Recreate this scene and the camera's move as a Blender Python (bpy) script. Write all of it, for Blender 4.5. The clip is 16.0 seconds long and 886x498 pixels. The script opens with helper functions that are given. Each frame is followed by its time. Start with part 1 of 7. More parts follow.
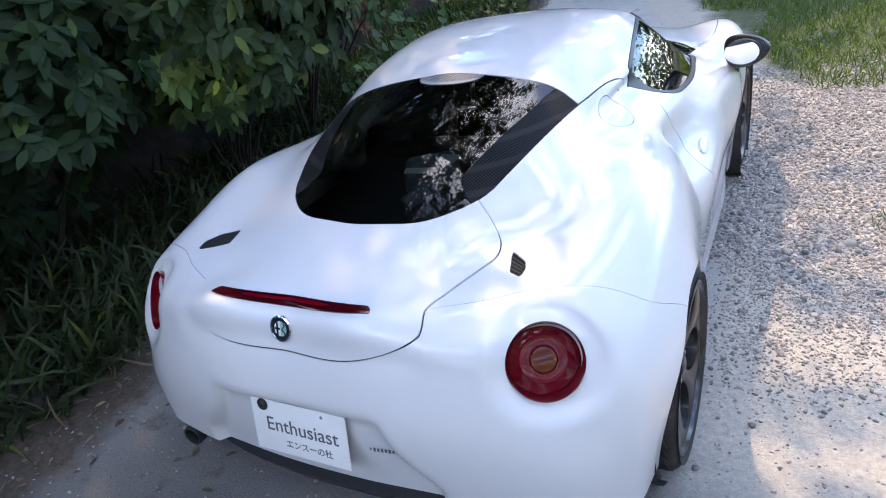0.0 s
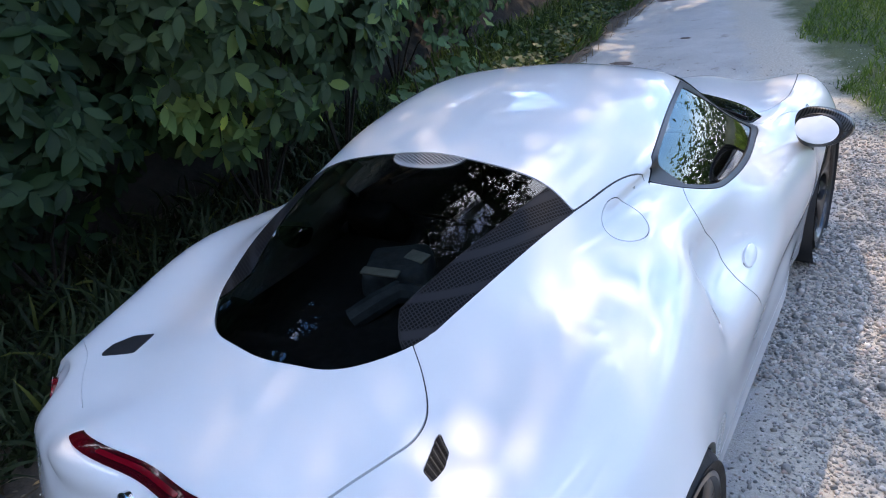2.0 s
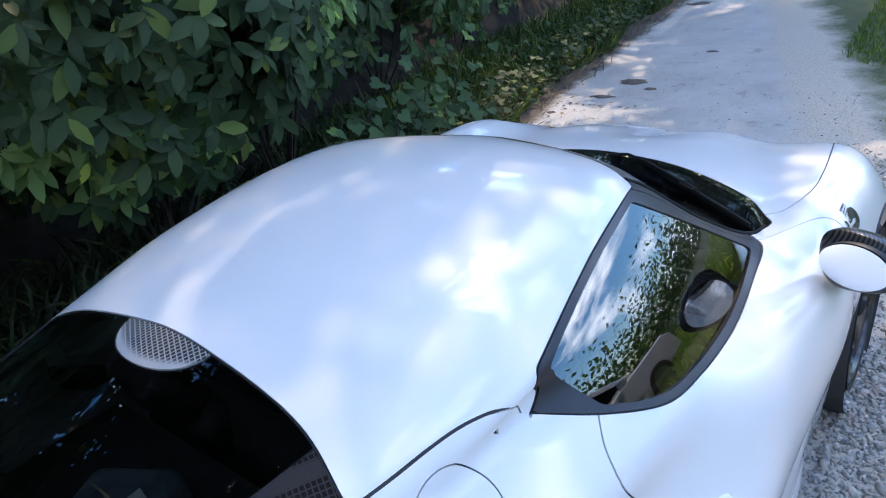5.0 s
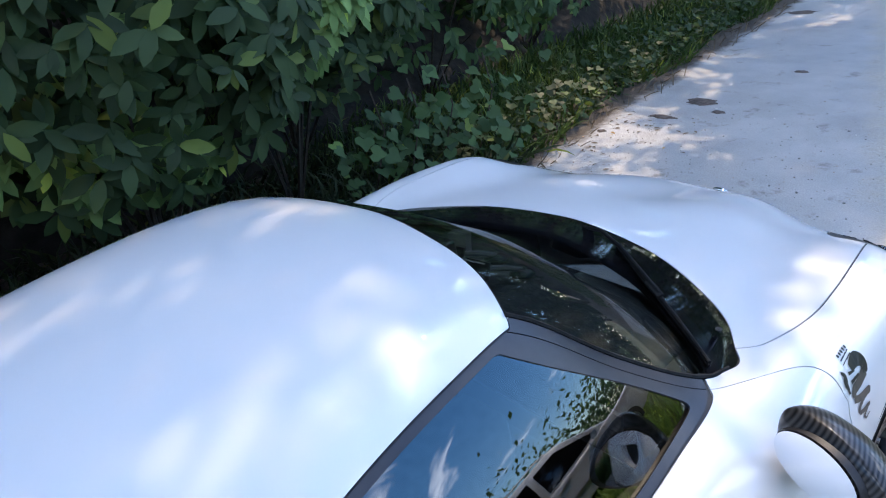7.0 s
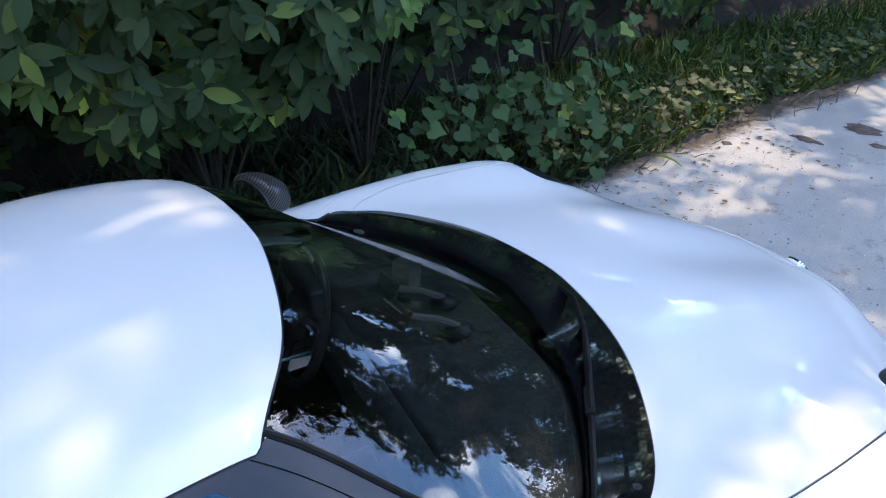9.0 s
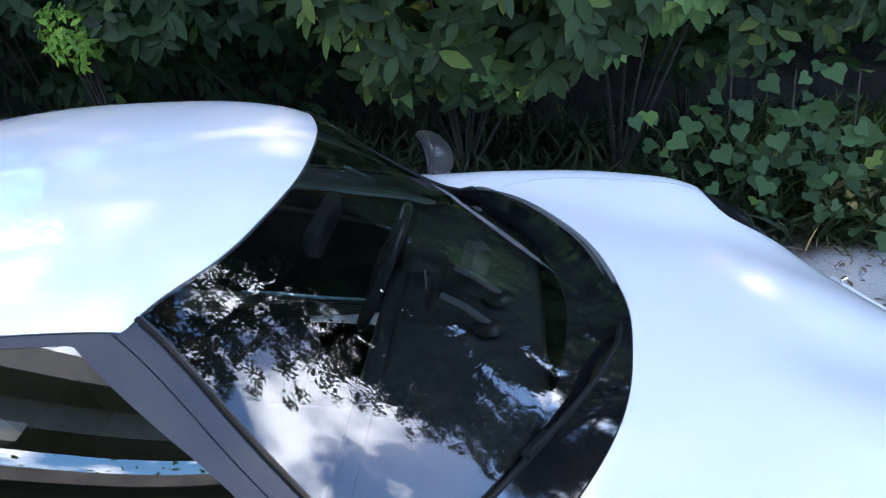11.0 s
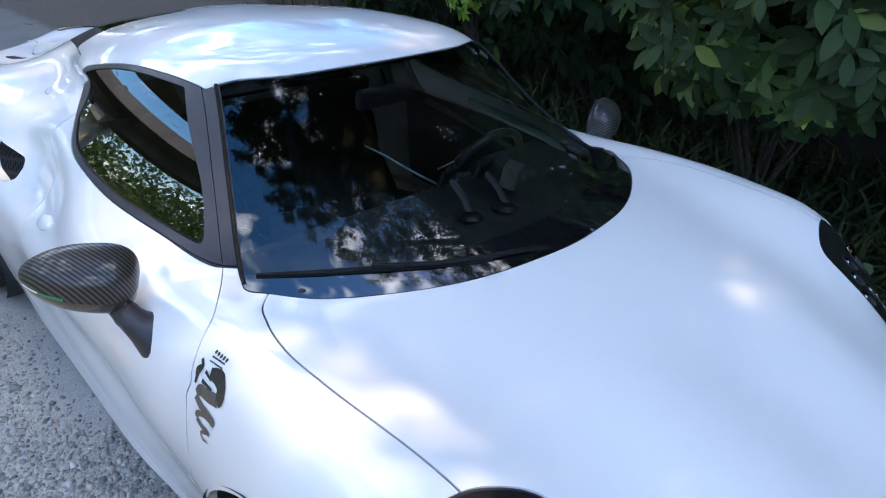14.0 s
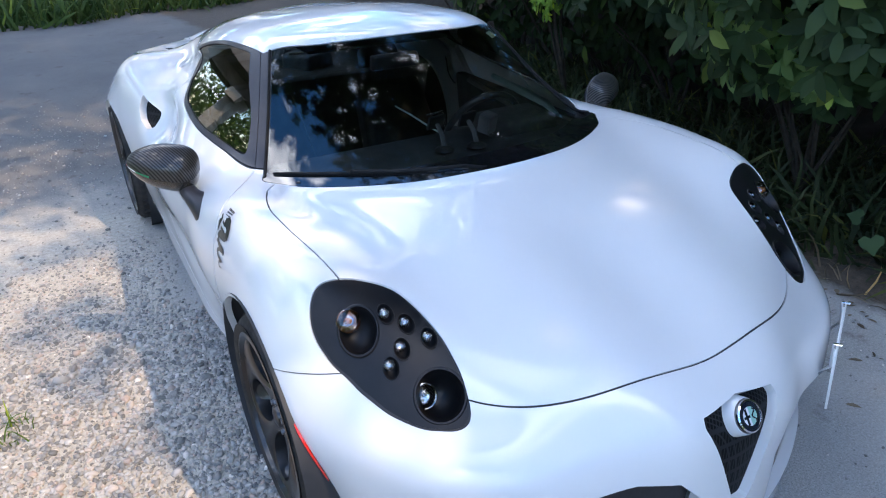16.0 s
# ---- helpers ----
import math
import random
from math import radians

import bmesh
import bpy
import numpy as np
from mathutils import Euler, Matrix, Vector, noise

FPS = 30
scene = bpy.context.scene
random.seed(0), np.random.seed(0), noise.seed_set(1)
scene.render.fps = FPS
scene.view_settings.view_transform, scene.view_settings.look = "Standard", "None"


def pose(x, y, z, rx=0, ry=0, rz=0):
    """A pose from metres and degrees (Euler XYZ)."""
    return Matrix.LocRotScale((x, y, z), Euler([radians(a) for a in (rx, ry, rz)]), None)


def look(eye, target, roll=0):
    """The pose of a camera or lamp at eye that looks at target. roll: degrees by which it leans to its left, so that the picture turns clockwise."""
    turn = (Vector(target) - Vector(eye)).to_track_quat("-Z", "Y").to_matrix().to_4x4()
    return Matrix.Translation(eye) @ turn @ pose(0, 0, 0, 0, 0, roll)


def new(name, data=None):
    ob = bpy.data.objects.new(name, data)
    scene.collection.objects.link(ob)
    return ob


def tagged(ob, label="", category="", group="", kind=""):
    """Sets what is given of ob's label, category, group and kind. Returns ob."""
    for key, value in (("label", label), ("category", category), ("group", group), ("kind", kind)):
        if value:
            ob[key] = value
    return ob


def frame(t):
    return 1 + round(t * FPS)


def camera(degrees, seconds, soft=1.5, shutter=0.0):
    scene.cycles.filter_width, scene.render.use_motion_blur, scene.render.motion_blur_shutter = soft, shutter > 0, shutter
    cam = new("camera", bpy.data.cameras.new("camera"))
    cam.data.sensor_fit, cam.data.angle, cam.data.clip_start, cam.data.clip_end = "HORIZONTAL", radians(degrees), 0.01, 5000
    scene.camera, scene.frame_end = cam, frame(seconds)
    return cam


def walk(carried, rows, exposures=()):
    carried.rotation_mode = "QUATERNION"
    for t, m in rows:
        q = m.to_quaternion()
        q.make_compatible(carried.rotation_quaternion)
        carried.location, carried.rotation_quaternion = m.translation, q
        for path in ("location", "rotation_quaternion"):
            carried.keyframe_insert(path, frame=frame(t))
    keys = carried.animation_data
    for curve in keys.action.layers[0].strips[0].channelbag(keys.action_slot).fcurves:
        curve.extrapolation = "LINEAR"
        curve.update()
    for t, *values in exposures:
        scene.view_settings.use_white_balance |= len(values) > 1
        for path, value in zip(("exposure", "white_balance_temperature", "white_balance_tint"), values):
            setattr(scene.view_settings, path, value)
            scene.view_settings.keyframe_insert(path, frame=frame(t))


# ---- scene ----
cam = camera(67, 16.0, soft=1.1)
PATH = [
    (0, (1.123, -3.005, 1.751), (0.251, -1.465, 0.820), -10.94),
    (0.5, (1.095, -2.880, 1.798), (0.167, -1.364, 0.881), -11.09),
    (1, (1.193, -2.701, 1.787), (0.210, -1.211, 0.885), -10.86),
    (1.5, (1.275, -2.491, 1.802), (0.234, -1.038, 0.903), -10.63),
    (2, (1.193, -2.306, 1.797), (0.117, -0.874, 0.906), -10.10),
    (2.5, (1.115, -2.175, 1.808), (0.014, -0.764, 0.915), -9.67),
    (3, (1.110, -1.975, 1.791), (-0.010, -0.575, 0.904), -9.49),
    (3.5, (1.144, -1.718, 1.771), (0.019, -0.325, 0.880), -9.40),
    (4, (1.116, -1.513, 1.740), (-0.013, -0.121, 0.850), -9.61),
    (4.5, (1.081, -1.333, 1.739), (-0.052, 0.051, 0.845), -9.62),
    (7, (1.175, -0.523, 1.766), (-0.156, 0.661, 0.860), -7.97),
    (7.5, (1.244, -0.317, 1.771), (-0.139, 0.805, 0.863), -6.67),
    (8, (1.245, -0.184, 1.762), (-0.189, 0.862, 0.841), -5.86),
    (8.2, (1.235, -0.142, 1.760), (-0.214, 0.869, 0.822), -5.09),
    (10.3, (1.152, 0.529, 1.714), (-0.559, 0.789, 0.712), -1.37),
    (10.5, (1.195, 0.565, 1.701), (-0.535, 0.711, 0.708), -1.51),
    (11, (1.283, 0.692, 1.705), (-0.448, 0.595, 0.708), -0.20),
    (11.5, (1.339, 0.862, 1.717), (-0.353, 0.507, 0.713), 0.32),
    (12, (1.320, 1.065, 1.708), (-0.300, 0.498, 0.683), 1.66),
    (12.5, (1.355, 1.229, 1.691), (-0.186, 0.479, 0.660), 2.49),
    (13, (1.426, 1.397, 1.669), (-0.047, 0.499, 0.657), 3.60),
    (13.5, (1.402, 1.575, 1.676), (0.028, 0.525, 0.671), 3.79),
    (14, (1.315, 1.780, 1.634), (0.045, 0.592, 0.646), 3.31),
    (14.5, (1.328, 1.945, 1.644), (0.155, 0.643, 0.679), 2.41),
    (15, (1.366, 2.167, 1.637), (0.294, 0.773, 0.683), 1.11),
    (15.5, (1.361, 2.386, 1.661), (0.372, 0.932, 0.707), -0.06),
    (16, (1.289, 2.632, 1.640), (0.358, 1.138, 0.689), -0.55),
]
walk(cam, [(t, look(eye, target, roll)) for t, eye, target, roll in PATH], exposures=[(0.0, 1.50, 6780, 16.5), (1.0, 1.34, 6620, 16), (2.0, 1.22, 6400, 15), (3.5, 1.28, 6080, 13), (8.0, 1.32, 6250, 12.5), (11.0, 1.79, 6330, 13), (12.2, 1.64, 6200, 12), (13.2, 1.28, 6270, 10.5), (14.5, 1.29, 6520, 12), (16.0, 1.31, 6520, 12)])
# ---------------------------------------------------------------- world, sun
SUN_DIR = Vector((-0.27, 0.575, 0.77)).normalized()
world = bpy.data.worlds.new("sky")
scene.world = world
world.use_nodes = True
wn, wl = world.node_tree.nodes, world.node_tree.links
wbg = wn["Background"]
sky = wn.new("ShaderNodeTexSky")
sky.sky_type = "NISHITA"
sky.sun_disc = False
sky.sun_elevation = math.asin(SUN_DIR.z)
sky.sun_rotation = math.atan2(SUN_DIR.x, SUN_DIR.y)
sky.air_density, sky.dust_density, sky.ozone_density = 1.0, 0.3, 2.2
wco = wn.new("ShaderNodeTexCoord")
wmap = wn.new("ShaderNodeMapping")
wmap.inputs["Scale"].default_value = (1.0, 1.0, 1.9)
wnoise = wn.new("ShaderNodeTexNoise")
wnoise.inputs["Scale"].default_value = 3.4
wnoise.inputs["Detail"].default_value = 9
wnoise.inputs["Roughness"].default_value = 0.58
wnoise.inputs["Distortion"].default_value = 0.6
wramp = wn.new("ShaderNodeValToRGB")
wramp.color_ramp.elements[0].position = 0.515
wramp.color_ramp.elements[1].position = 0.66
wmix = wn.new("ShaderNodeMix")
wmix.data_type = "RGBA"
wmix.inputs[7].default_value = (19.0, 20.0, 22.0, 1)
wl.new(wco.outputs["Generated"], wmap.inputs["Vector"])
wl.new(wmap.outputs["Vector"], wnoise.inputs["Vector"])
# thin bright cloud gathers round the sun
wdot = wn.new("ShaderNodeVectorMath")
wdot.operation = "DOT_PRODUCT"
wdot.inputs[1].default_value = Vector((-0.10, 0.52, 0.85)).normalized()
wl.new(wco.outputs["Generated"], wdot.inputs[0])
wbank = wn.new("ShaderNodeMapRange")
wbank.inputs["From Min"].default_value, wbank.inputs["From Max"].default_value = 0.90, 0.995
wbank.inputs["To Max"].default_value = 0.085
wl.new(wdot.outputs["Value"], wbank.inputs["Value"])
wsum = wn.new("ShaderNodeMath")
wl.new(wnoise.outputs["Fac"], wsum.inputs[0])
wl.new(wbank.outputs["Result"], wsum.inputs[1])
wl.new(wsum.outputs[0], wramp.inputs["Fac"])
wl.new(wramp.outputs["Color"], wmix.inputs[0])
whs = wn.new("ShaderNodeHueSaturation")
whs.inputs["Saturation"].default_value = 1.3
whs.inputs["Value"].default_value = 1.3
wl.new(sky.outputs["Color"], whs.inputs["Color"])
wl.new(whs.outputs["Color"], wmix.inputs[6])
wl.new(wmix.outputs[2], wbg.inputs["Color"])
wbg.inputs["Strength"].default_value = 0.16

sun = new("sun", bpy.data.lights.new("sun", "SUN"))
sun.data.energy = 2.05
sun.data.angle = radians(0.53)
sun.data.color = (1.0, 0.775, 0.53)
sun.rotation_euler = SUN_DIR.to_track_quat("Z", "Y").to_euler()


# ---------------------------------------------------------------- materials
def mat(name, color, rough=0.5, metal=0.0, coat=0.0, coat_rough=0.03, spec=0.5, noise_scale=0.0, vary=0.0, bump=0.0, bump_scale=80.0,
        second=None, transmission=0.0, ior=1.45, alpha=1.0, emit=None, rough_vary=0.0):
    m = bpy.data.materials.new(name)
    m.use_nodes = True
    n, l = m.node_tree.nodes, m.node_tree.links
    b = n["Principled BSDF"]
    b.inputs["Base Color"].default_value = (*color, 1)
    b.inputs["Roughness"].default_value = rough
    b.inputs["Metallic"].default_value = metal
    b.inputs["Coat Weight"].default_value = coat
    b.inputs["Coat Roughness"].default_value = coat_rough
    b.inputs["Specular IOR Level"].default_value = spec
    b.inputs["Transmission Weight"].default_value = transmission
    b.inputs["IOR"].default_value = ior
    b.inputs["Alpha"].default_value = alpha
    co = n.new("ShaderNodeTexCoord")
    if noise_scale:
        t = n.new("ShaderNodeTexNoise")
        t.inputs["Scale"].default_value = noise_scale
        t.inputs["Detail"].default_value = 8
        t.inputs["Roughness"].default_value = 0.65
        l.new(co.outputs["Object"], t.inputs["Vector"])
        mix = n.new("ShaderNodeMix")
        mix.data_type = "RGBA"
        mix.inputs[6].default_value = (*[c * (1 - vary) for c in color], 1)
        mix.inputs[7].default_value = (*(second or [min(1, c * (1 + vary)) for c in color]), 1)
        r = n.new("ShaderNodeValToRGB")
        r.color_ramp.elements[0].position, r.color_ramp.elements[1].position = 0.35, 0.65
        l.new(t.outputs["Fac"], r.inputs["Fac"])
        l.new(r.outputs["Color"], mix.inputs[0])
        l.new(mix.outputs[2], b.inputs["Base Color"])
        if rough_vary:
            mr = n.new("ShaderNodeMapRange")
            mr.inputs["To Min"].default_value, mr.inputs["To Max"].default_value = rough - rough_vary, rough + rough_vary
            l.new(t.outputs["Fac"], mr.inputs["Value"])
            l.new(mr.outputs["Result"], b.inputs["Roughness"])
    if bump:
        t2 = n.new("ShaderNodeTexNoise")
        t2.inputs["Scale"].default_value = bump_scale
        t2.inputs["Detail"].default_value = 6
        l.new(co.outputs["Object"], t2.inputs["Vector"])
        bp = n.new("ShaderNodeBump")
        bp.inputs["Strength"].default_value = bump
        bp.inputs["Distance"].default_value = 0.01
        l.new(t2.outputs["Fac"], bp.inputs["Height"])
        l.new(bp.outputs["Normal"], b.inputs["Normal"])
    if emit:
        b.inputs["Emission Color"].default_value = (*emit[:3], 1)
        b.inputs["Emission Strength"].default_value = emit[3]
    return m


PAINT = mat("white_paint", (0.67, 0.67, 0.67), rough=0.45, coat=1.0, coat_rough=0.02, noise_scale=3.0, vary=0.015, rough_vary=0.03)
SEAM = mat("seam_shadow_gap", (0.03, 0.03, 0.032), rough=0.7)
BLACK = mat("black_plastic", (0.018, 0.018, 0.02), rough=0.45, noise_scale=60, vary=0.2, bump=0.05, bump_scale=600)
COWLB = mat("gloss_black_plastic", (0.006, 0.006, 0.007), rough=0.05, spec=0.5, ior=2.1)
PILLAR = mat("dark_grey_satin_plastic", (0.022, 0.022, 0.027), rough=0.36, spec=0.5, noise_scale=40, vary=0.1, bump=0.03, bump_scale=900)
RUBBER = mat("rubber", (0.008, 0.008, 0.008), rough=0.55, spec=0.2, noise_scale=30, vary=0.35, bump=0.2, bump_scale=200)
TYRE = mat("tyre_rubber", (0.018, 0.017, 0.017), rough=0.8, noise_scale=14, vary=0.4, second=(0.040, 0.035, 0.031), bump=0.2, bump_scale=150)
RIM = mat("dark_grey_alloy", (0.040, 0.039, 0.040), rough=0.28, metal=0.7, noise_scale=25, vary=0.15, coat=0.4)
CHROME = mat("chrome", (0.8, 0.8, 0.82), rough=0.07, metal=1.0)
STEEL = mat("brushed_steel", (0.45, 0.45, 0.46), rough=0.35, metal=1.0, noise_scale=40, vary=0.15)
REDCAL = mat("red_caliper", (0.45, 0.02, 0.015), rough=0.4, coat=0.5)
REDREF = mat("red_reflector", (0.6, 0.02, 0.015), rough=0.2, coat=1.0)
HOUSING = mat("matt_black_headlight_housing", (0.006, 0.006, 0.007), rough=0.38, spec=0.35, noise_scale=30, vary=0.15, bump=0.02, bump_scale=500)
DARKIN = mat("dark_interior", (0.045, 0.047, 0.048), rough=0.6, noise_scale=25, vary=0.3, bump=0.2, bump_scale=300)
LEATHER = mat("black_leather", (0.03, 0.03, 0.031), rough=0.5, noise_scale=25, vary=0.3, bump=0.25, bump_scale=240)
WHEELRIM = mat("worn_leather", (0.055, 0.055, 0.055), rough=0.28, noise_scale=25, vary=0.25, bump=0.15, bump_scale=240)
GREYPL = mat("grey_plastic", (0.11, 0.115, 0.12), rough=0.5, noise_scale=30, vary=0.1)
LAMPG = mat("lamp_reflector", (0.6, 0.6, 0.62), rough=0.12, metal=1.0)
AMBER = mat("amber_lens", (0.35, 0.12, 0.03), rough=0.15, coat=1.0)
PLATEW = mat("plate_white", (0.74, 0.74, 0.72), rough=0.4, noise_scale=12, vary=0.03)
INK = mat("dark_grey_ink", (0.10, 0.10, 0.10), rough=0.6)
INKDK = mat("black_ink", (0.02, 0.02, 0.02), rough=0.35)
FLAGG = mat("green_tape", (0.0, 0.22, 0.09), rough=0.4)
FLAGW = mat("white_tape", (0.75, 0.75, 0.73), rough=0.4)
FLAGR = mat("red_tape", (0.5, 0.03, 0.03), rough=0.4)
MIRRORG = mat("mirror_glass", (0.86, 0.88, 0.9), rough=0.015, metal=1.0)
STICKER = mat("pale_green_sticker", (0.45, 0.6, 0.5), rough=0.5)


def glass_mat(name, tint, rough=0.0, ior=1.9):
    """Tinted pane: a thin dark see-through layer under a glossy surface."""
    m = bpy.data.materials.new(name)
    m.use_nodes = True
    n, l = m.node_tree.nodes, m.node_tree.links
    n.remove(n["Principled BSDF"])
    tr, gl, mx, fr = (n.new("ShaderNode" + k) for k in ("BsdfTransparent", "BsdfGlossy", "MixShader", "Fresnel"))
    tr.inputs["Color"].default_value = (*tint, 1)
    gl.inputs["Roughness"].default_value = rough
    fr.inputs["IOR"].default_value = ior
    l.new(fr.outputs["Fac"], mx.inputs["Fac"])
    l.new(tr.outputs["BSDF"], mx.inputs[1])
    l.new(gl.outputs["BSDF"], mx.inputs[2])
    l.new(mx.outputs["Shader"], n["Material Output"].inputs["Surface"])
    return m


GLASS_F = glass_mat("windscreen_glass", (0.74, 0.80, 0.78), ior=1.95)
GLASS_S = glass_mat("side_glass", (0.30, 0.34, 0.33), ior=2.3)
GLASS_R = glass_mat("privacy_glass", (0.32, 0.335, 0.33), ior=1.55)
LENS = glass_mat("clear_lens", (0.85, 0.87, 0.88))


def red_lens():
    m = mat("red_lens", (0.15, 0.002, 0.008), rough=0.12, coat=0.6)
    n, l = m.node_tree.nodes, m.node_tree.links
    co = n.new("ShaderNodeTexCoord")
    v = n.new("ShaderNodeTexVoronoi")
    v.inputs["Scale"].default_value = 70
    bp = n.new("ShaderNodeBump")
    bp.inputs["Strength"].default_value = 0.25
    bp.inputs["Distance"].default_value = 0.004
    l.new(co.outputs["Object"], v.inputs["Vector"])
    l.new(v.outputs["Distance"], bp.inputs["Height"])
    l.new(bp.outputs["Normal"], n["Principled BSDF"].inputs["Normal"])
    return m


REDLENS = red_lens()
REDDARK = mat("dark_red_lens", (0.15, 0.002, 0.008), rough=0.12, coat=1.0)


def carbon():
    """Woven carbon under clear lacquer: fine diagonal twill."""
    m = mat("carbon_fibre", (0.05, 0.047, 0.044), rough=0.40, metal=0.0, coat=0.4, coat_rough=0.05, spec=0.2)
    n, l = m.node_tree.nodes, m.node_tree.links
    co = n.new("ShaderNodeTexCoord")
    mp = n.new("ShaderNodeMapping")
    mp.inputs["Rotation"].default_value = (0.3, -0.5, -0.85)
    w = n.new("ShaderNodeTexWave")
    w.inputs["Scale"].default_value = 42
    w.inputs["Distortion"].default_value = 0.0
    mx = n.new("ShaderNodeMix")
    mx.data_type = "RGBA"
    mx.inputs[6].default_value = (0.004, 0.004, 0.004, 1)
    mx.inputs[7].default_value = (0.062, 0.058, 0.054, 1)
    l.new(co.outputs["Object"], mp.inputs["Vector"])
    l.new(mp.outputs["Vector"], w.inputs["Vector"])
    l.new(w.outputs["Color"], mx.inputs[0])
    l.new(mx.outputs[2], n["Principled BSDF"].inputs["Base Color"])
    return m


CARBON = carbon()


def mesh_grille(name="black_honeycomb", web=(0.022, 0.022, 0.024), scale=115, rough=0.6, spec=0.1):
    """Honeycomb sheet: dark holes between thin webs."""
    m = mat(name, (0.03, 0.03, 0.033), rough=rough, spec=spec)
    n, l = m.node_tree.nodes, m.node_tree.links
    co = n.new("ShaderNodeTexCoord")
    v = n.new("ShaderNodeTexVoronoi")
    v.feature = "DISTANCE_TO_EDGE"
    v.inputs["Scale"].default_value = scale
    v.inputs["Randomness"].default_value = 0.0
    mp = n.new("ShaderNodeMapping")
    mp.inputs["Scale"].default_value = (1.0, 1.0, 0.2)
    mp.inputs["Rotation"].default_value = (0, 0, 0.5)
    r = n.new("ShaderNodeValToRGB")
    r.color_ramp.elements[0].position, r.color_ramp.elements[1].position = 0.10, 0.16
    r.color_ramp.elements[0].color, r.color_ramp.elements[1].color = (*web, 1), (0.003, 0.003, 0.003, 1)
    l.new(co.outputs["Object"], mp.inputs["Vector"])
    l.new(mp.outputs["Vector"], v.inputs["Vector"])
    l.new(v.outputs["Distance"], r.inputs["Fac"])
    l.new(r.outputs["Color"], n["Principled BSDF"].inputs["Base Color"])
    return m


GRILLE = mesh_grille()
GRILLE_L = mesh_grille("metal_gauze", (0.36, 0.35, 0.34), 105, 0.35, 0.5)


def leaf_mat(name, dark, light, rough=0.55):
    m = bpy.data.materials.new(name)
    m.use_nodes = True
    n, l = m.node_tree.nodes, m.node_tree.links
    b = n["Principled BSDF"]
    b.inputs["Roughness"].default_value = rough
    b.inputs["Specular IOR Level"].default_value = 0.2
    g = n.new("ShaderNodeNewGeometry")
    r = n.new("ShaderNodeValToRGB")
    e = r.color_ramp.elements
    e[0].position, e[0].color = 0.0, (*dark, 1)
    e[1].position, e[1].color = 0.93, (*light, 1)
    hi = e.new(0.985)
    hi.color = (light[0] * 2.4, light[1] * 1.9, light[2] * 1.1, 1)
    l.new(g.outputs["Random Per Island"], r.inputs["Fac"])
    l.new(r.outputs["Color"], b.inputs["Base Color"])
    tl = n.new("ShaderNodeBsdfTranslucent")
    l.new(r.outputs["Color"], tl.inputs["Color"])
    mx = n.new("ShaderNodeMixShader")
    mx.inputs["Fac"].default_value = 0.3
    l.new(b.outputs["BSDF"], mx.inputs[1])
    l.new(tl.outputs["BSDF"], mx.inputs[2])
    l.new(mx.outputs["Shader"], n["Material Output"].inputs["Surface"])
    return m


LEAF = leaf_mat("broad_leaf", (0.027, 0.046, 0.018), (0.054, 0.092, 0.034))
# fresh leaves, with extra brightness in the colour for light the crowns block
LEAF_FRESH_LIT = leaf_mat("fresh_broad_leaf_lit", (0.115, 0.20, 0.062), (0.24, 0.37, 0.115))
# the same broad leaf, darkened to put hedge shade into its colour
LEAF_SHADED = leaf_mat("shaded_broad_leaf", (0.012, 0.025, 0.009), (0.027, 0.056, 0.018))
LEAF_VINE = leaf_mat("vine_leaf", (0.036, 0.070, 0.026), (0.075, 0.138, 0.046))
LEAF_TREE = leaf_mat("tree_leaf", (0.018, 0.036, 0.012), (0.042, 0.078, 0.022), rough=0.6)
LEAF_YOUNG = leaf_mat("young_leaf", (0.10, 0.19, 0.02), (0.22, 0.36, 0.05))
LEAF_BUSH = leaf_mat("bush_leaf", (0.04, 0.075, 0.022), (0.10, 0.17, 0.04), rough=0.6)
GRASS = leaf_mat("grass_blade", (0.055, 0.10, 0.014), (0.13, 0.20, 0.032), rough=0.6)
BAMBOO = leaf_mat("dwarf_bamboo", (0.019, 0.029, 0.012), (0.048, 0.066, 0.026), rough=0.55)
MEADOW = leaf_mat("meadow_blade", (0.14, 0.23, 0.03), (0.30, 0.42, 0.07), rough=0.6)
BANKG = leaf_mat("rough_grass", (0.03, 0.055, 0.012), (0.09, 0.14, 0.035), rough=0.6)
DRY = leaf_mat("dry_litter", (0.10, 0.075, 0.05), (0.24, 0.19, 0.13), rough=0.8)
TWIG = mat("hedge_twig", (0.035, 0.028, 0.02), rough=0.9, noise_scale=20, vary=0.4, bump=0.4, bump_scale=60)
BARK = mat("bark", (0.06, 0.046, 0.035), rough=0.9, noise_scale=20, vary=0.4, bump=0.6, bump_scale=60)
CONCRETE = mat("concrete", (0.55, 0.54, 0.50), rough=0.85, noise_scale=0.6, vary=0.2, bump=0.2, bump_scale=30)
CONCDK = mat("stained_concrete", (0.24, 0.235, 0.22), rough=0.9, noise_scale=0.4, vary=0.25, bump=0.2, bump_scale=30)


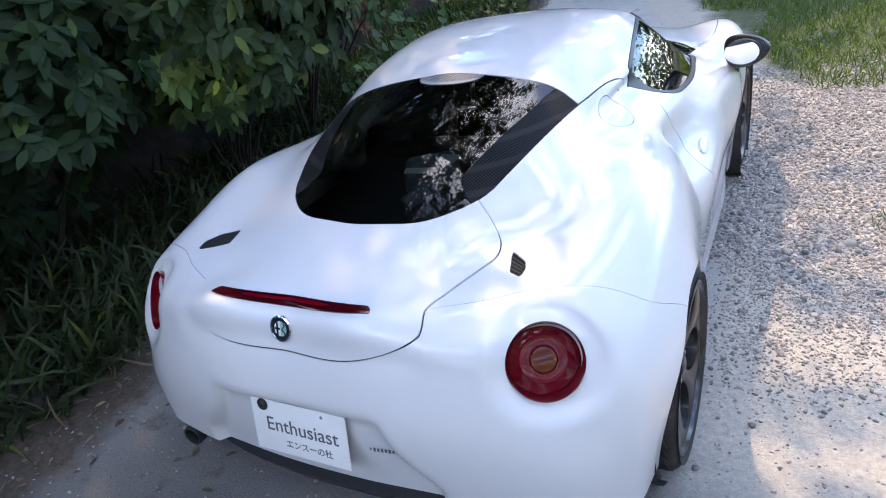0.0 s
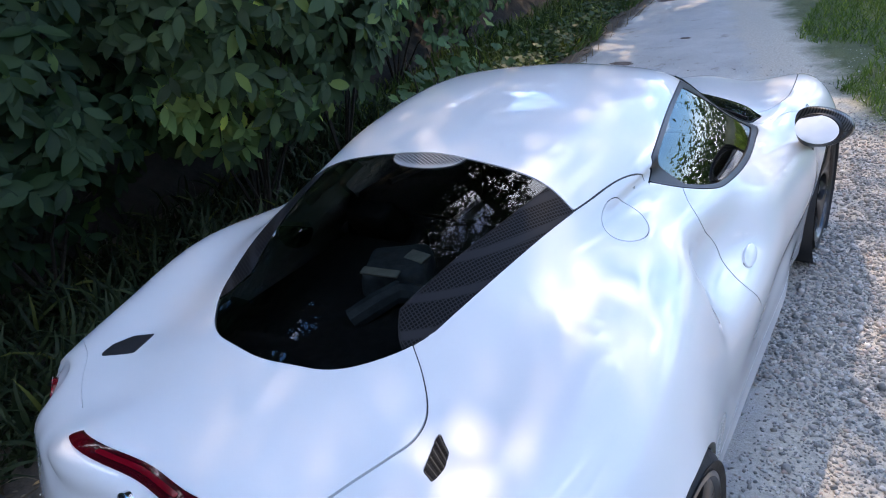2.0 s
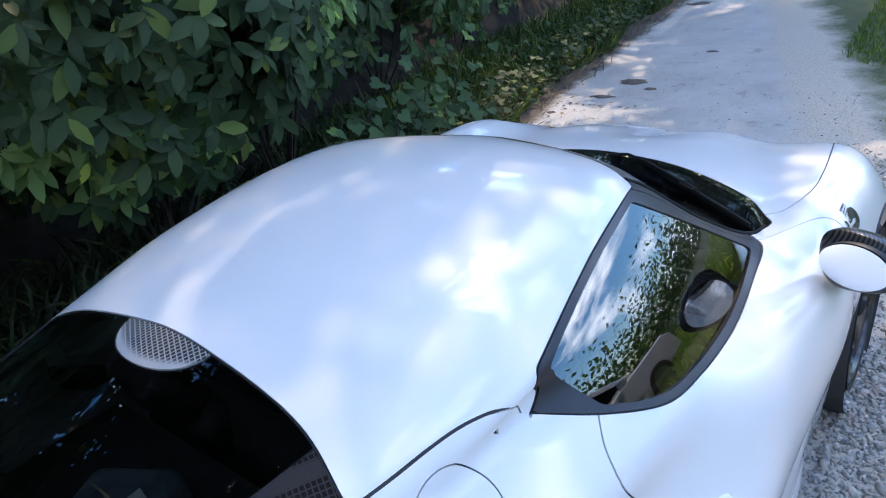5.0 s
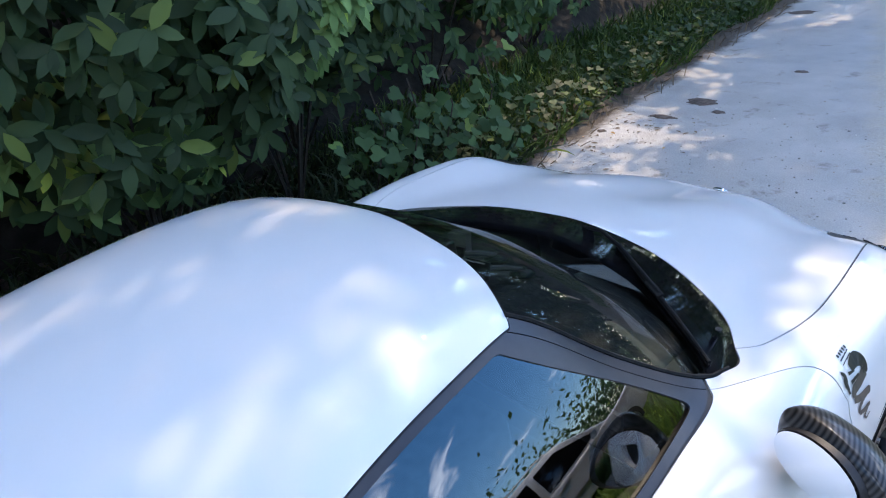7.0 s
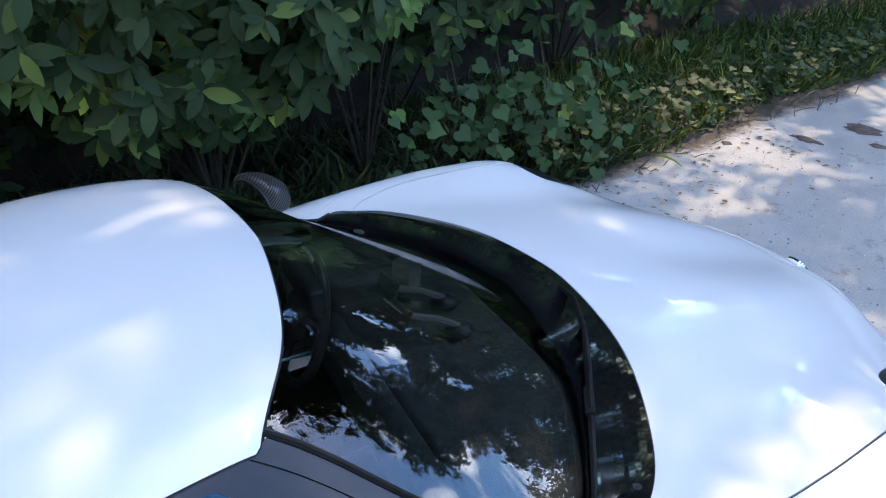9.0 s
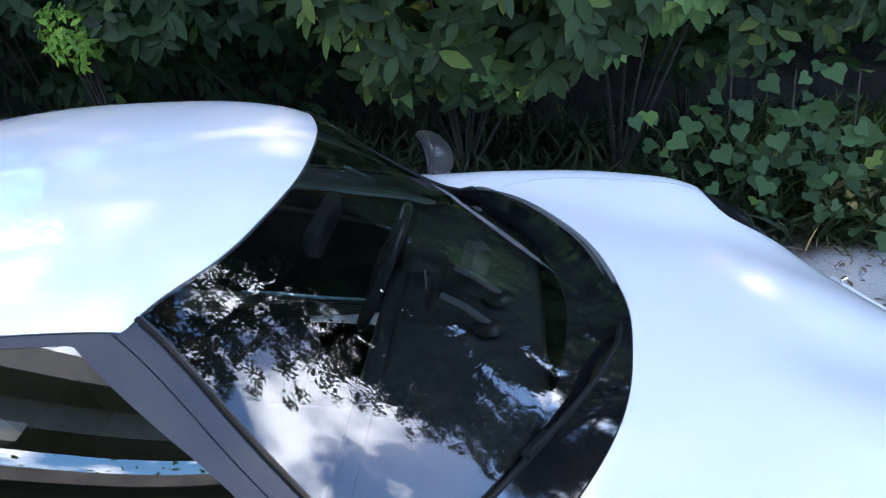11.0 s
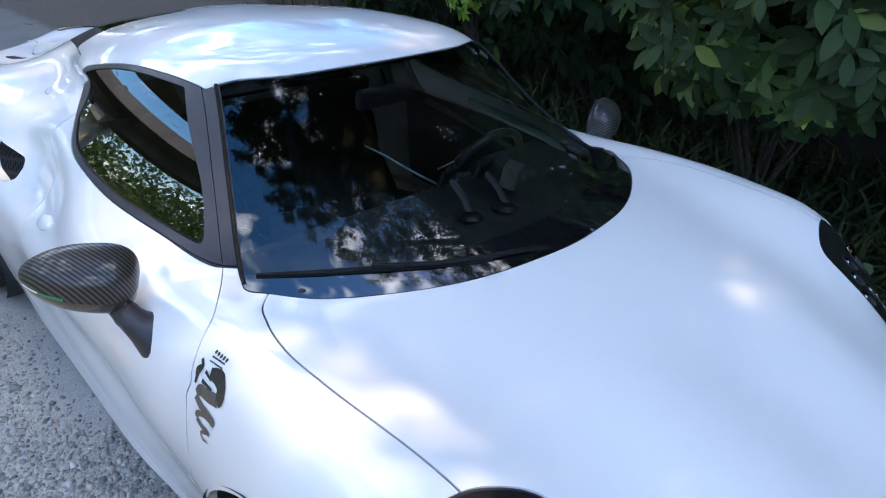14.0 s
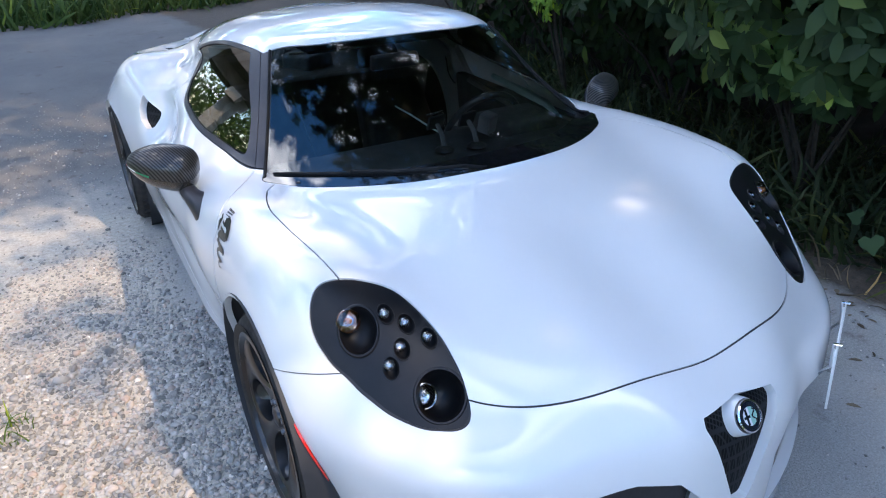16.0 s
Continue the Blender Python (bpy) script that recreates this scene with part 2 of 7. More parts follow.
def stone_mat():
    m = mat("gravel_stone", (0.3, 0.29, 0.27), rough=0.85, bump=0.3, bump_scale=300)
    n, l = m.node_tree.nodes, m.node_tree.links
    g = n.new("ShaderNodeNewGeometry")
    r = n.new("ShaderNodeValToRGB")
    e = r.color_ramp.elements
    e[0].position, e[0].color = 0.0, (0.14, 0.135, 0.125, 1)
    e[1].position, e[1].color = 1.0, (0.68, 0.64, 0.57, 1)
    for p, c in ((0.4, (0.28, 0.265, 0.24)), (0.75, (0.45, 0.425, 0.385)), (0.97, (0.36, 0.28, 0.23))):
        e.new(p).color = (*c, 1)
    l.new(g.outputs["Random Per Island"], r.inputs["Fac"])
    l.new(r.outputs["Color"], n["Principled BSDF"].inputs["Base Color"])
    return m


STONE = stone_mat()


def ground_mat():
    """Worn grey asphalt; a gravel shoulder on one side, soil under the hedge on the other."""
    m = bpy.data.materials.new("lane_ground")
    m.use_nodes = True
    n, l = m.node_tree.nodes, m.node_tree.links
    b = n["Principled BSDF"]
    b.inputs["Roughness"].default_value = 0.9
    g = n.new("ShaderNodeNewGeometry")
    sep = n.new("ShaderNodeSeparateXYZ")
    l.new(g.outputs["Position"], sep.inputs["Vector"])

    def noisen(scale, detail=6, rough=0.6):
        t = n.new("ShaderNodeTexNoise")
        t.inputs["Scale"].default_value, t.inputs["Detail"].default_value, t.inputs["Roughness"].default_value = scale, detail, rough
        l.new(g.outputs["Position"], t.inputs["Vector"])
        return t.outputs["Fac"]

    def ramp(src, p0, p1, c0=(0, 0, 0), c1=(1, 1, 1)):
        r = n.new("ShaderNodeValToRGB")
        e = r.color_ramp.elements
        e[0].position, e[0].color, e[1].position, e[1].color = p0, (*c0, 1), p1, (*c1, 1)
        l.new(src, r.inputs["Fac"])
        return r.outputs["Color"]

    def mixc(f, a, b2, kind="MIX"):
        x = n.new("ShaderNodeMix")
        x.data_type, x.blend_type = "RGBA", kind
        if isinstance(f, float):
            x.inputs[0].default_value = f
        else:
            l.new(f, x.inputs[0])
        l.new(a, x.inputs[6])
        l.new(b2, x.inputs[7])
        return x.outputs[2]

    def maths(op, a, b2):
        x = n.new("ShaderNodeMath")
        x.operation = op
        for i, v in enumerate((a, b2)):
            if isinstance(v, (int, float)):
                x.inputs[i].default_value = v
            else:
                l.new(v, x.inputs[i])
        return x.outputs[0]

    asphalt = mixc(ramp(noisen(1.1), 0.35, 0.7), ramp(noisen(140, 3), 0.38, 0.66, (0.20, 0.197, 0.188), (0.37, 0.36, 0.34)),
                   ramp(noisen(90, 4), 0.38, 0.66, (0.28, 0.268, 0.247), (0.44, 0.42, 0.383)))
    asphalt = mixc(ramp(noisen(4.0, 9, 0.7), 0.58, 0.68), asphalt, ramp(noisen(60), 0.3, 0.7, (0.08, 0.065, 0.05), (0.17, 0.14, 0.11)))
    # the lane's colour is darker behind the car, paler ahead
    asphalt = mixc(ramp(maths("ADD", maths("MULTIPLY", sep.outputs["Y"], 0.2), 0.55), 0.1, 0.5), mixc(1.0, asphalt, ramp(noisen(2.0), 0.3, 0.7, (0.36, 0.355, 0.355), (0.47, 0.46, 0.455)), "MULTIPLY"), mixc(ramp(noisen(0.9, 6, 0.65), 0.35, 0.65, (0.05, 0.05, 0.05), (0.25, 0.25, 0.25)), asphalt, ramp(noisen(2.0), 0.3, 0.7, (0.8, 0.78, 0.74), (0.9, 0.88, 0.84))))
    sand = ramp(noisen(45, 8, 0.75), 0.25, 0.75, (0.23, 0.21, 0.175), (0.58, 0.53, 0.445))
    soil = ramp(noisen(30, 8, 0.7), 0.3, 0.7, (0.035, 0.027, 0.02), (0.11, 0.085, 0.06))
    wob = maths("MULTIPLY", maths("SUBTRACT", noisen(2.2, 8, 0.7), 0.5), 1.0)
    # gravel shoulder, right of the lane, ends behind the car
    bend = maths("MULTIPLY", maths("MAXIMUM", maths("SUBTRACT", sep.outputs["Y"], 1.5), 0.0), 0.28)
    across = maths("ADD", maths("ADD", sep.outputs["X"], maths("MULTIPLY", wob, 0.7)), bend)
    gx = ramp(maths("SUBTRACT", across, 0.0), 0.80, 1.0)
    gy = ramp(maths("ADD", maths("ADD", maths("MULTIPLY", sep.outputs["Y"], 0.5), maths("MULTIPLY", wob, 0.8)), 1.5), 0.55, 0.95)
    col = mixc(maths("MULTIPLY", gx, gy), asphalt, sand)
    soilmask = n.new("ShaderNodeMapRange")
    soilmask.inputs["From Min"].default_value, soilmask.inputs["From Max"].default_value = 1.42, 1.56
    l.new(maths("SUBTRACT", maths("ADD", maths("MULTIPLY", sep.outputs["X"], -1.0), maths("MULTIPLY", wob, 0.5)), maths("MULTIPLY", maths("SUBTRACT", sep.outputs["Y"], 0.0), 0.085)), soilmask.inputs["Value"])
    col = mixc(soilmask.outputs["Result"], col, soil)
    far = n.new("ShaderNodeMapRange")
    far.inputs["From Min"].default_value, far.inputs["From Max"].default_value = 3.4, 4.6
    l.new(maths("ADD", across, maths("MULTIPLY", wob, 1.5)), far.inputs["Value"])
    green = ramp(noisen(3.5, 8, 0.7), 0.3, 0.7, (0.030, 0.048, 0.011), (0.075, 0.09, 0.027))
    near = maths("MULTIPLY", ramp(maths("ADD", maths("MULTIPLY", sep.outputs["Y"], 0.25), maths("MULTIPLY", wob, 0.5)), 0.62, 0.80), ramp(across, 0.0, 1.0))
    nearx = n.new("ShaderNodeMapRange")
    nearx.inputs["From Min"].default_value, nearx.inputs["From Max"].default_value = 1.35, 1.65
    l.new(across, nearx.inputs["Value"])
    col = mixc(maths("MAXIMUM", far.outputs["Result"], maths("MULTIPLY", near, nearx.outputs["Result"])), col, green)
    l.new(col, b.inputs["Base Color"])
    bp = n.new("ShaderNodeBump")
    bp.inputs["Strength"].default_value = 0.6
    bp.inputs["Distance"].default_value = 0.012
    l.new(noisen(110, 6, 0.7), bp.inputs["Height"])
    l.new(bp.outputs["Normal"], b.inputs["Normal"])
    return m


GROUND = ground_mat()


# ---------------------------------------------------------------- mesh helpers
def raw_mesh(name, verts, faces, material, smooth=True, normals=None):
    me = bpy.data.meshes.new(name)
    me.from_pydata([tuple(map(float, v)) for v in verts], [], faces)
    me.materials.append(material)
    me.polygons.foreach_set("use_smooth", [smooth] * len(me.polygons))
    me.update()
    if normals is not None:
        me.normals_split_custom_set_from_vertices([tuple(map(float, q)) for q in normals])
    return me


def mesh_part(name, verts, faces, material, parent=None, label="", smooth=True, normals=None, at=None):
    ob = new(name, raw_mesh(name, verts, faces, material, smooth, normals))
    ob.parent = parent
    if at is not None:
        ob.matrix_basis = at
    if label:
        tagged(ob, label)
    return ob


def part(name, bm, material, parent=None, label="", at=None, angle=35):
    me = bpy.data.meshes.new(name)
    bm.normal_update()
    bm.to_mesh(me)
    bm.free()
    me.materials.append(material)
    me.polygons.foreach_set("use_smooth", [True] * len(me.polygons))
    me.set_sharp_from_angle(angle=radians(angle))
    ob = new(name, me)
    ob.parent = parent
    if at is not None:
        ob.matrix_basis = at
    if label:
        tagged(ob, label)
    return ob


def thing(name, label, category, at=None, group="", kind=""):
    ob = new(name)
    ob.empty_display_size = 0.1
    if at is not None:
        ob.matrix_basis = at
    return tagged(ob, label, category, group, kind)


def box_bm(sx, sy, sz, bevel=0.0, m=None, segments=2):
    bm = bmesh.new()
    bmesh.ops.create_cube(bm, size=1, matrix=Matrix.Diagonal((sx, sy, sz, 1)))
    if bevel:
        bmesh.ops.bevel(bm, geom=bm.edges[:], offset=bevel, segments=segments, profile=0.6, affect="EDGES")
    if m is not None:
        bmesh.ops.transform(bm, matrix=m, verts=bm.verts[:])
    return bm


def lathe_bm(profile, seg=48, axis="Z", m=None, closed=False):
    """Revolve (radius, height) pairs."""
    bm = bmesh.new()
    rings = []
    for r, h in profile:
        rings.append([bm.verts.new((r * math.cos(2 * math.pi * i / seg), r * math.sin(2 * math.pi * i / seg), h)) for i in range(seg)])
    if closed:
        rings.append(rings[0])
    for a, b in zip(rings, rings[1:]):
        for i in range(seg):
            bm.faces.new((a[i], a[(i + 1) % seg], b[(i + 1) % seg], b[i]))
    bmesh.ops.remove_doubles(bm, verts=bm.verts[:], dist=1e-6)
    bmesh.ops.recalc_face_normals(bm, faces=bm.faces[:])
    if m is not None:
        bmesh.ops.transform(bm, matrix=m, verts=bm.verts[:])
    return bm


def tube_bm(points, radius, seg=8, cap=True):
    """A round bar along points; radius a number or one for each point."""
    bm = bmesh.new()
    pts = [Vector(p) for p in points]
    rs = radius if isinstance(radius, (list, tuple)) else [radius] * len(pts)
    rings, up = [], Vector((0, 0, 1))
    for i, p in enumerate(pts):
        d = (pts[min(i + 1, len(pts) - 1)] - pts[max(i - 1, 0)]).normalized()
        if abs(d.dot(up)) > 0.95:
            up = Vector((1, 0, 0))
        a = d.cross(up).normalized()
        b = d.cross(a)
        rings.append([bm.verts.new(p + rs[i] * (math.cos(2 * math.pi * k / seg) * a + math.sin(2 * math.pi * k / seg) * b)) for k in range(seg)])
    for a, b in zip(rings, rings[1:]):
        for i in range(seg):
            bm.faces.new((a[i], a[(i + 1) % seg], b[(i + 1) % seg], b[i]))
    if cap:
        bm.faces.new(rings[0][::-1])
        bm.faces.new(rings[-1])
    bmesh.ops.recalc_face_normals(bm, faces=bm.faces[:])
    return bm


def joined(*bms):
    out = bms[0]
    for b in bms[1:]:
        me = bpy.data.meshes.new("tmp")
        b.to_mesh(me)
        b.free()
        out.from_mesh(me)
        bpy.data.meshes.remove(me)
    return out


def hermite(keys, vals, q):
    """Smooth curve through vals at keys, read at q (rows of vals may be vectors)."""
    keys, vals, q = np.asarray(keys, float), np.asarray(vals, float), np.asarray(q, float)
    if vals.ndim == 1:
        return hermite(keys, vals[:, None], q)[:, 0]
    h = np.diff(keys)[:, None]
    d = np.diff(vals, axis=0) / h
    t = np.empty_like(vals)
    t[1:-1] = (d[:-1] * h[1:] + d[1:] * h[:-1]) / (h[1:] + h[:-1])
    t[0], t[-1] = d[0], d[-1]
    i = np.clip(np.searchsorted(keys, q, side="right") - 1, 0, len(keys) - 2)
    u = ((q - keys[i]) / h[i, 0])[:, None]
    u2, u3 = u * u, u * u * u
    return ((2 * u3 - 3 * u2 + 1) * vals[i] + (u3 - 2 * u2 + u) * h[i] * t[i] + (3 * u2 - 2 * u3) * vals[i + 1] + (u3 - u2) * h[i] * t[i + 1])


# ---------------------------------------------------------------- the car's skin: one lofted half shell, cut into panels
# Each station runs from the sill (line 0) over waist, shoulder, belt and roof edge to the middle of the car (line 7).
STATIONS = []


def station(*points):
    STATIONS.append(points)


station((0.800, 1.479, 0.150), (0.771, 1.599, 0.150), (0.702, 1.720, 0.150), (0.583, 1.835, 0.149), (0.445, 1.918, 0.146), (0.310, 1.982, 0.145), (0.165, 2.024, 0.144), (0.000, 2.056, 0.146))  # under the nose
station((0.820, 1.460, 0.180), (0.812, 1.556, 0.300), (0.748, 1.707, 0.359), (0.628, 1.832, 0.394), (0.469, 1.926, 0.400), (0.308, 1.977, 0.401), (0.159, 2.025, 0.412), (0.000, 2.050, 0.426))  # lower lip
station((0.830, 1.449, 0.200), (0.852, 1.509, 0.378), (0.807, 1.626, 0.465), (0.703, 1.773, 0.522), (0.509, 1.872, 0.537), (0.325, 1.922, 0.557), (0.178, 1.988, 0.577), (0.000, 2.006, 0.582))  # nose
station((0.841, 1.439, 0.200), (0.880, 1.458, 0.399), (0.866, 1.520, 0.540), (0.746, 1.626, 0.605), (0.560, 1.698, 0.627), (0.350, 1.778, 0.664), (0.185, 1.816, 0.679), (0.000, 1.827, 0.656))  # front corner
station((0.850, 1.419, 0.179), (0.910, 1.386, 0.403), (0.911, 1.374, 0.585), (0.836, 1.368, 0.756), (0.726, 1.378, 0.828), (0.492, 1.431, 0.773), (0.253, 1.473, 0.794), (0.000, 1.466, 0.761))  # headlight
station((0.843, 1.149, 0.180), (0.916, 1.155, 0.411), (0.914, 1.159, 0.624), (0.845, 1.106, 0.819), (0.722, 1.067, 0.842), (0.510, 1.187, 0.810), (0.271, 1.251, 0.822), (0.000, 1.275, 0.821))  # front axle
station((0.858, 0.797, 0.152), (0.872, 0.803, 0.321), (0.904, 0.810, 0.599), (0.835, 0.783, 0.821), (0.690, 0.684, 0.826), (0.582, 0.817, 0.836), (0.314, 0.973, 0.849), (0.000, 1.031, 0.859))  # hood's rear edge
station((0.855, 0.593, 0.179), (0.867, 0.602, 0.311), (0.916, 0.607, 0.575), (0.880, 0.575, 0.777), (0.725, 0.539, 0.826), (0.630, 0.631, 0.823), (0.341, 0.819, 0.839), (0.000, 0.896, 0.860))  # foot of the windscreen
station((0.880, 0.348, 0.187), (0.872, 0.350, 0.300), (0.906, 0.350, 0.554), (0.869, 0.337, 0.751), (0.732, 0.321, 0.844), (0.580, 0.392, 0.960), (0.305, 0.548, 0.974), (0.000, 0.617, 1.002))  # middle of the windscreen
station((0.878, 0.100, 0.160), (0.874, 0.098, 0.293), (0.900, 0.095, 0.554), (0.858, 0.092, 0.755), (0.720, 0.111, 0.881), (0.509, 0.196, 1.114), (0.303, 0.294, 1.146), (0.000, 0.339, 1.157))  # front of the roof
station((0.874, -0.248, 0.142), (0.874, -0.253, 0.288), (0.906, -0.259, 0.562), (0.849, -0.230, 0.769), (0.683, -0.173, 0.933), (0.563, -0.118, 1.114), (0.347, -0.056, 1.176), (0.000, -0.042, 1.195))  # middle of the door
station((0.874, -0.574, 0.131), (0.884, -0.580, 0.313), (0.892, -0.574, 0.579), (0.794, -0.522, 0.804), (0.590, -0.456, 0.992), (0.602, -0.428, 1.045), (0.414, -0.380, 1.149), (0.000, -0.355, 1.177))  # rear of the roof
station((0.873, -0.848, 0.159), (0.907, -0.840, 0.372), (0.912, -0.826, 0.609), (0.819, -0.779, 0.863), (0.585, -0.749, 0.929), (0.507, -0.767, 1.026), (0.356, -0.717, 1.099), (0.000, -0.690, 1.146))  # behind the door
station((0.894, -1.100, 0.201), (0.944, -1.100, 0.432), (0.941, -1.101, 0.647), (0.842, -1.083, 0.889), (0.596, -1.084, 0.920), (0.432, -1.102, 0.981), (0.279, -1.082, 1.036), (0.000, -1.059, 1.049))  # rear axle
station((0.891, -1.399, 0.200), (0.941, -1.404, 0.432), (0.930, -1.402, 0.642), (0.806, -1.406, 0.840), (0.550, -1.419, 0.837), (0.334, -1.429, 0.892), (0.188, -1.457, 0.905), (0.000, -1.488, 0.905))  # foot of the rear window
station((0.871, -1.569, 0.200), (0.894, -1.602, 0.429), (0.876, -1.637, 0.619), (0.755, -1.673, 0.799), (0.526, -1.685, 0.834), (0.342, -1.701, 0.838), (0.193, -1.713, 0.857), (0.000, -1.708, 0.859))  # engine cover
station((0.861, -1.659, 0.200), (0.863, -1.711, 0.424), (0.812, -1.738, 0.609), (0.682, -1.802, 0.749), (0.493, -1.846, 0.799), (0.361, -1.886, 0.831), (0.231, -1.914, 0.859), (0.000, -1.884, 0.840))  # lip
station((0.850, -1.699, 0.200), (0.827, -1.765, 0.420), (0.753, -1.795, 0.559), (0.636, -1.848, 0.660), (0.495, -1.888, 0.705), (0.364, -1.918, 0.729), (0.210, -1.936, 0.742), (0.000, -1.920, 0.728))  # below the lip
station((0.830, -1.739, 0.200), (0.787, -1.815, 0.378), (0.709, -1.862, 0.458), (0.602, -1.907, 0.508), (0.469, -1.944, 0.533), (0.349, -1.969, 0.548), (0.189, -1.987, 0.554), (0.000, -1.987, 0.547))  # bumper
station((0.810, -1.750, 0.200), (0.759, -1.828, 0.245), (0.689, -1.868, 0.270), (0.580, -1.899, 0.285), (0.460, -1.924, 0.295), (0.340, -1.939, 0.301), (0.170, -1.955, 0.305), (0.000, -1.960, 0.306))  # lower edge of the bumper
NOSE, HOOD_F, FENDER, COWL, GLASS0, GLASS1, ROOF0, REAR0, REAR1, LIP, TAIL = 0, 3, 4, 6, 7, 8, 9, 12, 14, 16, 19


TL = Vector((0.690, -1.768, 0.712))
TL_AXIS = Vector((0.46, -0.78, 0.42)).normalized()


class Skin:
    """Points with columns x y z s v nx ny nz, and faces over them."""

    def __init__(self, a, faces):
        self.a, self.faces = a, faces

    def cut(self, f):
        """Two skins: where f < 0 and where f > 0, split cleanly along f = 0."""
        val = f(self.a)
        val = np.where(np.abs(val) < 1e-6, 1e-6, val)
        extra, cache, neg, pos, base = [], {}, [], [], len(self.a)

        def mid(i, j):
            k = (min(i, j), max(i, j))
            if k not in cache:
                i, j = k
                t = val[i] / (val[i] - val[j])
                cache[k] = base + len(extra)
                extra.append(self.a[i] + t * (self.a[j] - self.a[i]))
            return cache[k]

        sign = (val > 0).tolist()
        for fc in self.faces:
            sg = [sign[i] for i in fc]
            if all(sg):
                pos.append(fc)
            elif not any(sg):
                neg.append(fc)
            else:
                p, q = [], []
                for i, j in zip(fc, fc[1:] + fc[:1]):
                    (p if sign[i] else q).append(i)
                    if sign[i] != sign[j]:
                        k = mid(i, j)
                        p.append(k)
                        q.append(k)
                if len(p) > 2:
                    pos.append(tuple(p))
                if len(q) > 2:
                    neg.append(tuple(q))
        a = np.vstack([self.a, extra]) if extra else self.a
        return Skin(a, neg), Skin(a, pos)

    def compact(self):
        used = sorted({i for f in self.faces for i in f})
        new_i = {u: k for k, u in enumerate(used)}
        return self.a[used], [tuple(new_i[i] for i in f) for f in self.faces]


SEAMS = []


def split(skin, f, gap=0.0022):
    """Cut along f = 0 (f in metres) and leave a panel gap, whose floor is kept for the dark seam strip."""
    neg, rest = skin.cut(lambda a: f(a) + gap)
    strip, pos = rest.cut(lambda a: f(a) - gap)
    SEAMS.append(strip)
    return neg, pos


def both_halves(a, faces):
    b = a.copy()
    b[:, [0, 5]] *= -1
    n = len(a)
    allv = np.vstack([a, b])
    remap = np.arange(2 * n)
    mid = np.abs(a[:, 0]) < 2e-4
    remap[n:][mid] = np.arange(n)[mid]
    allv[:n][mid, 0] = 0
    fs = list(faces) + [tuple(int(remap[i + n]) for i in f[::-1]) for f in faces]
    return allv, fs


def panel(name, skin, material, parent, label="", side=0, offset=0.0, rim=0.006, flip_depth=0.0):
    """side 0: both halves in one; 1 right only; -1 left only. rim: depth of the turned-in edge."""
    a, fs = skin.compact()
    if not fs:
        return None
    if side == 0:
        a, fs = both_halves(a, fs)
    elif side < 0:
        a = a.copy()
        a[:, [0, 5]] *= -1
        fs = [f[::-1] for f in fs]
    nrm = a[:, 5:8] / np.maximum(np.linalg.norm(a[:, 5:8], axis=1), 1e-9)[:, None]
    v = a[:, :3] + offset * nrm
    verts, normals, faces = [*v], [*nrm], list(fs)
    if rim:
        count = {}
        for f in fs:
            for i, j in zip(f, f[1:] + f[:1]):
                k = (min(i, j), max(i, j))
                count[k] = None if k in count else (i, j)
        for e in count.values():
            if e:
                i, j = e
                k = len(verts)
                out = np.cross(v[j] - v[i], nrm[i])
                out /= max(np.linalg.norm(out), 1e-9)
                verts += [v[i], v[j], v[j] - rim * nrm[j], v[i] - rim * nrm[i]]
                normals += [out] * 4
                faces.append((k + 1, k, k + 3, k + 2))
    return mesh_part(name, verts, faces, material, parent, label, normals=normals)


